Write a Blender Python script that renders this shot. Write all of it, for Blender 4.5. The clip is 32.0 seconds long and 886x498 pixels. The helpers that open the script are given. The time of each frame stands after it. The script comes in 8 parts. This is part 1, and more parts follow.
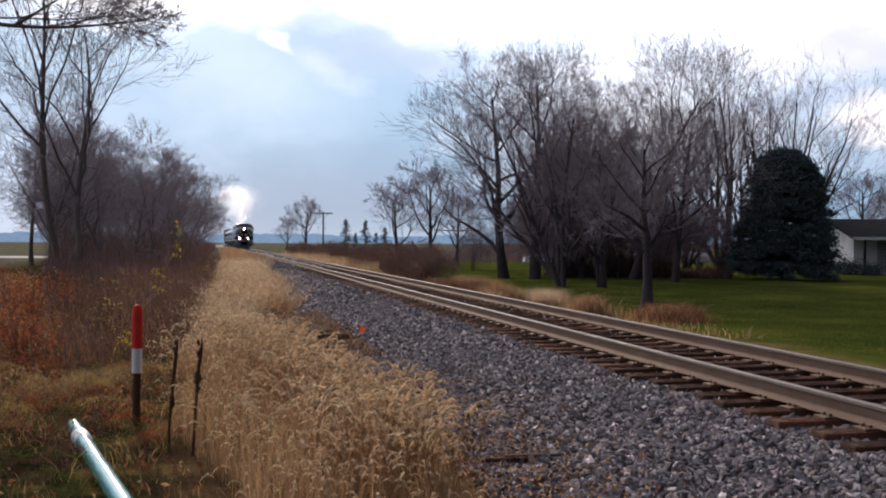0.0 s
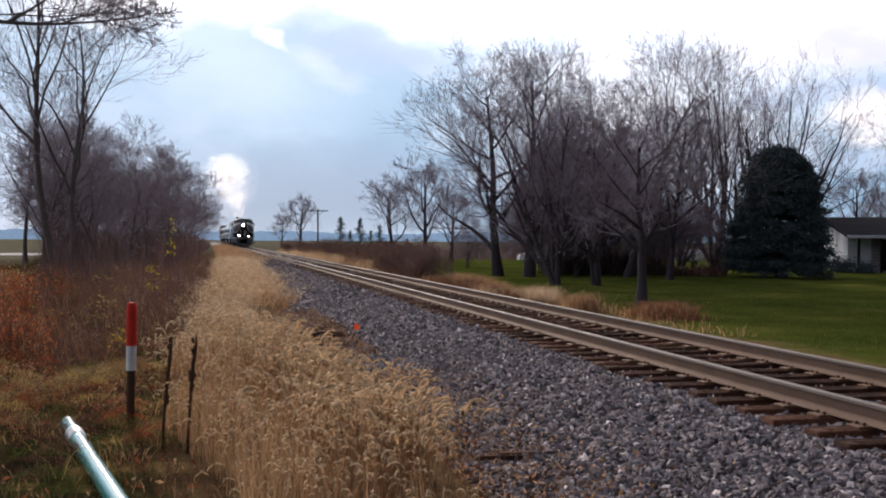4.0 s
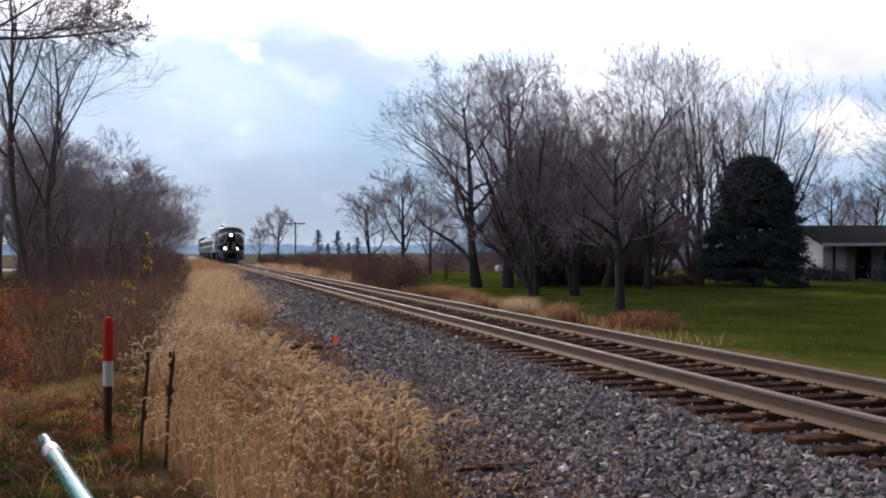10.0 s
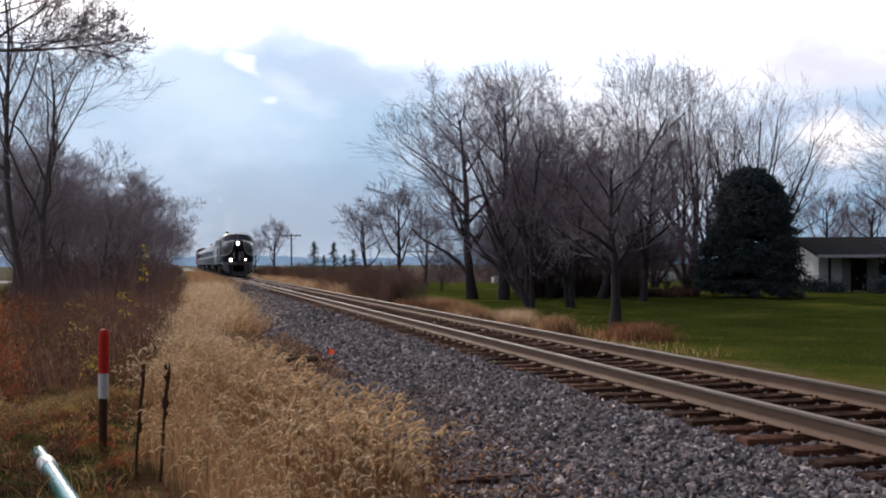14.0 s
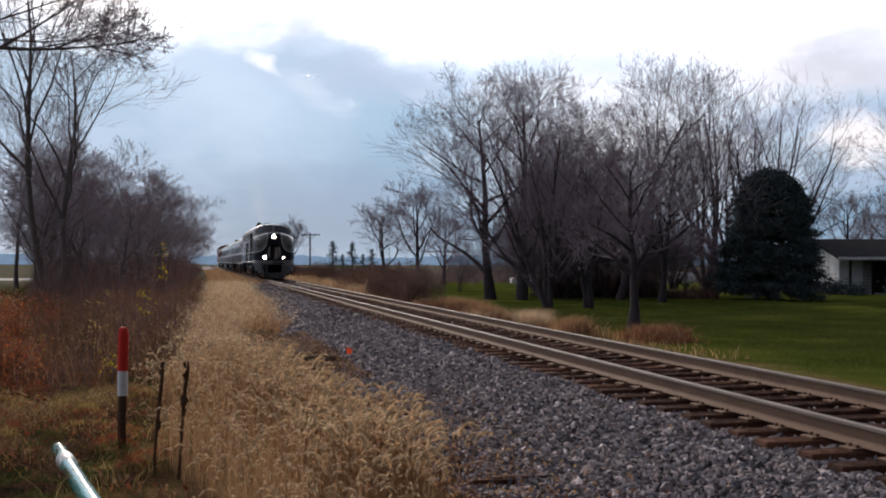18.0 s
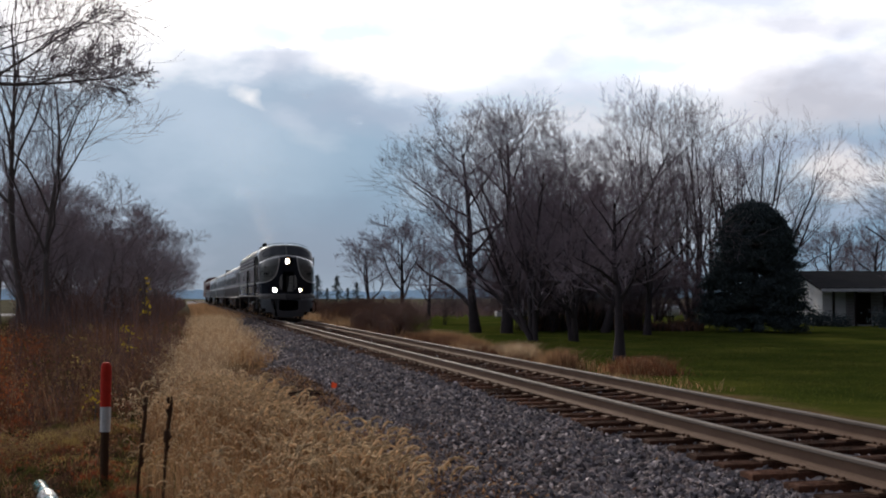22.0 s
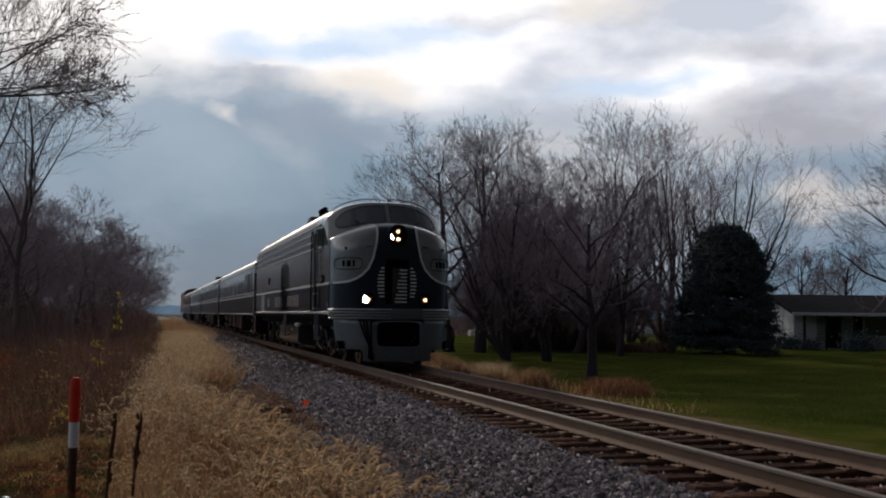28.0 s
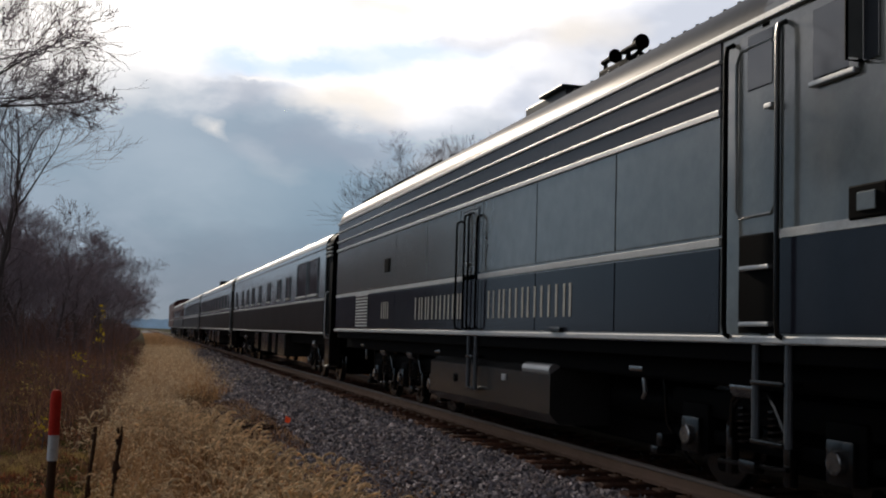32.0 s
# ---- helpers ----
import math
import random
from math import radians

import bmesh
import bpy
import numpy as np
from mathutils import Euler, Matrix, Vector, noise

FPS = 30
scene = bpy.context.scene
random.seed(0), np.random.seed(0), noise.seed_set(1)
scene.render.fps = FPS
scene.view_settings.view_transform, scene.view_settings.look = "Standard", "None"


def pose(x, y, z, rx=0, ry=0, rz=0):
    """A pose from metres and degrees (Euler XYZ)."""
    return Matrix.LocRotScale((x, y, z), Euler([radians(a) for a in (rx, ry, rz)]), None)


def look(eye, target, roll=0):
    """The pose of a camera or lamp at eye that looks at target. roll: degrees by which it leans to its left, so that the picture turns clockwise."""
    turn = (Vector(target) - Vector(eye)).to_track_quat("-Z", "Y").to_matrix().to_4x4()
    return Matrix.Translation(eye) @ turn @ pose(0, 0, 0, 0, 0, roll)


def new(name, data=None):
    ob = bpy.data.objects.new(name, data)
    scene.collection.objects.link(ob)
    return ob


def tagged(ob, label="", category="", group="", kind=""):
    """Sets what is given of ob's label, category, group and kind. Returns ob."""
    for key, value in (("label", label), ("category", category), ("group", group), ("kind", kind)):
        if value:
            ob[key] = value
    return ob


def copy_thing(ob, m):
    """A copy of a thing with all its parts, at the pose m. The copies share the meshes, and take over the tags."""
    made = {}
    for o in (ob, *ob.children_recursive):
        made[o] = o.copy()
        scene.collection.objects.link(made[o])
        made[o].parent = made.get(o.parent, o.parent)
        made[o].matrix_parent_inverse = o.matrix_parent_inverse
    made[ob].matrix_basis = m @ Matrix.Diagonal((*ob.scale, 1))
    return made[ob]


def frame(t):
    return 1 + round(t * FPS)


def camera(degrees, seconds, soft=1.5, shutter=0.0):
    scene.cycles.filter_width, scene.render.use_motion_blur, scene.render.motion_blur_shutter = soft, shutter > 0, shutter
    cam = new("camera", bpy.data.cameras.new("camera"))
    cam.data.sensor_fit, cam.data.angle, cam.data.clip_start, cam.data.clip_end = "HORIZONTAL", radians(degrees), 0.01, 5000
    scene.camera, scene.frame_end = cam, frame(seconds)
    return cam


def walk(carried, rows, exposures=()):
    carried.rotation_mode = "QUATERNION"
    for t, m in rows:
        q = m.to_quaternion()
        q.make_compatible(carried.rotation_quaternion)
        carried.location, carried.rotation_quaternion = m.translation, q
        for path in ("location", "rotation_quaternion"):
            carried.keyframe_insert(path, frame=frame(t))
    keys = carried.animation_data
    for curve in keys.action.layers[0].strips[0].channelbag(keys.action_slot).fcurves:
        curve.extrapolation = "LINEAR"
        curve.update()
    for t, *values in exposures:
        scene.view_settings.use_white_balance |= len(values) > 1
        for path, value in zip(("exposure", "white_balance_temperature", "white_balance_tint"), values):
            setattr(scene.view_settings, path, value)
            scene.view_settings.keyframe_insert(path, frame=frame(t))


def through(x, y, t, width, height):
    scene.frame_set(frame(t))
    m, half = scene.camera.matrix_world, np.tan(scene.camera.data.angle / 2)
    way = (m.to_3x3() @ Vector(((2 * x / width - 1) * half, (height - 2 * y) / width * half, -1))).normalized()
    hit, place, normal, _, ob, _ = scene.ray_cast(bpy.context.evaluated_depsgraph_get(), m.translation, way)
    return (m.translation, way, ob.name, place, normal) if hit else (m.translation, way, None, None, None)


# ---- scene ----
EYE = Vector((0.0, 0.0, 1.268))
TRACK_X = 5.90      # centre of the track
GAUGE = 1.505       # between the centres of the rail heads


def view(t, yaw, pitch, roll):
    """A row of the camera's way: degrees to the right of the track, upwards, and the lean."""
    y, p = radians(yaw), radians(pitch)
    return t, look(EYE, EYE + Vector((math.sin(y) * math.cos(p), math.cos(y) * math.cos(p), math.sin(p))), roll)


cam = camera(43.42, 32.0, soft=2.0)
walk(cam, [
    view(0.0, 11.897, -0.387, 0.268),
    view(0.5, 11.771, -0.254, 0.176),
    view(1.0, 11.693, -0.294, -0.004),
    view(1.5, 11.980, -0.345, 0.325),
    view(2.0, 12.010, -0.348, 0.524),
    view(2.5, 12.042, -0.391, 0.561),
    view(3.0, 12.085, -0.430, 0.310),
    view(3.5, 12.146, -0.570, 0.365),
    view(5.5, 12.350, -0.067, -0.065),
    view(6.0, 12.377, -0.038, -0.268),
    view(6.5, 12.498, -0.027, -0.231),
    view(7.0, 12.877, 0.223, -0.261),
    view(7.5, 13.089, 0.291, -0.366),
    view(8.0, 13.218, 0.297, -0.424),
    view(8.5, 13.247, 0.286, -0.315),
    view(9.0, 13.215, 0.170, -0.248),
    view(9.5, 13.225, 0.092, -0.188),
    view(10.0, 13.302, 0.094, -0.201),
    view(10.5, 13.408, 0.079, -0.148),
    view(11.0, 13.383, 0.060, 0.092),
    view(11.5, 13.293, 0.081, -0.145),
    view(12.0, 13.241, 0.118, -0.086),
    view(12.5, 13.248, 0.237, -0.101),
    view(13.0, 13.327, 0.384, -0.114),
    view(13.5, 13.384, 0.476, -0.119),
    view(14.0, 13.509, 0.701, -0.232),
    view(14.5, 13.587, 0.847, -0.309),
    view(16.5, 12.613, 0.644, -0.113),
    view(17.0, 12.433, 0.510, 0.087),
    view(17.5, 12.310, 0.543, -0.080),
    view(18.0, 12.562, 0.702, 0.101),
    view(18.5, 12.773, 1.086, -0.008),
    view(19.0, 12.923, 1.433, 0.192),
    view(19.5, 12.991, 1.685, 0.348),
    view(20.0, 13.112, 1.741, 0.333),
    view(20.5, 13.079, 1.886, 0.227),
    view(21.0, 13.083, 2.053, 0.195),
    view(21.5, 13.255, 2.210, 0.003),
    view(22.0, 13.348, 2.422, -0.138),
    view(22.5, 13.539, 2.444, 0.216),
    view(23.0, 13.620, 2.404, 0.211),
    view(23.5, 13.872, 2.517, 0.090),
    view(24.0, 14.011, 2.566, 0.283),
    view(24.5, 13.924, 2.579, 0.361),
    view(25.0, 13.885, 2.584, 0.347),
    view(25.5, 13.945, 2.525, 0.393),
    view(27.5, 14.378, 3.026, 0.565),
    view(28.0, 14.664, 3.391, 0.591),
    view(28.5, 14.746, 3.699, 0.818),
    view(29.0, 14.953, 3.974, 0.914),
    view(29.5, 14.916, 4.222, 1.140),
    view(30.0, 14.920, 4.247, 1.194),
    view(30.5, 15.060, 4.257, 0.954),
    view(31.0, 15.213, 4.378, 1.438),
    view(31.5, 15.300, 4.363, 1.392),
    view(32.0, 15.379, 4.388, 1.670),
], exposures=[(0, 0.18, 6430, 17), (3, 0.19, 6430, 17), (7, 0.23, 6430, 17), (13, 0.23, 6430, 17), (14, 0.1, 6430, 16), (17, -0.03, 6450, 15), (19, -0.13, 6450, 15), (21, -0.36, 6450, 14), (23, -0.55, 6450, 13), (25, -0.7, 6470, 12), (28, -0.92, 6560, 12), (31, -0.9, 6590, 12), (32, -0.8, 6590, 12)])

# ---- sky and sun ----
SUN_AZ, SUN_EL = -6.0, 20.0


def node(nt, kind, **values):
    n = nt.nodes.new(kind)
    for k, v in values.items():
        n.inputs[k.replace("_", " ")].default_value = v
    return n


def ramp(nt, fac, stops):
    r = nt.nodes.new("ShaderNodeValToRGB")
    e = r.color_ramp.elements
    while len(e) < len(stops):
        e.new(0.5)
    for el, (p, c) in zip(e, stops):
        el.position = p
        el.color = (*c, 1) if len(c) == 3 else c
    nt.links.new(fac, r.inputs[0])
    return r.outputs[0]


def calc(nt, op, a, b=None, c=None):
    n = nt.nodes.new("ShaderNodeMath")
    n.operation = op
    for i, v in enumerate((a, b, c)):
        if v is None:
            continue
        if isinstance(v, (int, float)):
            n.inputs[i].default_value = v
        else:
            nt.links.new(v, n.inputs[i])
    return n.outputs[0]


def mixed(nt, fac, a, b, blend="MIX"):
    n = nt.nodes.new("ShaderNodeMix")
    n.data_type, n.blend_type = "RGBA", blend
    for sock, v in ((n.inputs[0], fac), (n.inputs[6], a), (n.inputs[7], b)):
        if isinstance(v, (int, float)):
            sock.default_value = v
        elif isinstance(v, tuple):
            sock.default_value = (*v, 1)
        else:
            nt.links.new(v, sock)
    return n.outputs[2]


def make_world():
    w = bpy.data.worlds.new("sky")
    scene.world = w
    w.use_nodes = True
    nt = w.node_tree
    nt.nodes.clear()
    sky = nt.nodes.new("ShaderNodeTexSky")
    sky.sky_type, sky.sun_disc = "NISHITA", False
    sky.sun_elevation, sky.sun_rotation = radians(SUN_EL), radians(SUN_AZ)
    co = nt.nodes.new("ShaderNodeTexCoord").outputs["Generated"]
    sep = nt.nodes.new("ShaderNodeSeparateXYZ")
    nt.links.new(co, sep.inputs[0])
    x, y, z = sep.outputs
    # bearing and height in tens of degrees
    az = calc(nt, "MULTIPLY", calc(nt, "ARCTAN2", x, y), 5.73)
    el = calc(nt, "MULTIPLY", calc(nt, "ARCSINE", z), 5.73)
    place = nt.nodes.new("ShaderNodeCombineXYZ")
    nt.links.new(az, place.inputs[0])
    nt.links.new(calc(nt, "MULTIPLY", el, 1.9), place.inputs[1])

    def cloud(scale, detail, seed, distortion=0.0, rough=0.5):
        n = nt.nodes.new("ShaderNodeTexNoise")
        n.noise_dimensions = "3D"
        for k, v in (("Scale", scale), ("Detail", detail), ("Roughness", rough), ("Distortion", distortion)):
            n.inputs[k].default_value = v
        m = nt.nodes.new("ShaderNodeMapping")
        m.inputs["Location"].default_value = (seed, seed * 0.7, seed * 1.3)
        nt.links.new(place.outputs[0], m.inputs[0])
        nt.links.new(m.outputs[0], n.inputs["Vector"])
        return n.outputs[0]
    big, mid, small = cloud(0.75, 7, 3.1), cloud(1.0, 7, 9.4), cloud(2.6, 7, 5.2)
    # ragged coordinates in degrees
    wa = calc(nt, "MULTIPLY_ADD", calc(nt, "SUBTRACT", cloud(1.9, 6, 14.2), 0.5), 5.0, calc(nt, "MULTIPLY", az, 10.0))
    we = calc(nt, "MULTIPLY_ADD", calc(nt, "SUBTRACT", cloud(1.6, 7, 21.7, 0.0, 0.6), 0.5), 3.2, calc(nt, "MULTIPLY", el, 10.0))
    grain = calc(nt, "SUBTRACT", cloud(4.5, 6, 33.0), 0.5)

    def blob(a, e, w, h, amount, tilt=0.0, soft=0.75):
        """A ragged patch of cloud round bearing a and height e, w and h degrees in half size."""
        da = calc(nt, "SUBTRACT", wa, a)
        de = calc(nt, "SUBTRACT", calc(nt, "SUBTRACT", we, e), calc(nt, "MULTIPLY", da, tilt))
        q = calc(nt, "ADD", calc(nt, "POWER", calc(nt, "ABSOLUTE", calc(nt, "DIVIDE", da, w)), 2.0), calc(nt, "POWER", calc(nt, "ABSOLUTE", calc(nt, "DIVIDE", de, h)), 2.0))
        q = calc(nt, "SUBTRACT", calc(nt, "SQRT", q), calc(nt, "MULTIPLY", grain, 0.9))
        f = calc(nt, "MULTIPLY_ADD", q, -1.0 / soft, (1.0 + soft * 0.5) / soft)
        f.node.use_clamp = True
        return calc(nt, "MULTIPLY", f, amount)
    low = ramp(nt, calc(nt, "MULTIPLY", calc(nt, "MULTIPLY_ADD", calc(nt, "SUBTRACT", big, 0.5), 1.0, we), 0.05), [(0.0, (0.33, 0.47, 0.61)), (0.08, (0.235, 0.375, 0.52)), (0.2, (0.28, 0.44, 0.6)), (0.36, (0.36, 0.54, 0.71)), (0.5, (0.43, 0.61, 0.78)), (0.65, (0.55, 0.69, 0.86)), (1.0, (0.62, 0.72, 0.9))])
    # the lower edge of the bright deck, by bearing
    foot = ramp(nt, calc(nt, "MULTIPLY_ADD", wa, 1 / 60.0, 0.3333), [(k, (v / 20, v / 20, v / 20)) for k, v in ((0.0, 12.3), (0.3, 12.5), (0.39, 12.3), (0.42, 12.5), (0.45, 11.9), (0.5, 10.6), (0.56, 10.2), (0.65, 10.3), (0.74, 10.0), (0.82, 9.0), (1.0, 8.0))])
    h = calc(nt, "SUBTRACT", calc(nt, "ADD", we, calc(nt, "MULTIPLY", grain, 1.2)), calc(nt, "MULTIPLY", foot, 20.0))
    white = ramp(nt, calc(nt, "MULTIPLY_ADD", h, 0.2, 0.5), [(0.12, (0, 0, 0)), (0.36, (0.16, 0.16, 0.16)), (0.55, (0.55, 0.55, 0.55)), (0.78, (1, 1, 1)), (1.0, (0.97, 0.97, 0.97))])
    gaps = ramp(nt, mid, [(0.46, (0, 0, 0)), (0.64, (1, 1, 1))])
    bright = mixed(nt, calc(nt, "MULTIPLY", gaps, 0.85), (2.0, 2.0, 2.04), (0.92, 1.02, 1.2))
    deck = mixed(nt, white, low, bright)
    BLUE, WHITE, GREY, WARM = (1.05, 1.34, 1.7), (1.6, 1.6, 1.6), (0.5, 0.6, 0.76), (1.5, 1.36, 1.14)
    # pale haze, puffs, grey undersides and blue gaps
    for a, e, w, hh, amount, tilt, col, soft in (
            (0.5, 9.5, 3.0, 3.5, 0.15, 0.0, (0.9, 1.0, 1.2), 1.4), (3.0, 7.4, 3.6, 2.2, 0.34, -0.2, (0.74, 0.9, 1.05), 1.7),
            (9.5, 9.4, 4.5, 0.8, 0.6, -0.08, GREY, 1.5), (5.2, 11.6, 1.8, 0.7, 0.3, 0.0, GREY, 1.6), (6.5, 2.6, 6.0, 1.8, 0.5, 0.0, (0.3, 0.39, 0.53), 1.2),
            (8.2, 13.6, 3.4, 0.6, 0.9, -0.05, BLUE, 1.2), (4.6, 13.5, 1.4, 0.5, 0.8, 0.1, BLUE, 1.2), (24.0, 11.7, 3.4, 0.45, 0.85, 0.06, BLUE, 1.2), (13.4, 14.2, 3.4, 0.6, 0.75, 0.06, BLUE, 1.2), (21.5, 15.6, 2.6, 0.9, 0.55, 0.0, WARM, 1.4), (12.5, 16.4, 3.0, 0.6, 0.5, 0.0, WARM, 1.4), (17.3, 15.1, 2.2, 0.5, 0.5, 0.1, (0.9, 0.95, 1.05), 1.4), (5.2, 12.3, 1.6, 0.45, 0.55, 0.0, (0.72, 0.8, 0.94), 1.4),
            (3.6, 10.4, 0.6, 0.34, 0.6, -0.3, (1.5, 1.46, 1.4), 1.7), (5.4, 9.3, 0.9, 0.5, 0.22, -0.3, (1.0, 1.06, 1.16), 1.5), (6.6, 8.2, 1.0, 0.5, 0.2, -0.2, (1.0, 1.04, 1.1), 1.5),
            (32.0, 9.4, 5.0, 1.6, 0.85, 0.0, (0.7, 0.71, 0.78), 1.1), (22.5, 6.4, 6.8, 3.3, 0.68, 0.0, (1.28, 1.28, 1.3), 1.5), (31.5, 6.9, 5.0, 0.5, 0.75, 0.03, GREY, 1.0), (33.5, 4.3, 3.5, 0.5, 0.6, 0.0, GREY, 1.0), (22.0, 10.4, 3.0, 0.4, 0.5, -0.06, (0.8, 0.9, 1.05), 1.2), (32.8, 6.0, 1.3, 0.8, 0.85, 0.0, (1.15, 1.1, 1.08), 1.1), (-8.0, 3.0, 6.5, 3.5, 0.55, 0.0, (0.6, 0.73, 0.92), 1.3), (35.5, 5.6, 2.0, 0.9, 0.6, 0.0, (1.2, 1.16, 1.16), 0.9),
            (19.0, 8.6, 3.5, 1.0, 0.4, 0.0, (1.1, 1.1, 1.14), 1.1), (10.6, 11.7, 2.8, 0.9, 0.6, -0.05, WARM, 1.2), (31.0, 13.3, 4.0, 0.7, 0.55, -0.1, (0.8, 0.82, 0.9), 1.1), (-3.0, 13.6, 5.0, 2.4, 0.7, 0.0, (1.9, 1.86, 1.8), 1.2), (6.0, 12.85, 1.4, 0.12, 0.9, 0.0, WHITE, 0.8)):
        deck = mixed(nt, blob(a, e, w, hh, amount, tilt, soft), deck, col)
    # brighter cloud round the veiled sun
    sun_dir = Vector((math.sin(radians(SUN_AZ)) * math.cos(radians(SUN_EL)), math.cos(radians(SUN_AZ)) * math.cos(radians(SUN_EL)), math.sin(radians(SUN_EL))))
    dot = nt.nodes.new("ShaderNodeVectorMath")
    dot.operation = "DOT_PRODUCT"
    nt.links.new(co, dot.inputs[0])
    dot.inputs[1].default_value = sun_dir
    glow = calc(nt, "POWER", calc(nt, "MAXIMUM", dot.outputs["Value"], 0.0), 220.0)
    deck = mixed(nt, calc(nt, "MULTIPLY", glow, 0.6), deck, (3.2, 3.05, 2.8))
    # the unseen sky overhead is dimmed to hold down the light on the ground
    up = ramp(nt, calc(nt, "MULTIPLY", el, 0.1111), [(0.0, (1, 1, 1)), (0.2, (1, 1, 1)), (0.38, (0.38, 0.39, 0.42)), (1.0, (0.33, 0.34, 0.37))])
    deck = mixed(nt, 1.0, deck, up, "MULTIPLY")
    # away from the sun the sky is dimmed, to keep surfaces facing there dark
    flat_sun = Vector((math.sin(radians(SUN_AZ - 22)), math.cos(radians(SUN_AZ - 22)), 0))
    dot2 = nt.nodes.new("ShaderNodeVectorMath")
    dot2.operation = "DOT_PRODUCT"
    nt.links.new(co, dot2.inputs[0])
    dot2.inputs[1].default_value = flat_sun
    away = ramp(nt, calc(nt, "MULTIPLY_ADD", dot2.outputs["Value"], 0.5, 0.5), [(0.0, (0.1, 0.103, 0.115)), (0.3, (0.16, 0.166, 0.185)), (0.5, (0.6, 0.62, 0.65)), (0.72, (1, 1, 1)), (1.0, (1, 1, 1))])
    deck = mixed(nt, 1.0, deck, away, "MULTIPLY")
    bg1 = nt.nodes.new("ShaderNodeBackground")
    bg1.inputs[1].default_value = 0.05
    nt.links.new(sky.outputs[0], bg1.inputs[0])
    bg2 = nt.nodes.new("ShaderNodeBackground")
    bg2.inputs[1].default_value = 1.12
    nt.links.new(deck, bg2.inputs[0])
    add = nt.nodes.new("ShaderNodeMixShader")
    add.inputs[0].default_value = 0.93
    nt.links.new(bg1.outputs[0], add.inputs[1])
    nt.links.new(bg2.outputs[0], add.inputs[2])
    out = nt.nodes.new("ShaderNodeOutputWorld")
    nt.links.new(add.outputs[0], out.inputs[0])
    sun = new("sun", bpy.data.lights.new("sun", "SUN"))
    sun.data.energy, sun.data.angle, sun.data.color = 2.9, radians(2.0), (1.0, 0.88, 0.72)
    sun.matrix_world = look(sun_dir * 100, (0, 0, 0))


make_world()

# ---- materials ----
MATS = {}


def mat(name, color, rough=0.7, metal=0.0, other=None, scale=6.0, amount=0.5, fine=60.0, bump=0.15, island=0.0, piece=0.0, coat=0.0, spec=0.5, through=0.0, glow=0.0):
    """A surface with variation at two scales, fine relief, and a random shade for each piece or island."""
    if name in MATS:
        return MATS[name]
    m = bpy.data.materials.new(name)
    m.use_nodes = True
    nt = m.node_tree
    bs = nt.nodes["Principled BSDF"]
    co = nt.nodes.new("ShaderNodeTexCoord").outputs["Object"]
    n1 = node(nt, "ShaderNodeTexNoise", Scale=scale, Detail=5.0, Roughness=0.6)
    n2 = node(nt, "ShaderNodeTexNoise", Scale=fine, Detail=4.0, Roughness=0.65)
    nt.links.new(co, n1.inputs["Vector"])
    nt.links.new(co, n2.inputs["Vector"])
    other = other or tuple(c * 0.6 for c in color)
    f = calc(nt, "MULTIPLY", ramp(nt, n1.outputs[0], [(0.35, (0, 0, 0)), (0.68, (1, 1, 1))]), amount)
    col = mixed(nt, f, color, other)
    grain = ramp(nt, n2.outputs[0], [(0.3, (0.72, 0.72, 0.72)), (0.7, (1.2, 1.2, 1.2))])
    col = mixed(nt, min(1.0, amount * 1.2), col, grain, "MULTIPLY")
    if island or piece:
        src = nt.nodes.new("ShaderNodeNewGeometry").outputs["Random Per Island"] if island else nt.nodes.new("ShaderNodeObjectInfo").outputs["Random"]
        k = island or piece
        shade = ramp(nt, src, [(0.0, (1 - k, 1 - k, 1 - k)), (1.0, (1 + k, 1 + k * 0.95, 1 + k * 0.85))])
        col = mixed(nt, 1.0, col, shade, "MULTIPLY")
    nt.links.new(col, bs.inputs["Base Color"])
    bs.inputs["Roughness"].default_value = rough
    rr = calc(nt, "MULTIPLY_ADD", n1.outputs[0], 0.18 * min(1.0, rough * 1.5), rough - 0.07 * min(1.0, rough * 1.5))
    nt.links.new(rr, bs.inputs["Roughness"])
    bs.inputs["Metallic"].default_value = metal
    bs.inputs["Specular IOR Level"].default_value = spec
    bs.inputs["Coat Weight"].default_value = coat
    bs.inputs["Coat Roughness"].default_value = 0.12
    if glow:
        bs.inputs["Emission Color"].default_value = (*color, 1)
        bs.inputs["Emission Strength"].default_value = glow
    if bump:
        b = node(nt, "ShaderNodeBump", Strength=bump, Distance=0.02)
        nt.links.new(n2.outputs[0], b.inputs["Height"])
        nt.links.new(b.outputs[0], bs.inputs["Normal"])
    if through:
        tr = nt.nodes.new("ShaderNodeBsdfTranslucent")
        nt.links.new(col, tr.inputs[0])
        mx = nt.nodes.new("ShaderNodeMixShader")
        mx.inputs[0].default_value = through
        nt.links.new(bs.outputs[0], mx.inputs[1])
        nt.links.new(tr.outputs[0], mx.inputs[2])
        nt.links.new(mx.outputs[0], nt.nodes["Material Output"].inputs[0])
    MATS[name] = m
    return m


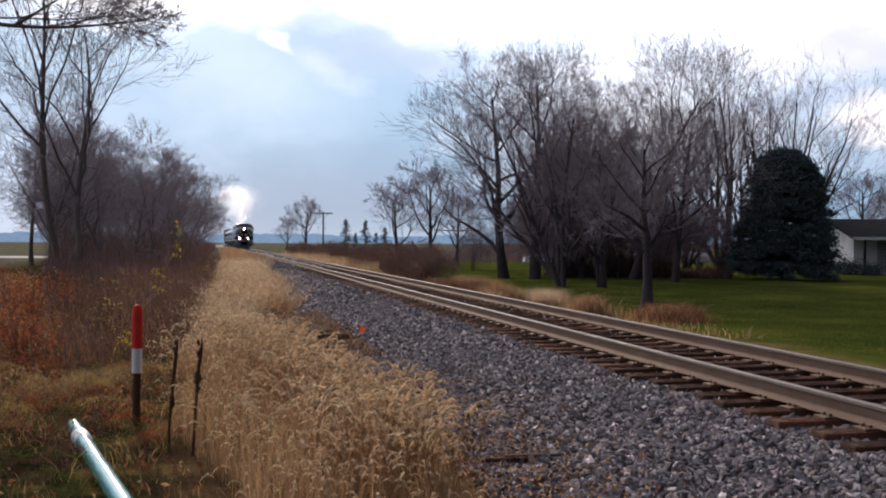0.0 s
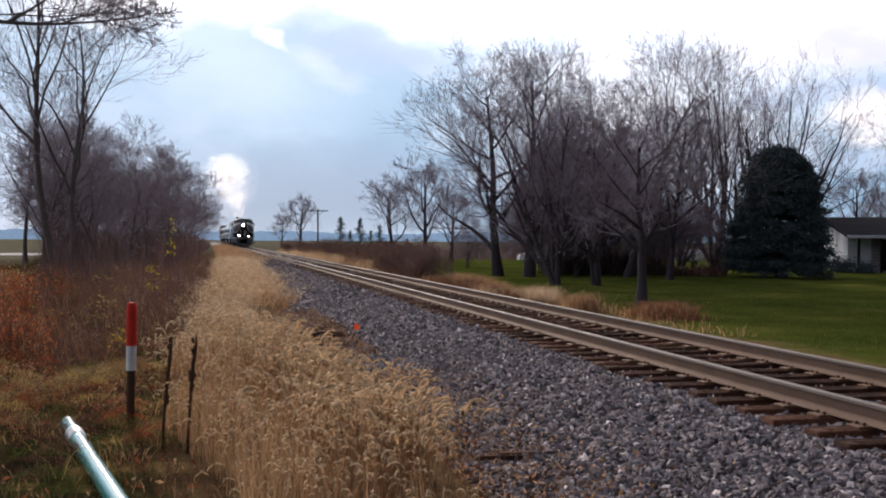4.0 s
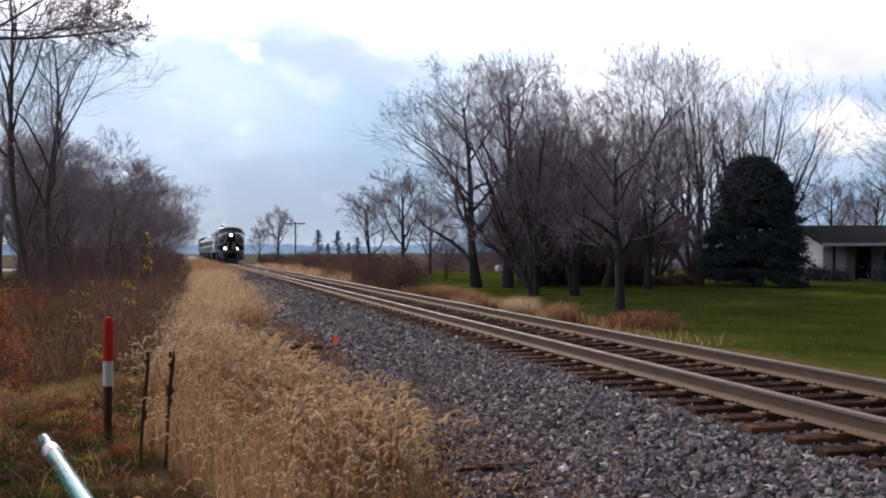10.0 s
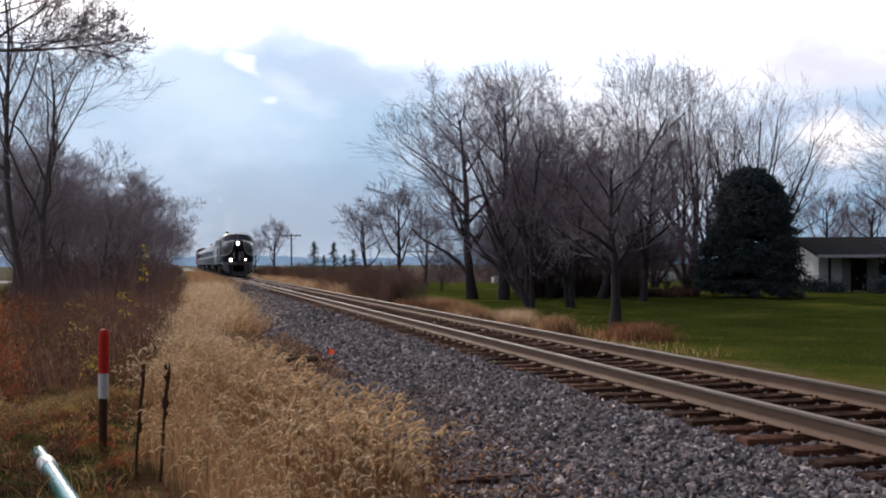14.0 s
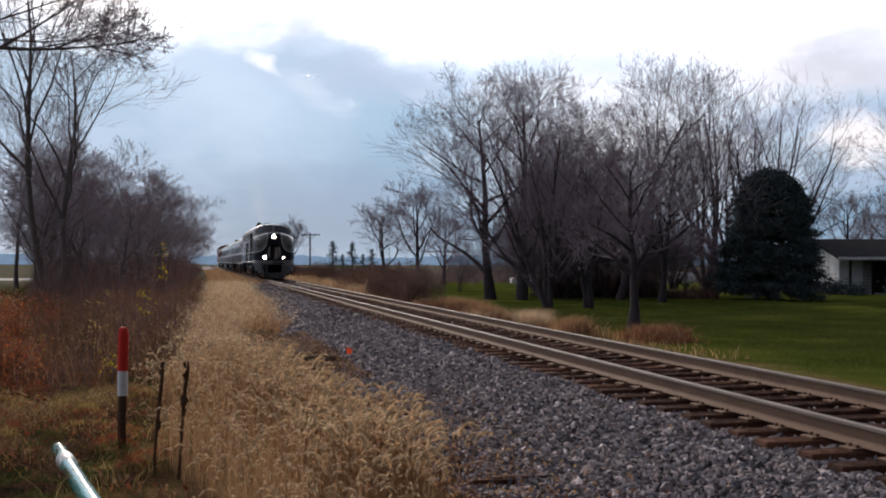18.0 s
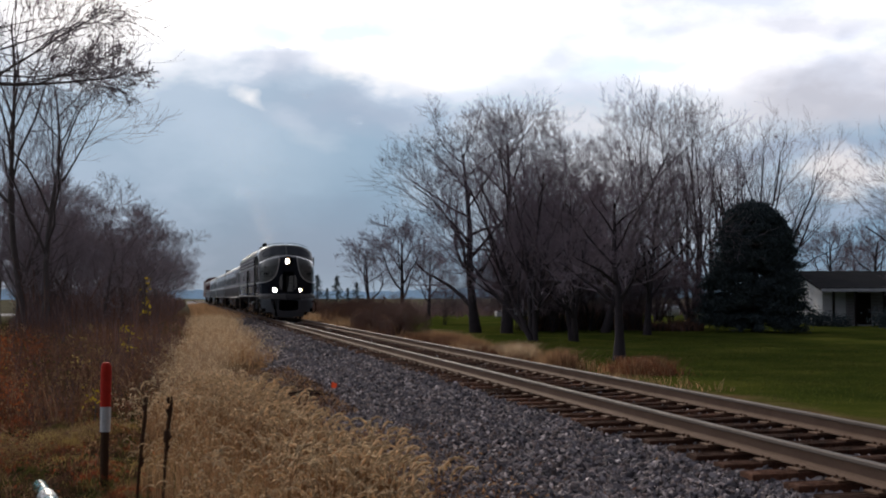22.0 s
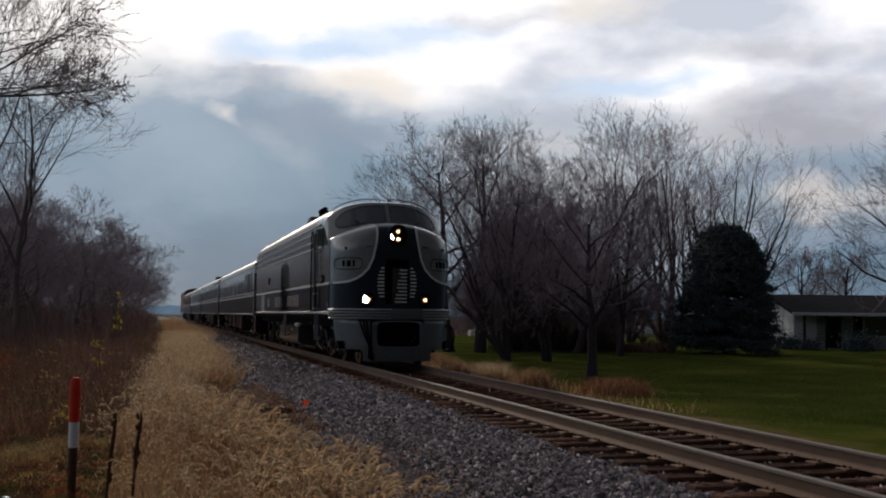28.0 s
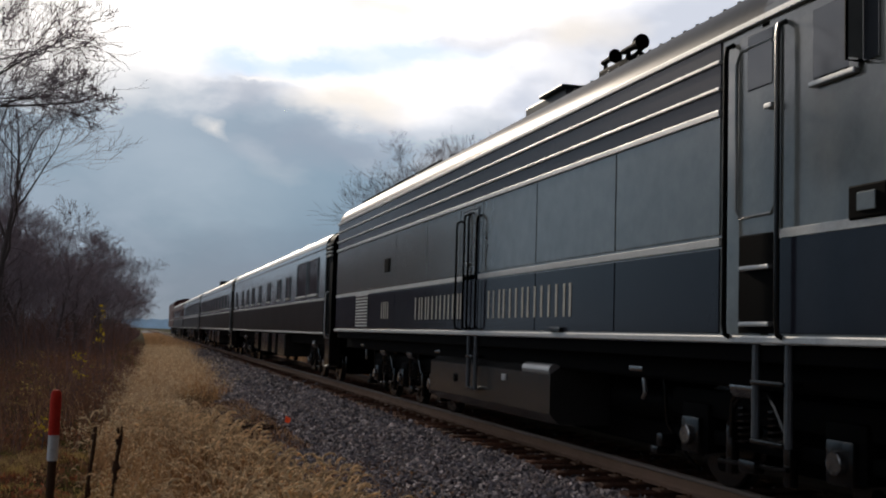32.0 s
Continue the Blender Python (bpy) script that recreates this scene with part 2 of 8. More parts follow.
def ground_mat():
    """Litter and dry grass beside the camera, green lawn beyond the track, far fields."""
    m = bpy.data.materials.new("ground")
    m.use_nodes = True
    nt = m.node_tree
    bs = nt.nodes["Principled BSDF"]
    co = nt.nodes.new("ShaderNodeTexCoord").outputs["Object"]
    sep = nt.nodes.new("ShaderNodeSeparateXYZ")
    nt.links.new(co, sep.inputs[0])
    x, y = sep.outputs[0], sep.outputs[1]
    n1 = node(nt, "ShaderNodeTexNoise", Scale=0.35, Detail=6.0, Roughness=0.6)
    n2 = node(nt, "ShaderNodeTexNoise", Scale=14.0, Detail=5.0, Roughness=0.7)
    n3 = node(nt, "ShaderNodeTexNoise", Scale=1.6, Detail=5.0, Roughness=0.6)
    for n in (n1, n2, n3):
        nt.links.new(co, n.inputs["Vector"])
    left = ramp(nt, n3.outputs[0], [(0.34, (0.018, 0.015, 0.009)), (0.43, (0.075, 0.04, 0.024)), (0.5, (0.024, 0.028, 0.01)), (0.57, (0.06, 0.062, 0.018)), (0.66, (0.22, 0.14, 0.05))])
    lawn = ramp(nt, n1.outputs[0], [(0.3, (0.032, 0.052, 0.01)), (0.52, (0.068, 0.082, 0.016)), (0.72, (0.12, 0.12, 0.026))])
    dry = ramp(nt, n3.outputs[0], [(0.3, (0.16, 0.11, 0.05)), (0.7, (0.3, 0.22, 0.1))])
    edge = calc(nt, "MULTIPLY_ADD", calc(nt, "SUBTRACT", n1.outputs[0], 0.5), 5.0, x)
    is_right = calc(nt, "MULTIPLY_ADD", edge, 0.8, -7.2)
    is_lawn = calc(nt, "MULTIPLY_ADD", edge, 0.8, -7.4)
    for s in (is_right, is_lawn):
        s.node.use_clamp = True
    litter = ramp(nt, n3.outputs[0], [(0.3, (0.07, 0.04, 0.024)), (0.5, (0.13, 0.08, 0.042)), (0.7, (0.2, 0.13, 0.065))])
    tall = calc(nt, "MULTIPLY_ADD", calc(nt, "MULTIPLY_ADD", calc(nt, "SUBTRACT", n3.outputs[0], 0.5), 1.2, x), 1.6, 0.9)
    tall.node.use_clamp = True
    left = mixed(nt, tall, left, litter)
    col = mixed(nt, is_right, left, dry)
    col = mixed(nt, is_lawn, col, lawn)
    far = calc(nt, "MULTIPLY_ADD", y, 0.02, -2.2)
    far.node.use_clamp = True
    field = ramp(nt, n1.outputs[0], [(0.35, (0.11, 0.105, 0.075)), (0.65, (0.18, 0.16, 0.11))])
    out_left = calc(nt, "MULTIPLY_ADD", x, -0.2, -2.2)
    out_left.node.use_clamp = True
    past = calc(nt, "MULTIPLY_ADD", y, 0.05, -2.6)
    past.node.use_clamp = True
    col = mixed(nt, calc(nt, "MAXIMUM", far, calc(nt, "MULTIPLY", out_left, past)), col, field)
    col = mixed(nt, 0.7, col, ramp(nt, n2.outputs[0], [(0.3, (0.5, 0.5, 0.5)), (0.7, (1.35, 1.35, 1.3))]), "MULTIPLY")
    nt.links.new(col, bs.inputs["Base Color"])
    bs.inputs["Roughness"].default_value = 0.95
    bs.inputs["Specular IOR Level"].default_value = 0.0
    b = node(nt, "ShaderNodeBump", Strength=0.8, Distance=0.06)
    nt.links.new(n2.outputs[0], b.inputs["Height"])
    nt.links.new(b.outputs[0], bs.inputs["Normal"])
    return m


def stone_mat(name, piece):
    m = mat(name, (0.215, 0.202, 0.216), 0.85, other=(0.32, 0.295, 0.3), scale=9.0, fine=120.0, amount=0.6, bump=0.3, spec=0.3, **({"piece": 0.5} if piece else {"island": 0.55}))
    nt = m.node_tree
    src = [n for n in nt.nodes if n.bl_idname in ("ShaderNodeNewGeometry", "ShaderNodeObjectInfo")][0]
    out = src.outputs["Random"] if piece else src.outputs["Random Per Island"]
    # some stones pale, some rusty or pink, some blue-grey
    tint = ramp(nt, calc(nt, "FRACT", calc(nt, "MULTIPLY", out, 7.31)), [(0.0, (0.42, 0.41, 0.45)), (0.3, (0.74, 0.72, 0.76)), (0.55, (0.95, 0.92, 0.92)), (0.75, (1.1, 0.92, 0.82)), (0.86, (1.55, 1.42, 1.3)), (1.0, (2.5, 2.35, 2.2))])
    bs = nt.nodes["Principled BSDF"]
    old = bs.inputs["Base Color"].links[0].from_socket
    nt.links.new(mixed(nt, 1.0, old, tint, "MULTIPLY"), bs.inputs["Base Color"])
    return m


BARK = mat("bark", (0.066, 0.055, 0.06), 0.95, spec=0.06, other=(0.042, 0.036, 0.04), scale=3, fine=25, bump=0.6)
TWIG = mat("twig", (0.28, 0.228, 0.262), 0.9, other=(0.19, 0.154, 0.18), scale=0.6, fine=8, bump=0.0, spec=0.2)
SHRUB_TWIG = mat("shrub_twig", (0.24, 0.186, 0.214), 0.95, other=(0.16, 0.124, 0.144), scale=0.6, fine=8, bump=0.0, spec=0.05)
# paler copy of the bark, with the sun's veil put into the colour
BARK_L = mat("bark_left", (0.15, 0.128, 0.122), 0.9, other=(0.1, 0.086, 0.082), scale=3, fine=25, bump=0.6, spec=0.1)
GOLD = mat("dry_grass", (0.48, 0.305, 0.168), 0.7, other=(0.29, 0.158, 0.082), scale=0.8, amount=0.6, fine=20, bump=0, island=0.5, through=0.45, spec=0.2)
STRAW = mat("yellow_straw", (0.56, 0.4, 0.14), 0.8, other=(0.3, 0.2, 0.075), scale=2.0, amount=0.6, fine=30, bump=0, island=0.4, through=0.4, spec=0.1)
SEED = mat("seed_head", (0.75, 0.6, 0.41), 0.85, other=(0.54, 0.4, 0.25), scale=2.0, amount=0.5, fine=30, bump=0, island=0.4, through=0.45, spec=0.15)
RED_LEAF = mat("red_leaf", (0.34, 0.085, 0.035), 0.75, other=(0.2, 0.09, 0.045), scale=0.5, amount=0.9, fine=3, bump=0, island=0.55, through=0.45, spec=0.15)
BROWN_STEM = mat("brown_stem", (0.22, 0.11, 0.066), 0.9, other=(0.145, 0.076, 0.053), scale=0.7, amount=0.8, fine=9, bump=0, island=0.45, spec=0.1, through=0.2)
THICKET = mat("thicket_stem", (0.18, 0.122, 0.12), 0.95, other=(0.115, 0.086, 0.094), scale=0.3, amount=0.8, fine=5, bump=0, island=0.45, spec=0.1, through=0.3)
GREEN_BLADE = mat("green_blade", (0.08, 0.09, 0.026), 0.8, other=(0.15, 0.125, 0.04), scale=0.9, amount=0.9, fine=9, bump=0, island=0.4, through=0.35, spec=0.1)
LAWN_BLADE = mat("lawn_blade", (0.092, 0.112, 0.022), 0.8, other=(0.14, 0.14, 0.028), scale=0.3, amount=0.8, fine=5, bump=0, island=0.3, through=0.35, spec=0.1)
ORANGE_LEAF = mat("orange_leaf", (0.5, 0.13, 0.045), 0.75, other=(0.36, 0.14, 0.05), scale=1.5, amount=0.9, fine=5, bump=0, island=0.5, through=0.5, spec=0.1)
YELLOW_LEAF = mat("yellow_leaf", (0.5, 0.36, 0.03), 0.7, other=(0.35, 0.25, 0.02), scale=4, fine=20, bump=0, island=0.3, through=0.4)
NEEDLE = mat("needles", (0.075, 0.098, 0.108), 0.9, other=(0.09, 0.115, 0.122), scale=0.8, fine=6, bump=0, island=0.35, spec=0.05)
RAIL_SIDE = mat("rail_side", (0.17, 0.108, 0.075), 0.85, spec=0.2, other=(0.11, 0.068, 0.046), scale=3, fine=50, bump=0.2)
RAIL_HEAD = mat("rail_head", (0.15, 0.122, 0.105), 0.66, metal=0.2, spec=0.25, other=(0.1, 0.08, 0.066), scale=2, fine=60, amount=0.4, bump=0.03)
TIE = mat("tie_wood", (0.14, 0.064, 0.04), 0.9, other=(0.042, 0.023, 0.017), scale=5, fine=35, amount=0.9, bump=1.0, piece=0.55, spec=0.1)
PLATE = mat("tie_plate", (0.17, 0.09, 0.05), 0.75, metal=0.3, other=(0.09, 0.05, 0.03), scale=8, fine=60)
GREY_PAINT = mat("grey_paint", (0.155, 0.16, 0.148), 0.16, other=(0.12, 0.127, 0.12), scale=0.7, amount=0.5, fine=5, bump=0.012, coat=0.6, spec=0.4)
NAVY_PAINT = mat("dark_paint", (0.015, 0.0165, 0.024), 0.14, other=(0.02, 0.02, 0.025), scale=0.7, amount=0.4, fine=5, bump=0.01, spec=0.2)
PILOT_GREY = mat("pilot_paint", (0.08, 0.089, 0.1), 0.3, other=(0.062, 0.068, 0.074), scale=2.5, amount=0.6, fine=20, bump=0.03, coat=0.05)
CREAM = mat("pale_stripe", (0.55, 0.55, 0.52), 0.4, other=(0.42, 0.42, 0.4), scale=2, amount=0.4, fine=30, bump=0.02)
LETTER = mat("faded_gilt", (0.52, 0.48, 0.4), 0.45, other=(0.38, 0.35, 0.29), scale=9, amount=0.7, fine=40, bump=0.02)
BAND = mat("dull_bright_band", (0.3, 0.31, 0.32), 0.38, metal=0.6, other=(0.2, 0.21, 0.22), scale=2.5, amount=0.6, fine=30, bump=0.05)
CHROME = mat("bright_metal", (0.5, 0.5, 0.49), 0.46, metal=0.85, other=(0.36, 0.36, 0.355), scale=1.2, amount=0.4, fine=30, bump=0.03)
GRILLE = mat("grille_mesh", (0.04, 0.036, 0.046), 0.2, other=(0.03, 0.027, 0.035), scale=2, amount=0.4, fine=90, bump=0.0, spec=0.15)
ROOF_PAINT = mat("roof_paint", (0.055, 0.057, 0.06), 0.38, other=(0.04, 0.042, 0.044), scale=1.2, amount=0.4, fine=8, bump=0.01, spec=0.07)
# iron kept near black: the deep shade beneath is partly in the colour
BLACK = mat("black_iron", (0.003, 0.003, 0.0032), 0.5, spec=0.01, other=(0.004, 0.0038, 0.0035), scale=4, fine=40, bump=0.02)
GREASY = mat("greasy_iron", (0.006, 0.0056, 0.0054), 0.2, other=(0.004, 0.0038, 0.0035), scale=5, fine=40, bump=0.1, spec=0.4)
STEEL = mat("worn_steel", (0.42, 0.41, 0.4), 0.25, metal=0.9, other=(0.1, 0.098, 0.096), scale=7, amount=0.9, fine=40, bump=0.1)
TANK = mat("tank_paint", (0.032, 0.031, 0.03), 0.22, other=(0.02, 0.019, 0.018), scale=2, fine=30, bump=0.02, spec=0.4)
GLASS = mat("dark_glass", (0.036, 0.04, 0.047), 0.05, other=(0.042, 0.046, 0.053), scale=1, amount=0.2, fine=5, bump=0, spec=0.6)
CAR_PAINT = mat("car_paint", (0.14, 0.16, 0.17), 0.22, other=(0.12, 0.137, 0.145), scale=0.8, amount=0.3, fine=4, bump=0.006, coat=0.6)
CAR_BROWN = mat("car_brown", (0.016, 0.011, 0.01), 0.3, other=(0.012, 0.0085, 0.008), scale=0.8, amount=0.4, fine=14, bump=0.01, spec=0.05)
CAR_RED = mat("car_red", (0.085, 0.022, 0.02), 0.5, other=(0.05, 0.018, 0.016), scale=0.8, amount=0.5, fine=14, bump=0.05, spec=0.2)
CAR_ROOF = mat("car_roof", (0.3, 0.3, 0.3), 0.4, metal=0.4, other=(0.2, 0.2, 0.2), scale=0.9, amount=0.5, fine=14, bump=0.03)
LAMP = mat("lamp_glass", (1.0, 0.74, 0.42), 0.2, glow=14.0, amount=0.1, bump=0)
LAMP_SOFT = mat("lamp_glass_soft", (1.0, 0.55, 0.22), 0.2, glow=0.55, amount=0.1, bump=0)
LAMP_TUBE = mat("lamp_tube", (0.004, 0.004, 0.004), 1.0, amount=0.2, bump=0, spec=0.0)
LAMP_BOWL = mat("lamp_bowl", (1.0, 0.92, 0.8), 0.2, glow=70.0, amount=0.1, bump=0)
WHITE_PAINT = mat("white_siding", (0.56, 0.58, 0.62), 0.6, other=(0.46, 0.48, 0.52), scale=1, amount=0.4, fine=12, bump=0.05)
SHINGLE = mat("roof_shingle", (0.022, 0.023, 0.026), 0.95, other=(0.035, 0.035, 0.04), scale=1.5, fine=18, bump=0.3, spec=0.02)
# paler copy of the twigs, lightened for the sun's veiling glare
TWIG_L = mat("twig_left", (0.36, 0.305, 0.33), 0.9, other=(0.255, 0.213, 0.234), scale=0.6, fine=8, bump=0.0, spec=0.15)
# paler copy of the needles, with the haze put into the colour
HAZED_NEEDLE = mat("hazed_needles", (0.095, 0.12, 0.125), 0.9, other=(0.11, 0.135, 0.14), scale=0.8, fine=6, bump=0, island=0.3, spec=0.05)
# house siding darkened for the shade under the porch roof
SHADED_SIDING = mat("shaded_siding", (0.24, 0.23, 0.235), 0.8, other=(0.18, 0.172, 0.175), scale=1, amount=0.4, fine=12, bump=0.05)
SCRUB_TWIG = mat("scrub_twig", (0.3, 0.2, 0.16), 0.95, other=(0.2, 0.135, 0.115), scale=0.3, amount=0.9, fine=5, bump=0, spec=0.1)
POST_RED = mat("post_red", (0.55, 0.035, 0.02), 0.75, spec=0.15, other=(0.42, 0.03, 0.02), scale=6, amount=0.5, fine=50, bump=0.03)
POST_WHITE = mat("post_white", (0.62, 0.62, 0.62), 0.5, other=(0.45, 0.45, 0.45), scale=8, amount=0.5, fine=50, bump=0.03)
TEAL = mat("teal_pipe", (0.05, 0.3, 0.27), 0.22, other=(0.08, 0.4, 0.36), scale=5, amount=0.5, fine=40, bump=0.02, coat=0.5)
ORANGE = mat("orange_flag", (0.8, 0.1, 0.03), 0.6, other=(0.6, 0.08, 0.03), scale=9, amount=0.4, fine=40, bump=0, through=0.3)
STALK = mat("dead_stalk", (0.075, 0.042, 0.026), 0.9, other=(0.05, 0.03, 0.02), scale=9, fine=60, bump=0.4, spec=0.1)
DEAD_WOOD = mat("dead_wood", (0.045, 0.033, 0.028), 0.95, other=(0.024, 0.018, 0.016), scale=6, fine=40, bump=0.5, spec=0.05)
POLE_WOOD = mat("pole_wood", (0.09, 0.07, 0.055), 0.9, scale=3, fine=30, bump=0.3)
# distant haze is put into the wood's blue colour and a faint glow
HAZED_WOOD = mat("hazed_wood", (0.26, 0.39, 0.54), 1.0, other=(0.24, 0.36, 0.5), scale=0.02, fine=0.2, bump=0, spec=0.0, glow=0.6)
def droplet_mat(name, color):
    """Fine droplets that throw light mostly onwards."""
    m = bpy.data.materials.new(name)
    m.use_nodes = True
    nt = m.node_tree
    nt.nodes.remove(nt.nodes["Principled BSDF"])
    on = node(nt, "ShaderNodeBsdfRefraction", Roughness=0.55, IOR=1.33)
    on.inputs["Color"].default_value = (*color, 1)
    back = nt.nodes.new("ShaderNodeBsdfTranslucent")
    back.inputs["Color"].default_value = (*color, 1)
    mx = nt.nodes.new("ShaderNodeMixShader")
    mx.inputs[0].default_value = 0.4
    nt.links.new(on.outputs[0], mx.inputs[1])
    nt.links.new(back.outputs[0], mx.inputs[2])
    nt.links.new(mx.outputs[0], nt.nodes["Material Output"].inputs[0])
    return m


SMOKE = droplet_mat("smoke", (1.0, 1.0, 1.0))
HAZE = droplet_mat("warm_smoke", (0.95, 0.88, 0.78))
SOIL = mat("bare_soil", (0.085, 0.055, 0.042), 0.95, other=(0.04, 0.028, 0.023), scale=5, amount=0.9, fine=45, bump=0.9, spec=0.05)
ROAD = mat("far_road", (0.42, 0.41, 0.4), 0.9, other=(0.34, 0.33, 0.32), scale=0.5, amount=0.5, fine=6, bump=0.1, spec=0.2)

# ---- mesh tools ----


def mesh_from(name, verts, faces, mats, index=None, smooth=False):
    me = bpy.data.meshes.new(name)
    me.from_pydata(verts, [], faces)
    for m in mats:
        me.materials.append(m)
    if index is not None:
        me.polygons.foreach_set("material_index", np.asarray(index, dtype=np.int32))
    if smooth:
        me.polygons.foreach_set("use_smooth", np.ones(len(me.polygons), dtype=bool))
    me.update()
    return me


def fast_mesh(name, verts, tris, mats, index=None, smooth=False):
    """A mesh from arrays of vertices and of triangles or quads."""
    me = bpy.data.meshes.new(name)
    k = tris.shape[1]
    me.vertices.add(len(verts))
    me.vertices.foreach_set("co", np.asarray(verts, dtype=np.float32).ravel())
    me.loops.add(tris.size)
    me.loops.foreach_set("vertex_index", np.asarray(tris, dtype=np.int32).ravel())
    me.polygons.add(len(tris))
    me.polygons.foreach_set("loop_start", np.arange(0, tris.size, k, dtype=np.int32))
    for m in mats:
        me.materials.append(m)
    if index is not None:
        me.polygons.foreach_set("material_index", np.asarray(index, dtype=np.int32))
    me.polygons.foreach_set("use_smooth", np.full(len(tris), smooth))
    me.update(calc_edges=True)
    return me


def part(name, me, parent=None, label="", m=None):
    ob = new(name, me)
    if parent is not None:
        ob.parent = parent
    if m is not None:
        ob.matrix_basis = m
    return tagged(ob, label)


class Build:
    """Collects boxes, tubes, plates and swept shapes into one mesh."""

    def __init__(self):
        self.v, self.f, self.i, self.mats = [], [], [], []

    def slot(self, m):
        if m not in self.mats:
            self.mats.append(m)
        return self.mats.index(m)

    def add(self, verts, faces, m):
        o, k = len(self.v), self.slot(m)
        self.v += [tuple(p) for p in verts]
        self.f += [tuple(o + a for a in f) for f in faces]
        self.i += [k] * len(faces)
        return self

    def box(self, x0, x1, y0, y1, z0, z1, m, bevel=0.0):
        bm = bmesh.new()
        bmesh.ops.create_cube(bm, size=1.0)
        for v in bm.verts:
            v.co = Vector(((x0 + x1) / 2 + v.co.x * (x1 - x0), (y0 + y1) / 2 + v.co.y * (y1 - y0), (z0 + z1) / 2 + v.co.z * (z1 - z0)))
        if bevel:
            bmesh.ops.bevel(bm, geom=bm.edges[:], offset=min(bevel, 0.45 * min(abs(x1 - x0), abs(y1 - y0), abs(z1 - z0))), segments=2, affect="EDGES", profile=0.6)
        bm.verts.index_update()
        self.add([v.co for v in bm.verts], [[v.index for v in f.verts] for f in bm.faces], m)
        bm.free()
        return self

    def tube(self, pts, r, m, n=8, cap=True):
        pts = [Vector(p) for p in pts]
        rs = r if isinstance(r, (list, tuple)) else [r] * len(pts)
        verts, faces = [], []
        for j, p in enumerate(pts):
            d = (pts[min(j + 1, len(pts) - 1)] - pts[max(j - 1, 0)]).normalized()
            a = d.orthogonal().normalized() if j == 0 else (a - d * a.dot(d)).normalized()
            b = d.cross(a)
            verts += [p + (a * math.cos(2 * math.pi * k / n) + b * math.sin(2 * math.pi * k / n)) * rs[j] for k in range(n)]
        for j in range(len(pts) - 1):
            faces += [(j * n + k, j * n + (k + 1) % n, (j + 1) * n + (k + 1) % n, (j + 1) * n + k) for k in range(n)]
        if cap:
            faces += [tuple(range(n))[::-1], tuple((len(pts) - 1) * n + k for k in range(n))]
        return self.add(verts, faces, m)

    def disc(self, c, axis, r, depth, m, n=24, inner=0.0):
        """A round plate or drum centred on c along axis, with its rim chamfered."""
        c, ax = Vector(c), Vector(axis).normalized()
        ch = min(depth, r) * 0.12
        return self.tube([c - ax * depth / 2, c - ax * (depth / 2 - ch), c + ax * (depth / 2 - ch), c + ax * depth / 2], [r - ch, r, r, r - ch], m, n)

    def sweep(self, ring, ys, m, cap=True):
        """A cross-section in x and z drawn along y."""
        n = len(ring)
        verts = [(x, y, z) for y in ys for x, z in ring]
        faces = [(j * n + k, j * n + (k + 1) % n, (j + 1) * n + (k + 1) % n, (j + 1) * n + k) for j in range(len(ys) - 1) for k in range(n)]
        if cap:
            faces += [tuple(range(n)), tuple((len(ys) - 1) * n + k for k in range(n))[::-1]]
        return self.add(verts, faces, m)

    def mesh(self, name="mesh", smooth=False):
        me = mesh_from(name, self.v, self.f, self.mats, self.i)
        bm = bmesh.new()
        bm.from_mesh(me)
        bmesh.ops.recalc_face_normals(bm, faces=bm.faces[:])
        if smooth:
            for f in bm.faces:
                f.smooth = True
            for e in bm.edges:
                if len(e.link_faces) == 2 and e.calc_face_angle(0) > 0.6:
                    e.smooth = False
        bm.to_mesh(me)
        bm.free()
        return me


def tubes_mesh(name, p0, p1, r0, r1, n, m):
    """Many straight tapered pieces of n sides at once."""
    d = p1 - p0
    d = d / np.maximum(np.linalg.norm(d, axis=1, keepdims=True), 1e-6)
    ref = np.where(np.abs(d[:, 2:3]) > 0.9, np.array([[1.0, 0, 0]]), np.array([[0, 0, 1.0]]))
    a = np.cross(d, ref)
    a /= np.linalg.norm(a, axis=1, keepdims=True)
    b = np.cross(d, a)
    ang = np.arange(n) * 2 * np.pi / n
    ca, sa = np.cos(ang)[None, :, None], np.sin(ang)[None, :, None]
    ring = a[:, None] * ca + b[:, None] * sa
    v = np.concatenate([p0[:, None] + ring * r0[:, None, None], p1[:, None] + ring * r1[:, None, None]], 1)
    k = np.arange(n)
    q = np.stack([k, (k + 1) % n, (k + 1) % n + n, k + n], 1)
    f = (np.arange(len(p0)) * 2 * n)[:, None, None] + q[None]
    return fast_mesh(name, v.reshape(-1, 3), f.reshape(-1, 4), [m], smooth=n > 3)


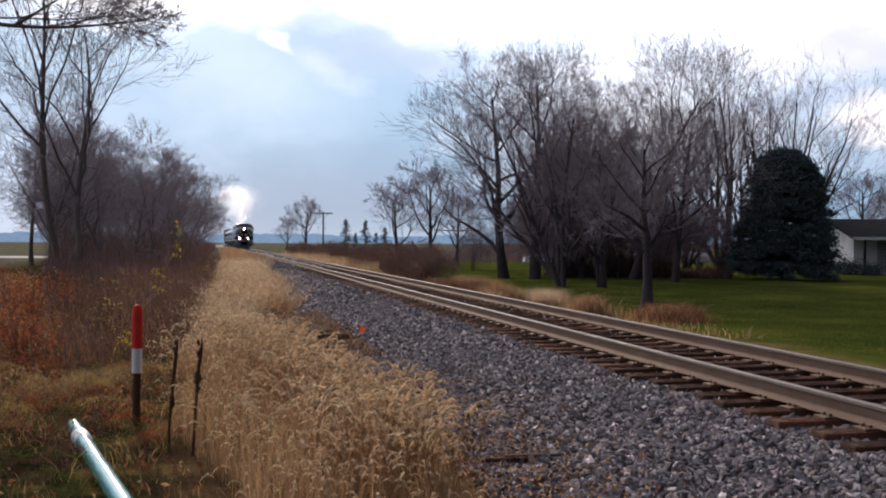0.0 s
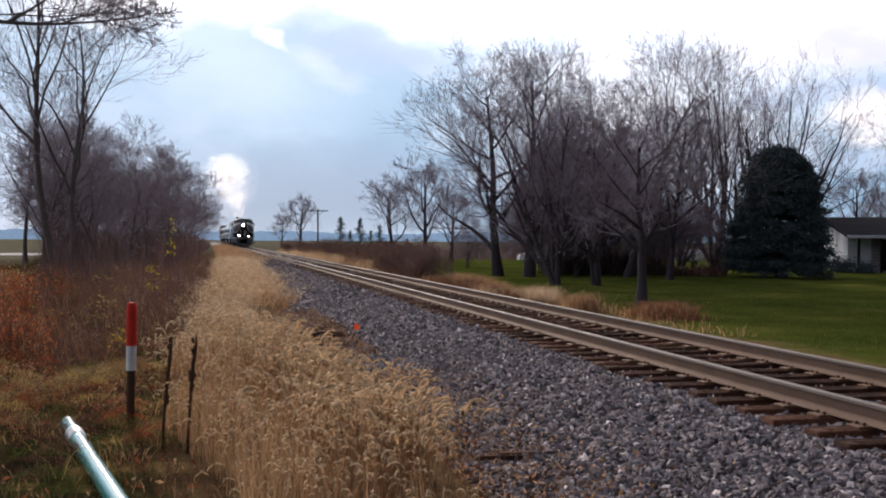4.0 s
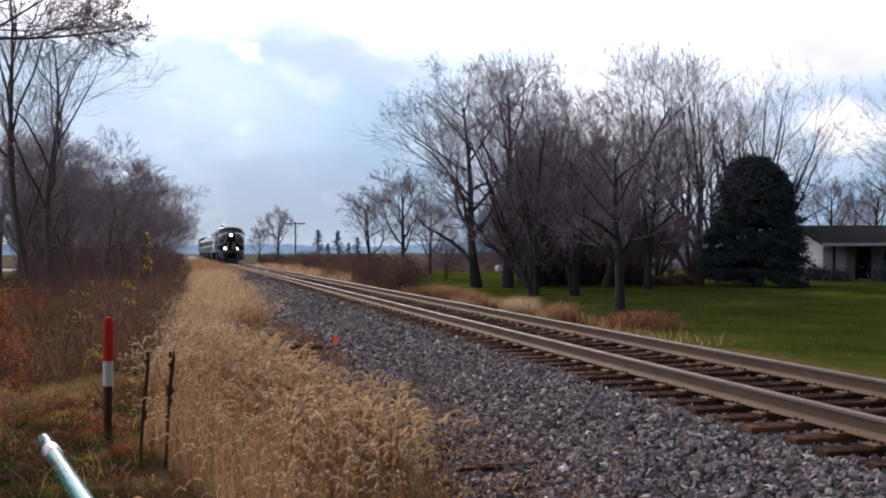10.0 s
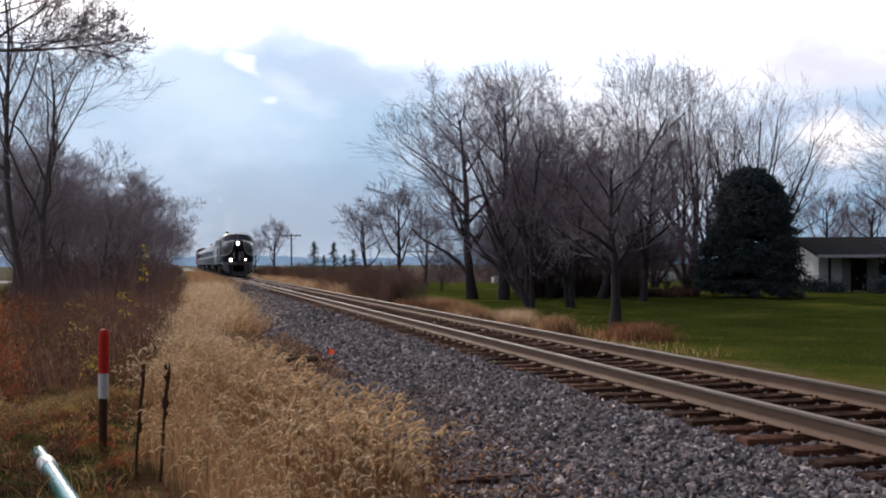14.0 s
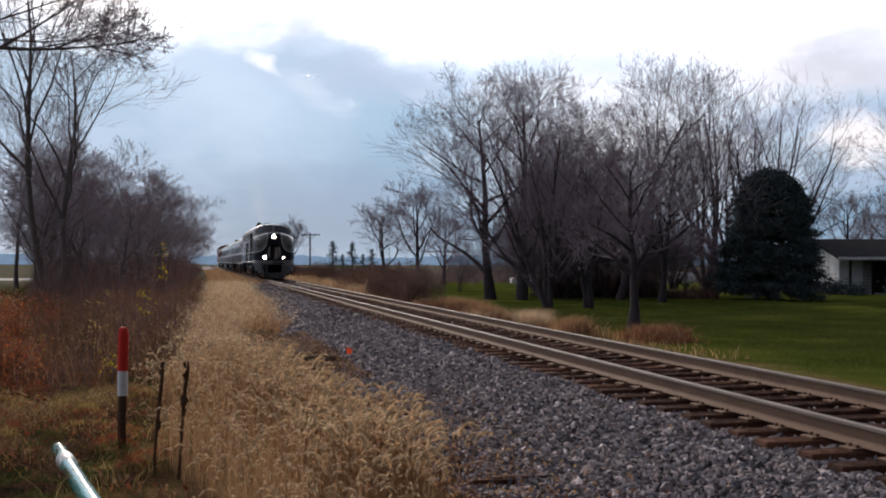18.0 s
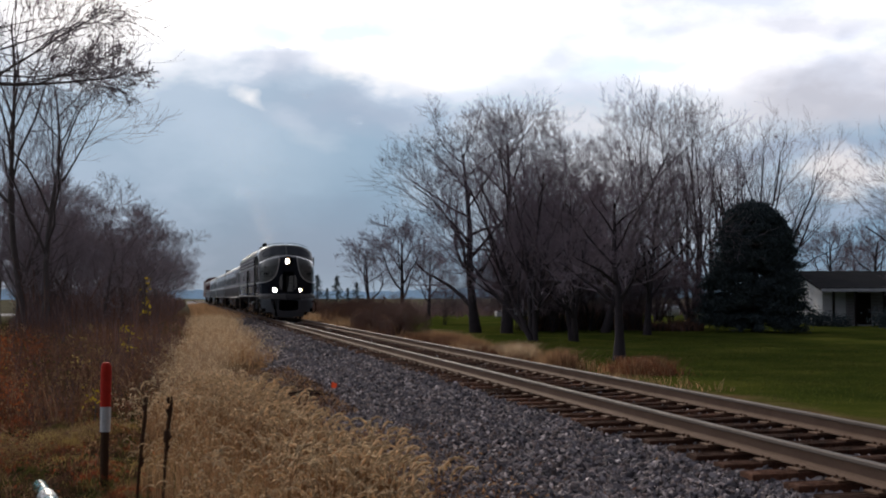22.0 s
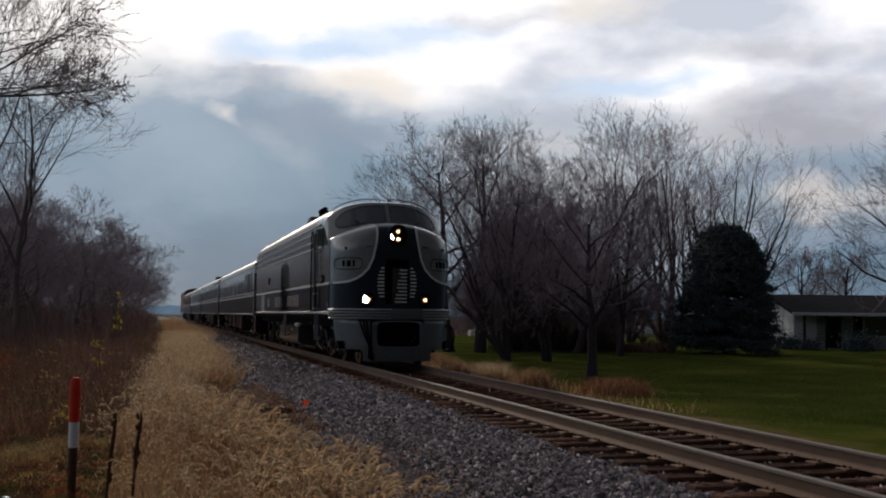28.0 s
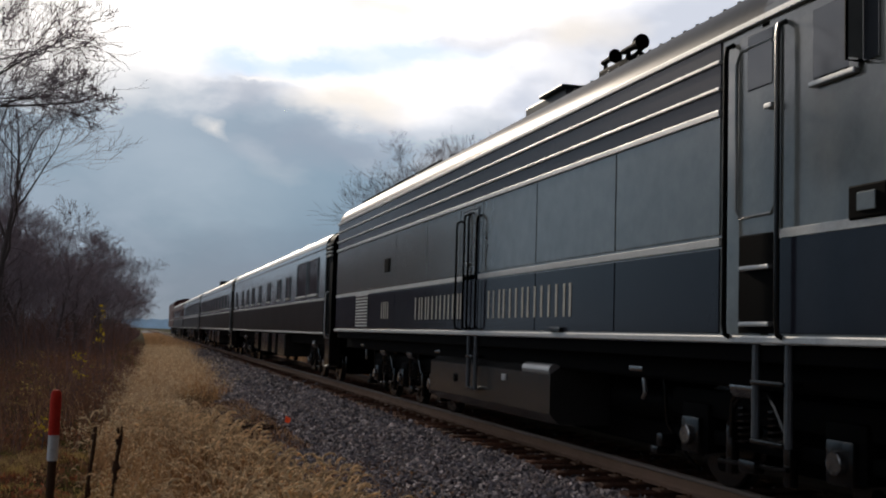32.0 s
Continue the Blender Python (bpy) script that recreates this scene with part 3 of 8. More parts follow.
def blades(name, base, height, lean, width, mats, rng, segs=3, droop=0.6, pick=None):
    """Bent, tapering blades: base (n,3), height (n), lean sideways as a share of the height."""
    n = len(base)
    ang = rng.uniform(0, 2 * np.pi, n)
    out = np.stack([np.cos(ang), np.sin(ang), 0 * ang], 1)
    face = rng.uniform(0, 2 * np.pi, n)
    side = np.stack([np.cos(face), np.sin(face), 0 * face], 1)
    t = np.linspace(0, 1, segs + 1)
    up = t[None] * (1 - 0.35 * droop * t[None] ** 2)
    mid = base[:, None] + out[:, None] * (lean * height)[:, None, None] * (t ** 1.8)[None, :, None] + np.array([0, 0, 1.0]) * (height[:, None] * up)[:, :, None]
    w = width[:, None] * (1 - 0.85 * t[None])
    v = np.stack([mid - side[:, None] * w[:, :, None] / 2, mid + side[:, None] * w[:, :, None] / 2], 2).reshape(n, -1, 3)
    k = np.arange(segs) * 2
    q = np.stack([k, k + 1, k + 3, k + 2], 1)
    f = ((np.arange(n) * 2 * (segs + 1))[:, None, None] + q[None]).reshape(-1, 4)
    idx = np.repeat(pick, segs) if pick is not None else None
    return fast_mesh(name, v.reshape(-1, 3), f, mats, idx), mid


def flakes(name, centre, size, mats, rng, pick=None, flat=0.3):
    """Small leaves: bent four-sided pieces of random turn."""
    n = len(centre)
    u = rng.normal(size=(n, 3))
    u /= np.linalg.norm(u, axis=1, keepdims=True)
    w = rng.normal(size=(n, 3))
    w -= u * (u * w).sum(1, keepdims=True)
    w /= np.linalg.norm(w, axis=1, keepdims=True)
    nn = np.cross(u, w)
    s = size[:, None]
    v = np.stack([centre - u * s, centre + w * s * 0.45 + nn * s * flat, centre + u * s, centre - w * s * 0.45 + nn * s * flat], 1)
    f = np.stack([np.arange(n) * 4, np.arange(n) * 4 + 1, np.arange(n) * 4 + 2, np.arange(n) * 4, np.arange(n) * 4 + 2, np.arange(n) * 4 + 3], 1).reshape(-1, 3)
    return fast_mesh(name, v.reshape(-1, 3), f, mats, None if pick is None else np.repeat(pick, 2))


def ground_z(x, y):
    """The lie of the land: a low bank for the track, a shallow ditch beside it."""
    x, y = np.asarray(x, float), np.asarray(y, float)
    xs = [-3000, -40, -12, -3, 0.4, 1.4, 2.1, 4.0, 7.8, 9.6, 11, 30, 60, 3000]
    zs = [-0.9, -0.7, -0.55, -0.42, -0.42, -0.5, -0.52, -0.42, -0.42, -0.62, -0.62, -0.65, -0.7, -0.9]
    z = np.interp(x, xs, zs)
    far = np.clip((np.hypot(x, y) - 200) / 400, 0, 1)
    return z + 0.05 * np.sin(x * 0.9 + 1.3 * np.sin(y * 0.33)) * np.sin(y * 0.45 + 0.6) * (1 - far) * np.where((x > 1.5) & (x < 9.5), 0.2, 1.0)


def bed_z(x):
    """The top of the stone bed, by its distance from the camera's side."""
    return np.interp(x, [1.75, 2.2, 4.15, 4.5, 7.3, 7.65, 9.3, 9.7], [-0.56, -0.47, -0.27, -0.215, -0.215, -0.27, -0.6, -0.7])


# ---- ground, stone bed, track ----


def make_ground():
    xs = np.concatenate([[-3000, -1200, -500, -200, -100, -60], np.arange(-40, 60, 0.8), [80, 120, 200, 500, 1200, 3000]])
    ys = np.concatenate([[-3000, -800, -200, -60, -20], np.arange(-8, 130, 1.0), [140, 160, 190, 240, 320, 450, 700, 1200, 3000]])
    X, Y = np.meshgrid(xs, ys)
    v = np.stack([X, Y, ground_z(X, Y)], -1).reshape(-1, 3)
    nx = len(xs)
    i, j = np.meshgrid(np.arange(nx - 1), np.arange(len(ys) - 1))
    a = (j * nx + i).ravel()
    ob = new("ground", fast_mesh("ground", v, np.stack([a, a + 1, a + nx + 1, a + nx], 1), [ground_mat()], smooth=True))
    tagged(ob, "autumn verge of dry litter with green lawn beyond the track", "ground", kind="structure")


STONE = None


def stone_shapes(rng, n):
    """Broken stones: n lopsided eight-cornered lumps, as arrays of corners."""
    t = (1 + 5 ** 0.5) / 2
    ico = np.array([(-1, t, 0), (1, t, 0), (-1, -t, 0), (1, -t, 0), (0, -1, t), (0, 1, t), (0, -1, -t), (0, 1, -t), (t, 0, -1), (t, 0, 1), (-t, 0, -1), (-t, 0, 1)]) / 1.9
    tri = np.array([(0, 11, 5), (0, 5, 1), (0, 1, 7), (0, 7, 10), (0, 10, 11), (1, 5, 9), (5, 11, 4), (11, 10, 2), (10, 7, 6), (7, 1, 8), (3, 9, 4), (3, 4, 2), (3, 2, 6), (3, 6, 8), (3, 8, 9), (4, 9, 5), (2, 4, 11), (6, 2, 10), (8, 6, 7), (9, 8, 1)])
    shape = ico[None] * rng.uniform(0.5, 1.35, (n, 12, 1)) * np.stack([rng.uniform(0.85, 1.6, n), rng.uniform(0.6, 1.05, n), rng.uniform(0.28, 0.6, n)], 1)[:, None]
    return shape, tri


def turned(shape, rng):
    n = len(shape)
    q = rng.normal(size=(n, 4))
    q[:, 1:3] *= 0.5
    q /= np.linalg.norm(q, axis=1, keepdims=True)
    w, x, y, z = q.T
    m = np.stack([1 - 2 * (y * y + z * z), 2 * (x * y - z * w), 2 * (x * z + y * w), 2 * (x * y + z * w), 1 - 2 * (x * x + z * z), 2 * (y * z - x * w), 2 * (x * z - y * w), 2 * (y * z + x * w), 1 - 2 * (x * x + y * y)], 1).reshape(n, 3, 3)
    return np.einsum("nij,nkj->nki", m, shape)


def make_bed():
    rng = np.random.default_rng(11)
    xs = np.array([1.75, 2.0, 2.5, 3.0, 3.5, 4.15, 4.5, 5.9, 7.3, 7.65, 8.4, 9.3, 9.7])
    ys = np.concatenate([np.arange(-14, 60, 0.6), np.arange(60, 400, 5)])
    X, Y = np.meshgrid(xs, ys)
    Z = bed_z(X) + 0.02 * np.sin(X * 5 + Y * 2.1) * np.sin(Y * 1.3) - 0.02 - np.where((X > 4.4) & (X < 7.4), 0.06, 0)
    nx = len(xs)
    i, j = np.meshgrid(np.arange(nx - 1), np.arange(len(ys) - 1))
    a = (j * nx + i).ravel()
    m = stone_mat("bed_stone", False)
    under = mat("bed_under", (0.1, 0.092, 0.098), 0.95, other=(0.2, 0.185, 0.19), scale=16, amount=1.0, fine=45, bump=0.9, spec=0.2)
    bed = new("stone_bed", fast_mesh("stone_bed", np.stack([X, Y, Z], -1).reshape(-1, 3), np.stack([a, a + 1, a + nx + 1, a + nx], 1), [under], smooth=True))
    tagged(bed, "grey crushed stone bed under the railway", "gravel", kind="structure")
    xl, yl, sl = [], [], []
    for y0, y1, n, s0, s1 in ((4.5, 9, 14000, 0.016, 0.036), (9, 16, 17000, 0.017, 0.038), (16, 28, 14000, 0.023, 0.048), (28, 60, 9000, 0.035, 0.065), (60, 130, 7000, 0.06, 0.11)):
        u = rng.uniform(0, 1, n)
        xl.append(np.where(u < 0.62, rng.uniform(1.9, 4.8, n), rng.uniform(4.6, 8.6, n)))
        yl.append(rng.uniform(y0, y1, n))
        sl.append(rng.uniform(s0, s1, n))
    x, y, s = map(np.concatenate, (xl, yl, sl))
    keep = rng.uniform(0, 1, len(x)) < np.clip((x - 1.75 - 0.35 * np.sin(y * 0.7)) * 2.0, 0.05, 1)
    # between the ties the bed lies lower than their tops
    x, y, s = x[keep], y[keep], s[keep]
    shape, tri = stone_shapes(rng, len(x))
    v = turned(shape, rng) * s[:, None, None] + np.stack([x, y, bed_z(x) + 0.25 * s - np.where((x > 4.4) & (x < 7.4), 0.042, 0)], 1)[:, None]
    f = (np.arange(len(x)) * 12)[:, None, None] + tri[None]
    st = part("loose_stone", fast_mesh("stones", v.reshape(-1, 3), f.reshape(-1, 3), [m]), bed, "grey, pink and pale broken stones")
    tagged(st, kind="stuff")
    return bed


def rail_ring(cx):
    half = [(0.0, 0.0), (0.026, -0.001), (0.035, -0.008), (0.036, -0.032), (0.012, -0.045), (0.009, -0.07), (0.009, -0.125), (0.02, -0.142), (0.07, -0.156), (0.075, -0.166), (0.0, -0.166)]
    return [(cx + x, z) for x, z in half] + [(cx - x, z) for x, z in half[-2:0:-1]]


def make_track():
    track = tagged(new("railway_track"), "single railway track with rusty rails on dark wooden ties", "railway track", kind="structure")
    for s in (-1, 1):
        b = Build()
        ring = rail_ring(TRACK_X + s * GAUGE / 2)
        b.sweep(ring, list(np.arange(-16, 420, 12.0)), RAIL_SIDE)
        b.slot(RAIL_HEAD)
        me = b.mesh("rail")
        for p in me.polygons:
            if p.center.z > -0.04:
                p.material_index = 1
        part("rail", me, track, "rusty steel rail with a worn bright head")
    rng = random.Random(5)
    shapes = []
    for k in range(5):
        b = Build()
        b.box(-1.3, 1.3, -0.112, 0.112, -0.19, 0.0, TIE, 0.015)
        for q in range(3):
            y = -0.07 + q * 0.06 + rng.uniform(-0.02, 0.02)
            b.box(-1.3 + rng.uniform(0, 0.1), rng.uniform(0.2, 1.3), y, y + 0.012, -0.01, 0.004, TIE)
        shapes.append(b.mesh("tie"))
    pb = Build()
    for s in (-1, 1):
        cx = s * GAUGE / 2
        pb.box(cx - 0.17, cx + 0.17, -0.09, 0.09, 0.0, 0.02, PLATE, 0.006)
        for dx in (-0.1, 0.1):
            for dy in (-0.05, 0.05):
                pb.box(cx + dx - 0.014, cx + dx + 0.014, dy - 0.012, dy + 0.012, 0.02, 0.045, PLATE, 0.005)
    plates = pb.mesh("plates")
    y, rest = -6.0, Build()
    while y < 400:
        dx, dz, turn = rng.uniform(-0.07, 0.07), rng.uniform(-0.012, 0.004), rng.uniform(-1.2, 1.2)
        if y < 60:
            tie = part("tie", shapes[rng.randrange(5)], track, "", pose(TRACK_X + dx, y, -0.19 + dz, 0, 0, turn))
            if y < 40:
                part("tie_plate", plates, tie, "", Matrix.Translation((-dx, 0, 0)))
        else:
            rest.box(TRACK_X + dx - 1.3, TRACK_X + dx + 1.3, y - 0.11, y + 0.11, -0.36, -0.19, TIE)
        y += 0.53 + rng.uniform(-0.03, 0.03)
    tagged(part("far_ties", rest.mesh("far_ties"), track), kind="stuff")
    return track


def make_soil():
    """Bare earth between the grass and the stones, and the far road."""
    xs, ys = np.linspace(0.4, 2.7, 30), np.linspace(16.0, 26.0, 100)
    X, Y = np.meshgrid(xs, ys)
    rng = np.random.default_rng(13)
    edge = np.minimum(np.minimum(X - 0.4, 1.9 + 0.8 * np.clip((Y - 15) / 6, 0, 1) - X) / 0.6 + 0.25 * np.sin(Y * 1.7), np.minimum(Y - 16.0, 26.0 - Y) / 2.5)
    lump = 0.02 * np.sin(X * 7 + 1.7 * np.sin(Y * 1.9)) * np.sin(Y * 2.7) + rng.uniform(-0.008, 0.008, X.shape)
    Z = np.maximum(np.where(X > 1.75, bed_z(X), -9), ground_z(X, Y)) + np.clip(edge, 0, 1) * (0.07 + lump) - 0.03 * (edge < 0.35)
    i, j = np.meshgrid(np.arange(29), np.arange(99))
    a = (j * 30 + i).ravel()
    ob = new("soil_bank", fast_mesh("soil_bank", np.stack([X, Y, Z], -1).reshape(-1, 3), np.stack([a, a + 1, a + 31, a + 30], 1), [SOIL]))
    tagged(ob, "bare brown earth at the edge of the stones", "ground", kind="structure")
    n = 5200
    lx, ly = rng.uniform(0.5, 2.5, n), rng.uniform(15.6, 26.2, n)
    lz = np.maximum(np.where(lx > 1.75, bed_z(lx), -9), ground_z(lx, ly)) + 0.05
    me, _ = blades("straw_litter", np.stack([lx, ly, lz], 1), rng.uniform(0.06, 0.2, n), rng.uniform(0.9, 1.5, n), rng.uniform(0.006, 0.016, n), [GOLD, BROWN_STEM, STALK], rng, 2, 1.2, rng.choice(3, n, p=[0.3, 0.45, 0.25]))
    tagged(new("straw_litter", me), "flattened dead stems lying on the earth", "grass", kind="stuff")
    v = []
    for x in np.linspace(-120, -14, 30):
        for y in (117.0, 118.0, 124.0, 125.0):
            v.append((x, y, float(ground_z(x, y)) + (0.12 if 117.5 < y < 124.5 else 0.0)))
    f = [(4 * k + q, 4 * k + q + 1, 4 * k + q + 5, 4 * k + q + 4) for k in range(29) for q in range(3)]
    tagged(new("road", mesh_from("road", v, f, [ROAD])), "pale road crossing far behind the trees", "road", kind="structure")


make_ground()
BED = make_bed()
make_soil()
make_track()

# ---- trees and plants ----


def unit(a):
    return a / np.maximum(np.linalg.norm(a, axis=-1, keepdims=True), 1e-9)


def grow(rng, height, spread=0.5, trunk_r=0.2, fork=0.35, limbs=9, twigs=(5, 5, 5, 4), lean=(0.0, 0.0), rise=0.25, stems=1, fine=0.011):
    """A bare tree by levels; returns the pieces of trunk and limbs, and those of the twigs."""
    heavy, light = [], []
    th = height * fork if stems == 1 else height * 0.06
    # trunk, or several stems from one foot
    pos = np.zeros((stems, 3))
    if stems > 1:
        ang = rng.uniform(0, 2 * np.pi, stems)
        pos[:, 0], pos[:, 1] = 0.16 * np.cos(ang), 0.16 * np.sin(ang)
    dirs = np.tile(np.array([lean[0], lean[1], 1.0]), (stems, 1)) + rng.normal(0, 0.28 if stems > 1 else 0.04, (stems, 3))
    dirs = unit(dirs)
    length = np.full(stems, height * (0.8 if stems == 1 else 0.75)) * rng.uniform(0.85, 1.05, stems)
    rad = np.full(stems, trunk_r)
    level = 0
    counts = [limbs, *twigs]
    while True:
        n = len(pos)
        segs = [7, 5, 4, 3, 2, 1][min(level, 5)]
        wob = [0.07, 0.16, 0.18, 0.17, 0.14, 0.1][min(level, 5)]
        pts, ds = [pos], [dirs]
        d, p = dirs, pos
        for k in range(segs):
            d = unit(d + rng.normal(0, wob, (n, 3)) + np.array([0, 0, rise * (0.25 if level < 2 else 0.2)]))
            p = p + d * (length / segs)[:, None]
            pts.append(p)
            ds.append(d)
        pts, ds = np.stack(pts, 1), np.stack(ds, 1)
        t = np.linspace(0, 1, segs + 1)
        taper = 1 - (0.78 if level else 0.8) * t
        r = np.maximum(rad[:, None] * taper[None], fine * 0.55)
        if level == 0 and stems == 1:
            r[:, 0] *= 1.35
        seg = (pts[:, :-1].reshape(-1, 3), pts[:, 1:].reshape(-1, 3), r[:, :-1].ravel(), r[:, 1:].ravel())
        (heavy if level < 2 else light).append(seg)
        if level >= len(counts):
            break
        m = counts[level]
        lo = fork if level == 0 and stems == 1 else (0.15 if level == 0 else 0.22)
        u = lo + (1 - lo) * (np.arange(m)[None] + rng.uniform(0, 1, (n, m))) / m
        u = np.clip(u, 0, 0.999)
        i0 = np.floor(u * segs).astype(int)
        fr = (u * segs - i0)[..., None]
        rows = np.arange(n)[:, None]
        p0 = pts[rows, i0] * (1 - fr) + pts[rows, i0 + 1] * fr
        dd = ds[rows, i0 + 1]
        side = rng.normal(size=(n, m, 3))
        if level == 0:
            az = rng.uniform(0, 2 * np.pi) + np.arange(m) * 2.4 + rng.uniform(-0.4, 0.4, (n, m))
            side = np.stack([np.cos(az), np.sin(az), 0 * az], -1)
        side = unit(side - dd * (side * dd).sum(-1, keepdims=True))
        spr = (spread if level == 0 else [0, 0.56, 0.5, 0.46, 0.42][min(level, 4)]) * rng.uniform(0.7, 1.3, (n, m, 1))
        nd = unit(dd + side * spr * 1.5 + np.array([0, 0, rise * 0.6]))
        fac = [0.54, 0.74, 0.78, 0.86, 0.9][min(level, 4)]
        nl = length[:, None] * fac * (1.05 - 0.5 * (u - lo) / (1 - lo) if level == 0 else 1.05 - 0.5 * u) * rng.uniform(0.7, 1.2, (n, m))
        nr = rad[:, None] * (1 - 0.78 * u) * [0.56, 0.56, 0.56, 0.55, 0.55][min(level, 4)]
        pos, dirs, length = p0.reshape(-1, 3), nd.reshape(-1, 3), nl.ravel()
        rad = np.maximum(nr.ravel(), fine)
        level += 1
    join = lambda ss: [np.concatenate([s[k] for s in ss]) for k in range(4)]
    return join(heavy), join(light)


def bare_tree(name, rng, bark, twig, **kw):
    heavy, light = grow(rng, **kw)
    t = new(name)
    part("trunk", tubes_mesh("trunk", *heavy, 7, bark), t)
    part("crown", tubes_mesh("crown", *light, 3, twig), t)
    return t


def on_ground(x, y):
    return float(ground_z(x, y)) - 0.03


def polar(az, dist):
    a = radians(az)
    return math.sin(a) * dist, math.cos(a) * dist


def make_right_trees():
    rng = np.random.default_rng(21)
    group = "bare trees by the lawn"
    # bearing, distance, height, spread, trunk radius, where the limbs begin, limbs, lean, stems
    rows = [
        (22.3, 33.8, 7.0, 0.85, 0.16, 0.22, 13, (0.02, 0), 1, "slim bare tree with a dark trunk at the lawn's edge"),
        (20.0, 46.5, 9.4, 0.75, 0.11, 0.2, 8, (0.04, 0), 4, "bare many-stemmed tree on the lawn"),
        (18.0, 46.0, 9.2, 0.75, 0.12, 0.2, 8, (-0.03, 0), 5, "bare many-stemmed tree with dense twigs"),
        (16.6, 57.0, 13.6, 0.75, 0.26, 0.14, 15, (0.0, 0), 1, "tall bare tree with a thick trunk"),
        (15.0, 57.5, 11.4, 1.15, 0.26, 0.13, 15, (-0.12, 0), 1, "tall bare tree spreading over the verge"),
        (21.6, 58.0, 14.2, 0.8, 0.2, 0.16, 15, (0.0, 0), 1, "tall bare tree with fine grey twigs"),
        (23.7, 55.0, 10.2, 0.95, 0.17, 0.16, 13, (0.02, 0), 1, "bare tree with spreading limbs"),
        (19.0, 62.0, 12.8, 0.8, 0.2, 0.16, 14, (0.0, 0), 1, "tall bare tree with fine grey twigs"),
        (38.2, 64.0, 13.6, 0.62, 0.26, 0.18, 16, (0.0, 0), 1, "broad bare tree beside the house"),
    ]
    for az, d, h, sp, r, fork, limbs, lean, stems, label in rows:
        t = bare_tree("bare_tree", rng, BARK, TWIG, height=h, spread=sp, trunk_r=r, fork=fork, limbs=limbs, twigs=(6, 5, 3, 3) if stems == 1 else (5, 4, 3, 2), lean=lean, stems=stems, rise=0.2, fine=0.0058)
        x, y = polar(az, d)
        t.matrix_basis = pose(x, y, on_ground(x, y))
        tagged(t, label, "tree", group)
    # bushy growth under them
    bush = bare_tree("bare_shrub", rng, BARK, SHRUB_TWIG, height=4.8, spread=0.9, trunk_r=0.026, fork=0.06, limbs=9, twigs=(6, 5, 3), stems=7, rise=0.12, fine=0.0045)
    tagged(bush, "dense bare shrub under the trees", "shrub", "bare shrubs")
    x, y = polar(19.1, 62)
    bush.matrix_basis = pose(x, y, on_ground(x, y))
    for az, d, k, turn in ((21.0, 61, 1.35, 80), (17.2, 64, 1.15, 150), (22.9, 62, 1.15, 220), (24.8, 66, 0.95, 300), (20.0, 63, 1.55, 110), (13.4, 72, 0.75, 200), (26.0, 66, 0.9, 60), (17.9, 61, 1.4, 260), (18.6, 62, 1.6, 190), (19.7, 61.5, 1.5, 10), (21.6, 62, 1.2, 140), (23.6, 64, 1.15, 5), (19.2, 64, 1.6, 70), (20.4, 62.5, 1.45, 330), (18.3, 63, 1.5, 120), (18.9, 60.5, 1.2, 230), (20.7, 64.5, 1.5, 290), (17.5, 62.5, 1.3, 20), (16.8, 66, 1.1, 310)):
        x, y = polar(az, d)
        c = copy_thing(bush, pose(x, y, on_ground(x, y), 0, 0, turn))
        c.scale = (k, k, k)
    # upright trees behind the spruce
    tall = bare_tree("bare_tree", rng, BARK, TWIG, height=16.2, spread=0.42, trunk_r=0.15, fork=0.14, limbs=7, twigs=(4, 3, 2), rise=0.3, stems=5, fine=0.0085)
    tagged(tall, "tall bare tree with fanning stems behind the spruce", "tree", "tall bare trees")
    x, y = polar(25.9, 76)
    tall.matrix_basis = pose(x, y, on_ground(x, y))
    for az, d, k, turn in ((28.2, 78, 0.95, 70), (29.2, 82, 0.95, 200), (27.0, 86, 1.0, 310), (24.2, 84, 0.9, 130)):
        x, y = polar(az, d)
        c = copy_thing(tall, pose(x, y, on_ground(x, y), 0, 0, turn) @ Matrix.Scale(k, 4))
        c.scale = (k, k, k)
    # small far trees
    far = bare_tree("bare_tree", rng, BARK, TWIG, height=8.0, spread=0.9, trunk_r=0.19, fork=0.25, limbs=10, twigs=(6, 5, 4), rise=0.22, fine=0.013)
    tagged(far, "small bare tree in the distance", "tree", "distant bare trees")
    x, y = polar(9.6, 96)
    far.matrix_basis = pose(x, y, on_ground(x, y))
    for az, d, k, turn in ((11.3, 88, 1.15, 80), (4.85, 190, 1.3, 140), (3.9, 215, 0.95, 220), (32.6, 125, 1.35, 60), (34.4, 115, 1.3, 170), (12.6, 92, 0.9, 250), (33.6, 140, 1.2, 250)):
        x, y = polar(az, d)
        c = copy_thing(far, pose(x, y, on_ground(x, y), 0, 0, turn))
        c.scale = (k, k, k)


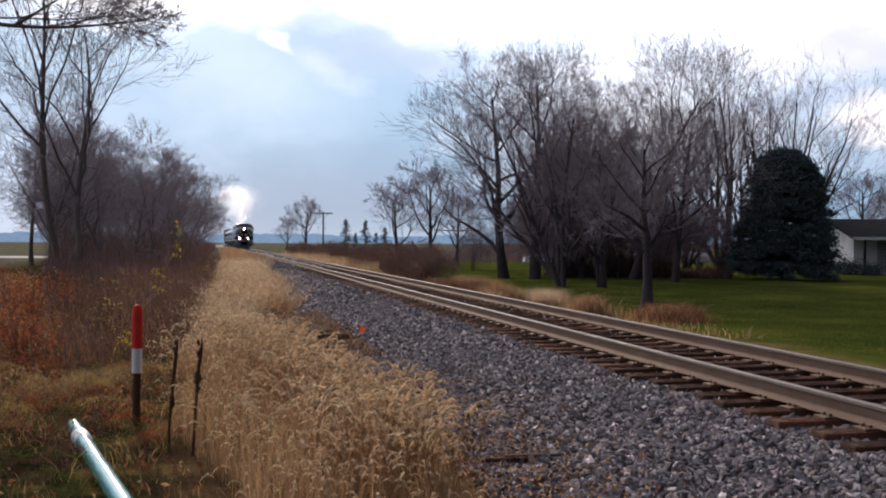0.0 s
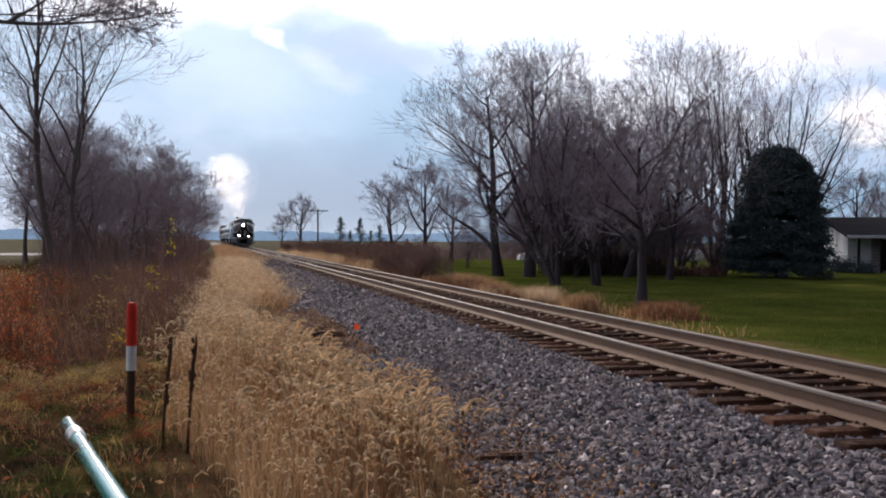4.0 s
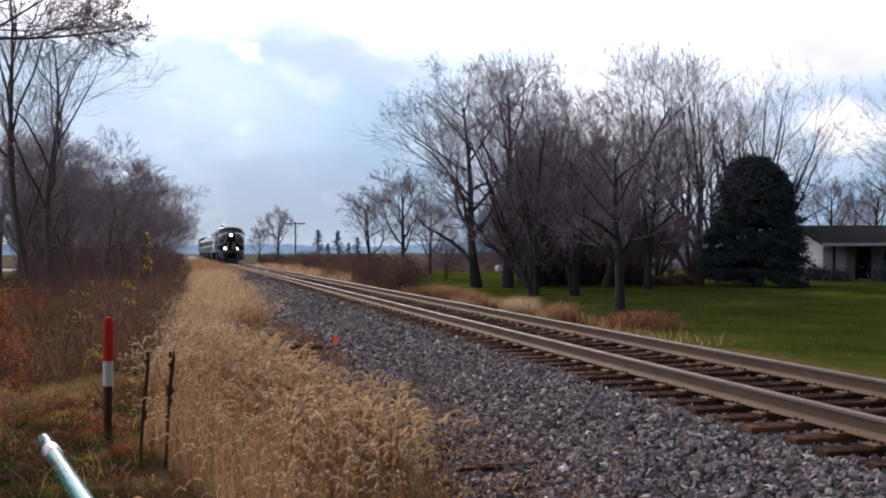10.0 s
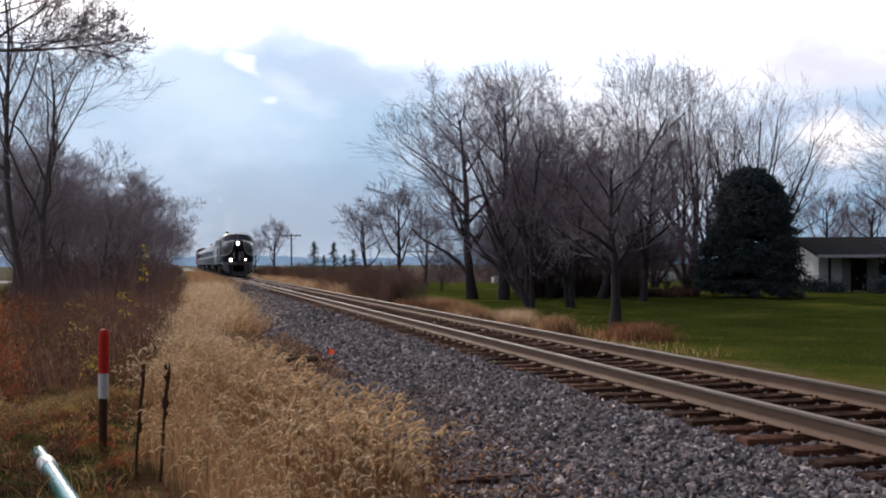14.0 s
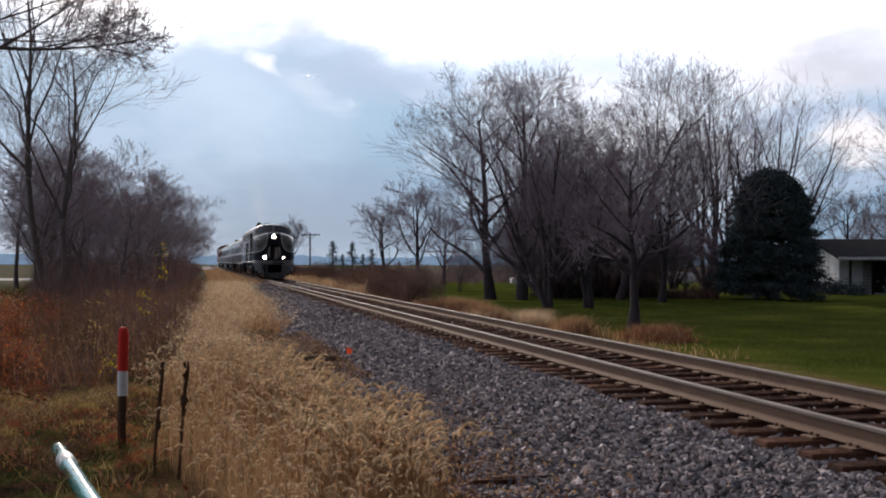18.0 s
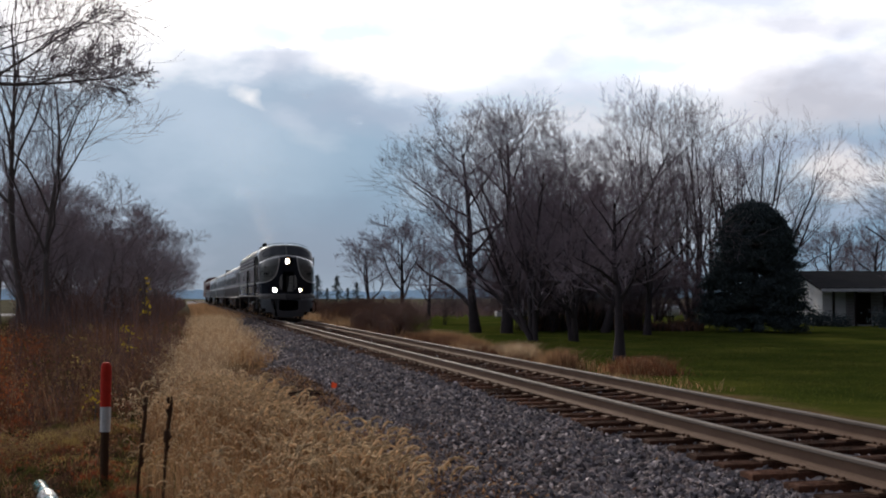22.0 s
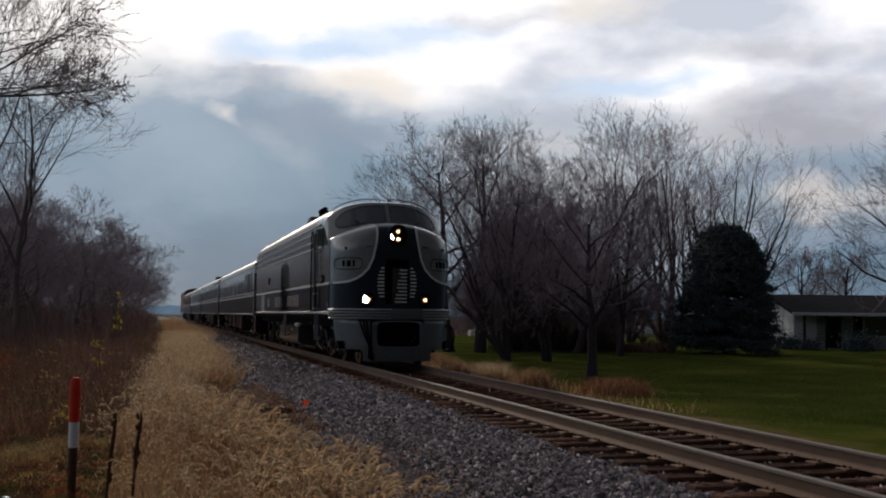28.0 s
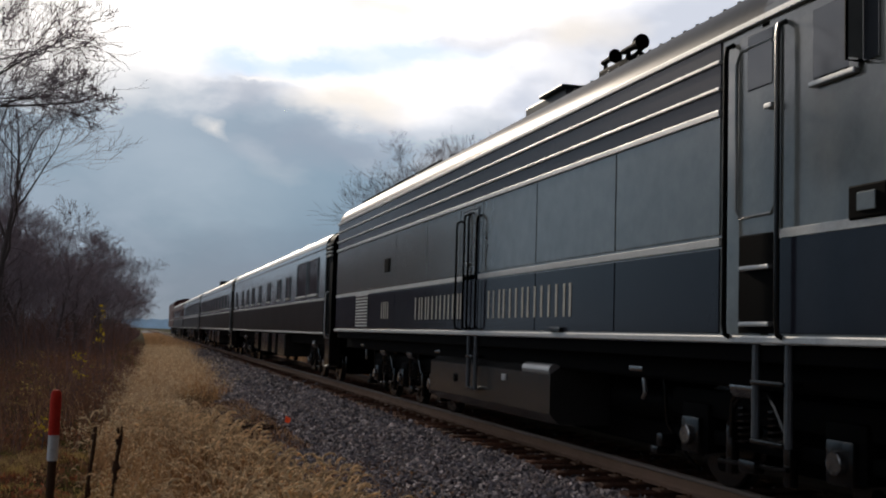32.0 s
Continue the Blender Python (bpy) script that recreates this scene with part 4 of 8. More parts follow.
def make_left_trees():
    rng = np.random.default_rng(8)
    group = "bare trees beside the verge"
    rows = [
        (-6.95, 56.0, 18.5, 0.42, 0.19, 0.34, 12, (0.0, 0), "tall bare tree with a straight forking trunk"),
        (-6.45, 55.0, 16.5, 0.5, 0.18, 0.3, 11, (0.06, 0), "tall bare tree leaning beside its neighbour"),
        (-8.4, 66.0, 11.5, 0.6, 0.13, 0.35, 10, (-0.02, 0), "slim bare tree behind the taller two"),
    ]
    for az, d, h, sp, r, fork, limbs, lean, label in rows:
        t = bare_tree("bare_tree", rng, BARK_L, TWIG_L, height=h, spread=sp, trunk_r=r, fork=fork, limbs=limbs, twigs=(5, 4, 3, 2), lean=lean, rise=0.3, fine=0.0085)
        x, y = polar(az, d)
        t.matrix_basis = pose(x, y, on_ground(x, y))
        tagged(t, label, "tree", group)
    # nearer tree out of view, whose limbs reach in at the top
    t = new("bare_tree")
    rl = np.random.default_rng(52)
    b = Build().tube([(-0.1, 0, 0), (0, 0, 1.5), (0.05, 0, 3.6), (0.3, 0.1, 6.0), (0.5, 0.2, 9.0)], [0.2, 0.16, 0.13, 0.08, 0.03], BARK_L, 10)
    trunk = part("trunk", b.mesh("trunk", True), t)
    # a long level limb with its branches: place along it, length, girth, direction, rise
    line = [Vector((0.05 + 3.35 * e, -0.15 * e, 4.18 + 0.05 * math.sin(7 * e) + 0.12 * e)) for e in np.linspace(0, 1, 12)]
    part("limb", Build().tube(line, [0.045 - 0.04 * e for e in np.linspace(0, 1, 12)], BARK_L, 8).mesh("limb", True), t)
    for e, ln, r, lean, rise in ((1, 3.8, 0.022, (3.0, 0.8), 0.05), (2, 3.8, 0.02, (1.6, 0.4), 0.08), (3, 3.0, 0.016, (6.0, 1.2), 0.0), (4, 3.2, 0.018, (2.0, 0.3), 0.05), (6, 2.6, 0.018, (1.8, 0.0), 0.05), (7, 1.4, 0.011, (6.0, 1.0), 0.0), (8, 1.3, 0.01, (3.2, -0.4), 0.02), (9, 0.9, 0.008, (9.0, 0.5), -0.05), (10, 0.8, 0.007, (5.0, 0.6), 0.0)):
        heavy, light = grow(rl, ln, 0.42, r, 0.25, 7, (4, 4, 2), lean, rise, 1, 0.004)
        part("branch", tubes_mesh("branch", *heavy, 6, BARK_L), t, "", Matrix.Translation(line[e]))
        part("crown", tubes_mesh("crown", *light, 3, TWIG_L), t, "", Matrix.Translation(line[e]))
    x, y = polar(-16.5, 14.5)
    t.matrix_basis = pose(x, y, on_ground(x, y))
    tagged(t, "bare tree with long level limbs", "tree", group)
    # the row along the track
    kinds = []
    for k in range(4):
        t = bare_tree("bare_tree", rng, BARK_L, TWIG_L, height=8.2, spread=0.95, trunk_r=0.12, fork=0.14, limbs=11, twigs=(6, 5, 3, 2), rise=0.15, fine=0.0085)
        tagged(t, "bare twiggy tree in the thicket by the track", "tree", "thicket trees")
        kinds.append(t)
    r = random.Random(4)
    n = 0
    for y in (58, 64, 70, 77, 84, 92, 101, 111, 122, 135, 150, 168, 190, 215):
        for x in (-4.1 + 0.016 * y, -6.5 - 0.005 * y, -10 - 0.05 * y):
            x += r.uniform(-0.8, 0.8)
            yy = y + r.uniform(-2.5, 2.5)
            if x < -0.138 * yy:
                continue
            m = pose(x, yy, on_ground(x, yy), 0, 0, r.uniform(0, 360))
            k = r.uniform(0.75, 1.12) * (0.85 if x > -4 and y < 70 else 1.0)
            if n < 4:
                c = kinds[n]
                c.matrix_basis = m
            else:
                c = copy_thing(kinds[r.randrange(4)], m)
            c.scale = (k, k, k)
            n += 1
    for i, (x, y) in enumerate(((-8.0, 60), (-7.2, 66), (-8.8, 76), (-11.0, 82), (-7.6, 71), (-5.6, 62), (-9.6, 90))):
        k = 0.95 + 0.07 * (i % 4)
        copy_thing(kinds[(i + 1) % 4], pose(x, y, on_ground(x, y), 0, 0, 67 * i)).scale = (k, k, k)


def make_spruce():
    rng = np.random.default_rng(3)
    t = tagged(new("spruce"), "dense dark blue-green spruce standing on the lawn", "tree")
    h = 6.85
    b = Build()
    b.tube([(0, 0, 0), (0, 0, 2.5), (0, 0.05, h * 0.95)], [0.2, 0.14, 0.02], BARK, 8)
    part("trunk", b.mesh("trunk", True), t)
    n = 700
    u = rng.uniform(0.02, 1, n) ** 0.85
    z = 0.15 + u * (h - 0.3)
    rad = 2.9 * (1 - u) ** 0.31 * rng.uniform(0.74, 1.1, n) * np.where(u < 0.1, 0.9, 1)
    az = rng.uniform(0, 2 * np.pi, n)
    tip = np.stack([np.cos(az) * rad, np.sin(az) * rad, z - 0.12 * rad + 0.1], 1)
    root = np.stack([0 * az, 0 * az, z + 0.05], 1)
    part("branch_mass", tubes_mesh("branch_mass", root, tip, np.full(n, 0.03), np.full(n, 0.008), 3, NEEDLE), t)
    m = 170
    s = rng.uniform(0.35, 1.03, (n, m)) ** 0.6
    c = root[:, None] + (tip - root)[:, None] * s[..., None] + rng.normal(0, 1, (n, m, 3)) * (0.05 + 0.13 * s[..., None]) * np.array([1, 1, 0.6])
    c = c.reshape(-1, 3)
    part("needles", flakes("needles", c, rng.uniform(0.05, 0.1, len(c)), [NEEDLE], rng), t)
    x, y = polar(28.95, 61)
    t.matrix_basis = pose(x, y, on_ground(x, y))
    # young spruces far off
    s = tagged(new("young_spruce"), "young dark spruce rising from the scrub", "tree", "young spruces")
    n = 90
    u = (np.arange(n) + rng.uniform(0, 1, n)) / n
    az = rng.uniform(0, 2 * np.pi, n)
    rad = (0.15 + 1.75 * (1 - u) ** 1.3) * rng.uniform(0.4, 1.25, n)
    root = np.stack([0 * u, 0 * u, 0.5 + u * 3.3], 1)
    tip = root + np.stack([np.cos(az) * rad, np.sin(az) * rad, 0.1 - 0.12 * rad], 1)
    b = Build().tube([(0, 0, 0), (0, 0, 4.1)], [0.08, 0.012], BARK, 6)
    part("trunk", b.mesh("trunk"), s)
    t_ = rng.uniform(0.1, 1, (n, 26))[..., None]
    cc = (root[:, None] + (tip - root)[:, None] * t_ + rng.normal(0, 0.07, (n, 26, 3))).reshape(-1, 3)
    part("needles", flakes("needles", cc, rng.uniform(0.03, 0.075, len(cc)), [HAZED_NEEDLE], rng), s)
    x, y = polar(6.9, 105)
    s.matrix_basis = pose(x, y, on_ground(x, y))
    for az, d, k in ((7.9, 100, 0.95), (8.9, 98, 0.8), (7.4, 112, 0.7), (8.45, 112, 0.7)):
        x, y = polar(az, d)
        copy_thing(s, pose(x, y, on_ground(x, y), 0, 0, 77 * az)).scale = (k, k, k)


def scatter(rng, n, x0, x1, y0, y1, keep=None):
    x, y = rng.uniform(x0, x1, n), rng.uniform(y0, y1, n)
    if keep is not None:
        k = keep(x, y)
        x, y = x[k], y[k]
    return x, y


def stuff(name, me, label, category="grass"):
    return tagged(new(name, me), label, category, kind="stuff")


def make_golden_grass():
    rng = np.random.default_rng(17)
    edge = lambda y: np.interp(y, [5.5, 7.0, 8.6, 10.0, 11.4, 13.0, 16.0, 27.0], [1.3, 1.4, 1.45, 1.3, 1.05, 0.86, 0.74, 0.72]) + 0.1 * np.sin(y * 2.3) + 0.05 * np.sin(y * 5.1)
    left = lambda y: -0.12 + 0.2 * np.sin(y * 1.1) + 0.2 * np.clip((10 - y) / 4, 0, 1)

    def near(x, y):
        return (x < edge(y)) & (x > left(y)) & ~((x > 0.9 + 0.02 * y) & (y > 15) & (y < 27) & (x > 0.6))
    x, y = scatter(rng, 30000, -0.6, 2.3, 5.8, 15, near)
    cx, cy = rng.uniform(-0.5, 2.0, 420), rng.uniform(5.8, 15, 420)
    own = rng.integers(0, 420, len(x))
    x, y = np.where(rng.uniform(0, 1, len(x)) < 0.7, cx[own] + rng.normal(0, 0.09, len(x)), x), np.where(rng.uniform(0, 1, len(x)) < 0.7, cy[own] + rng.normal(0, 0.12, len(x)), y)
    k = near(x, y)
    x, y, own = x[k], y[k], own[k]
    h = rng.uniform(0.3, 0.9, len(x)) * rng.uniform(0.65, 1.25, 420)[own] * np.clip(1.02 - 0.26 * np.clip(x - 0.6, 0, 2), 0.55, 1.1)
    z = ground_z(x, y)
    base = np.stack([x, y, z], 1)
    me, mid = blades("dry_grass", base, h, rng.uniform(0.05, 0.42, len(x)), rng.uniform(0.0022, 0.0055, len(x)), [GOLD, GREEN_BLADE], rng, 4, 0.9, (rng.uniform(0, 1, len(x)) < 0.06).astype(int))
    stuff("tall_dry_grass", me, "tall golden dry grass with drooping seed heads")
    # nodding seed heads on a third of the stalks
    k = (rng.uniform(0, 1, len(x)) < 0.3) & (h > 0.4)
    tips, before = mid[k, -1], mid[k, -2]
    d = unit(tips - before) * np.array([1, 1, 0.2])
    n, m = len(tips), 6
    s = np.linspace(0, 1, m + 1)[None, :, None]
    size = rng.uniform(0.4, 0.95, (n, 1, 1))
    curve = tips[:, None] + (d[:, None] * 0.12 * s + np.array([0, 0, 0.075]) * s - np.array([0, 0, 0.11]) * s ** 2.4) * size
    fat = np.array([0.002, 0.006, 0.0085, 0.0085, 0.0065, 0.004, 0.001])[None] * size[:, :, 0]
    me = tubes_mesh("seed_heads", curve[:, :-1].reshape(-1, 3), curve[:, 1:].reshape(-1, 3), fat[:, :-1].ravel(), fat[:, 1:].ravel(), 3, SEED)
    stuff("seed_heads", me, "pale drooping seed heads of tall grass")
    q = np.repeat(curve[:, 1:-1:2].reshape(-1, 3), 1, 0)
    q = q + rng.normal(0, 0.006, q.shape)
    stuff("bristles", flakes("bristles", q, rng.uniform(0.005, 0.011, len(q)), [SEED], rng), "fine bristles of the seed heads")
    # the band running away along the stone bed, in tussocks
    def band(x, y):
        return (x < np.where(y > 27.5, 1.75 + 0.021 * y + 0.25 * np.sin(y * 1.3), edge(y) + 0.15)) & (x > -0.55 + 0.0195 * y + 0.15 * np.sin(y * 0.8)) & ~((x > 0.8) & (y > 15.5) & (y < 27))
    tx, ty = scatter(rng, 900, -0.6, 4.0, 14.5, 77, band)
    ux, uy = scatter(rng, 420, -0.5, 0.95, 13.5, 29, band)
    tx, ty = np.append(tx, ux), np.append(ty, uy)
    own = rng.integers(0, len(tx), 30000)
    spread = 0.1 + 0.004 * ty[own]
    x, y = tx[own] + rng.normal(0, 1, 30000) * spread, ty[own] + rng.normal(0, 1.6, 30000) * spread
    k = band(x, y)
    x, y, own = x[k], y[k], own[k]
    h = rng.uniform(0.3, 0.8, len(x)) * rng.uniform(0.6, 1.25, len(tx))[own] * np.where(y > 25, 1.1, 0.95)
    me, mid = blades("dry_grass", np.stack([x, y, ground_z(x, y)], 1), h, rng.uniform(0.15, 0.9, len(x)), rng.uniform(0.005, 0.014, len(x)), [GOLD, BROWN_STEM], rng, 4, 1.1, (rng.uniform(0, 1, len(x)) < 0.18).astype(int))
    stuff("tall_dry_grass", me, "pale dry grass along the stone bed")
    k = rng.uniform(0, 1, len(x)) < 0.4
    q = np.repeat(mid[k, -1], 5, 0)
    q = q + rng.normal(0, 1, q.shape) * np.array([0.035, 0.035, 0.03]) * np.repeat(0.7 + 0.015 * y[k], 5)[:, None]
    stuff("bristles", flakes("bristles", q, rng.uniform(0.006, 0.016, len(q)) * np.repeat(0.8 + 0.02 * y[k], 5), [SEED], rng), "fluffy pale tips of the dry grass")
    x, y = scatter(rng, 6000, 0.6, 4.5, 75, 220, lambda x, y: x > 0.5 + 0.006 * y)
    me, _ = blades("dry_grass", np.stack([x, y, ground_z(x, y)], 1), rng.uniform(0.4, 0.9, len(x)), rng.uniform(0.1, 0.6, len(x)), rng.uniform(0.03, 0.06, len(x)), [GOLD], rng, 2, 0.9)
    stuff("tall_dry_grass", me, "pale dry grass receding along the track")
    # hooked plumes standing out along the stones
    n = 1200
    y = rng.uniform(6.4, 14.5, n)
    x = edge(y) - np.abs(rng.normal(0, 0.45, n)) + 0.1
    h = rng.uniform(0.36, 0.72, n)
    a = np.where(rng.uniform(0, 1, n) < 0.6, rng.normal(0.2, 0.7, n), rng.normal(3.0, 0.7, n))
    out = np.stack([np.cos(a), np.sin(a) * 0.6, 0 * a], 1)
    foot = np.stack([x, y, ground_z(x, y)], 1)
    q = np.linspace(0, 1, 6)[None, :, None]
    stem = foot[:, None] + np.array([0, 0, 1.0]) * (h[:, None, None] * q) + out[:, None] * (0.14 * q ** 2) * h[:, None, None]
    w = np.linspace(0, 1, 8)[None, :, None] * 2.3
    size = rng.uniform(0.04, 0.09, (n, 1, 1))
    head = stem[:, -1:] + out[:, None] * size * (1 - np.cos(w)) + np.array([0, 0, 1.0]) * size * np.sin(w) * 1.2
    stuff("plume_stems", tubes_mesh("plume_stems", stem[:, :-1].reshape(-1, 3), stem[:, 1:].reshape(-1, 3), np.full(n * 5, 0.0026), np.full(n * 5, 0.0022), 3, GOLD), "thin straw stalks along the stones")
    fat = np.array([0.002, 0.006, 0.009, 0.0095, 0.0085, 0.007, 0.004, 0.001])
    fa, fb = np.tile(fat[:-1], n), np.tile(fat[1:], n)
    stuff("plumes", tubes_mesh("plumes", head[:, :-1].reshape(-1, 3), head[:, 1:].reshape(-1, 3), fa, fb, 5, SEED), "hooked pale plumes of tall grass")
    q = np.repeat(head[:, 1:-1].reshape(-1, 3), 4, 0)
    q = q + rng.normal(0, 0.007, q.shape)
    stuff("bristles", flakes("bristles", q, rng.uniform(0.007, 0.014, len(q)), [SEED], rng), "fine bristles of the hooked plumes")
    # straw and chaff lying on the stones beside the grass
    n = 3600
    x = 1.85 + np.abs(rng.normal(0, 0.55, n))
    y = rng.uniform(5.5, 14, n)
    c = np.stack([x, y, bed_z(x) + rng.uniform(0.015, 0.045, n)], 1)
    stuff("chaff", flakes("chaff", c, rng.uniform(0.01, 0.03, n), [GOLD, BROWN_STEM], rng, rng.integers(0, 2, n)), "dry chaff lying on the stones", "litter")
    # beyond the track
    x, y = scatter(rng, 9000, 8.9, 12.6, 20, 75, lambda x, y: (x > 9.2 + 0.3 * np.sin(y * 0.8)) & (x < 10.9 + 0.02 * (y - 20) + 0.5 * np.sin(y * 0.5)))
    big = 0.6 + 0.4 * np.sin(y * 0.35 + 1) * np.sin(y * 0.13)
    me, _ = blades("dry_grass", np.stack([x, y, ground_z(x, y)], 1), rng.uniform(0.08, 0.36, len(x)) * np.where(y > 30, 1.7, 1.0) * np.clip(big * (1 + 0.6 * np.sin(x * 4 + y * 1.9) * np.sin(y * 2.7)), 0.2, 1.3), rng.uniform(0.1, 0.8, len(x)), rng.uniform(0.012, 0.025, len(x)), [GOLD, BROWN_STEM], rng, 3, 1.0, (rng.uniform(0, 1, len(x)) < 0.2).astype(int))
    stuff("rough_grass", me, "dry rough grass between the track and the lawn")


def make_verge_tufts():
    rng = np.random.default_rng(63)
    tx, ty = scatter(rng, 95, 9.1, 12.2, 27, 47, lambda x, y: (x < 10.4 + 0.07 * (y - 34)) & (np.sin(x * 2.1 + y * 0.9) > -0.75))
    n = 15000
    own = rng.integers(0, len(tx), n)
    kind = rng.choice(3, len(tx), p=[0.6, 0.34, 0.06])[own]
    kind = np.where(rng.uniform(0, 1, n) < 0.2, rng.integers(0, 2, n), kind)
    x, y = tx[own] + rng.normal(0, 0.2, n), ty[own] + rng.normal(0, 0.33, n)
    me, mid = blades("rough_grass", np.stack([x, y, ground_z(x, y)], 1), rng.uniform(0.25, 0.8, n) * rng.uniform(0.4, 1.3, len(tx))[own], rng.uniform(0.2, 0.9, n), rng.uniform(0.008, 0.018, n), [GOLD, BROWN_STEM, SEED], rng, 3, 1.0, kind)
    stuff("rough_grass", me, "tufts of pale gold grass beyond the track")


make_verge_tufts()


def make_left_brush():
    rng = np.random.default_rng(29)
    # stems
    x, y = scatter(rng, 15000, -16, 0.7, 15.5, 60, lambda x, y: (x < -0.85 + 0.0195 * y + 0.2 * np.sin(y)) & (x > -0.24 * y - 1) & ~((y < 13) & (x > -2.6)))
    tall = np.clip(0.45 + (y - 10) * 0.012, 0.4, 0.95) * (0.8 + 0.35 * np.sin(x * 1.3 + y * 0.4) * np.sin(y * 0.5))
    h = rng.uniform(0.4, 1.0, len(x)) * tall
    me, mid = blades("brush", np.stack([x, y, ground_z(x, y)], 1), h, rng.uniform(0.05, 0.6, len(x)), rng.uniform(0.006, 0.016, len(x)), [BROWN_STEM, GOLD], rng, 3, 0.5, (rng.uniform(0, 1, len(x)) < 0.12).astype(int))
    stuff("brush", me, "brown dry stems of low autumn brush", "brush")
    bx, by = scatter(rng, 60, -8.5, -1.0, 15.5, 32, lambda x, y: (x > -0.25 * y - 0.5) & ~((y < 12.5) & (x > -2.0)))
    own = rng.integers(0, len(bx), 9000)
    nx, ny = bx[own] + rng.normal(0, 0.28, 9000), by[own] + rng.normal(0, 0.4, 9000)
    hh = rng.uniform(0.25, 0.8, 9000) * rng.uniform(0.6, 1.15, len(bx))[own]
    me2, mid2 = blades("brush", np.stack([nx, ny, ground_z(nx, ny)], 1), hh, rng.uniform(0.1, 0.8, 9000), rng.uniform(0.004, 0.01, 9000), [BROWN_STEM, THICKET, GOLD], rng, 3, 0.6, rng.choice(3, 9000, p=[0.5, 0.3, 0.2]))
    stuff("brush", me2, "tangled brown brush with red leaves", "brush")
    k = rng.integers(0, 9000, 9000)
    lean_red = (rng.uniform(0, 1, len(bx))[own[k]] < 0.75) & (nx[k] < -0.12 * ny[k])
    k = k[lean_red]
    s = rng.uniform(0.3, 1, (len(k), 1)) ** 0.6
    c = mid2[k, 0] * (1 - s) + mid2[k, -1] * s + rng.normal(0, 0.05, (len(k), 3))
    stuff("red_leaves", flakes("red_leaves", c, rng.uniform(0.012, 0.03, len(k)), [RED_LEAF, YELLOW_LEAF], rng, np.where(rng.uniform(0, 1, len(k)) < 0.06, 1, 0)), "rust-red leaves on tangled brush", "brush")
    k = rng.integers(0, len(x), 16000)
    red = (np.sin(x[k] * 0.9 + 1.1 * np.sin(y[k] * 0.35)) * np.sin(y[k] * 0.42 + 0.8) + 0.8 * (-x[k] - 0.16 * y[k]) + rng.normal(0, 0.35, len(k))) > 0.3
    k = k[red]
    s = rng.uniform(0.25, 1, (len(k), 1)) ** 0.6
    c = mid[k, 0] * (1 - s) + mid[k, -1] * s + rng.normal(0, 0.06, (len(k), 3))
    pick = rng.choice(3, len(k), p=[0.7, 0.06, 0.24])
    stuff("red_leaves", flakes("red_leaves", c, rng.uniform(0.014, 0.038, len(k)) * np.clip(0.6 + c[:, 1] * 0.02, 0.7, 1.5), [RED_LEAF, YELLOW_LEAF, ORANGE_LEAF], rng, pick), "rust-red autumn leaves on low brush", "brush")
    # thin upright stems in front of the thicket
    x2, y2 = scatter(rng, 13000, -12, 1.0, 22, 70, lambda x, y: (x < -0.7 + 0.019 * y + 0.2 * np.sin(y * 0.7)) & (x > -0.14 * y))
    me, _ = blades("brush", np.stack([x2, y2, ground_z(x2, y2)], 1), rng.uniform(0.6, 1.5, len(x2)) * (0.8 + 0.3 * np.sin(x2 * 1.1 + y2 * 0.3)), rng.uniform(0.05, 0.35, len(x2)), rng.uniform(0.008, 0.018, len(x2)), [THICKET, BROWN_STEM], rng, 3, 0.4, (rng.uniform(0, 1, len(x2)) < 0.4).astype(int))
    stuff("brush", me, "maroon-brown upright stems before the thicket", "brush")
    # short turf with dry tufts near the camera
    x, y = scatter(rng, 26000, -4.5, 0.2, 6.0, 20, lambda x, y: (x > -0.26 * y - 0.6) & (np.sin(x * 3.1 + y) * np.sin(y * 1.9 + 2 * x) > rng.normal(0.0, 0.25, len(x))))
    me, _ = blades("turf", np.stack([x, y, ground_z(x, y)], 1), rng.uniform(0.05, 0.2, len(x)), rng.uniform(0.2, 1.0, len(x)), rng.uniform(0.004, 0.009, len(x)), [GREEN_BLADE, GOLD, BROWN_STEM], rng, 3, 0.9, np.where(np.sin(x * 2.1 + 0.7 * np.sin(y * 1.7)) * np.sin(y * 1.25 + 0.5) > rng.normal(0.05, 0.3, len(x)), rng.choice(3, len(x), p=[0.3, 0.25, 0.45]), rng.choice(3, len(x), p=[0.5, 0.03, 0.47])))
    stuff("turf", me, "short turf with green and straw-coloured blades")
    k = rng.integers(0, len(x), 2600)
    c = np.stack([x[k], y[k], ground_z(x[k], y[k]) + rng.uniform(0.01, 0.09, len(k))], 1)
    stuff("fallen_leaves", flakes("fallen_leaves", c, rng.uniform(0.015, 0.035, len(k)), [RED_LEAF, GOLD], rng, rng.integers(0, 2, len(k))), "fallen leaves lying in the turf", "leaves")
    # low sumac with orange-red leaves
    r3 = np.random.default_rng(71)
    for az, d, w in ((-12.5, 17.0, 0.5), (-10.6, 19.0, 0.55), (-9.0, 16.5, 0.35), (-11.6, 22.5, 0.6), (-13.2, 20.5, 0.6), (-8.3, 23.0, 0.4), (-12.2, 13.0, 0.3), (-6.8, 27.0, 0.4)):
        x, y = polar(az, d)
        sh = tagged(new("sumac"), "low sumac shrub with orange-red autumn leaves", "shrub", "sumac shrubs")
        foot = np.zeros((14, 3))
        a = r3.uniform(0, 6.28, 14)
        tip = np.stack([np.cos(a) * w * 0.8, np.sin(a) * w * 0.8, r3.uniform(0.5, 0.95, 14)], 1)
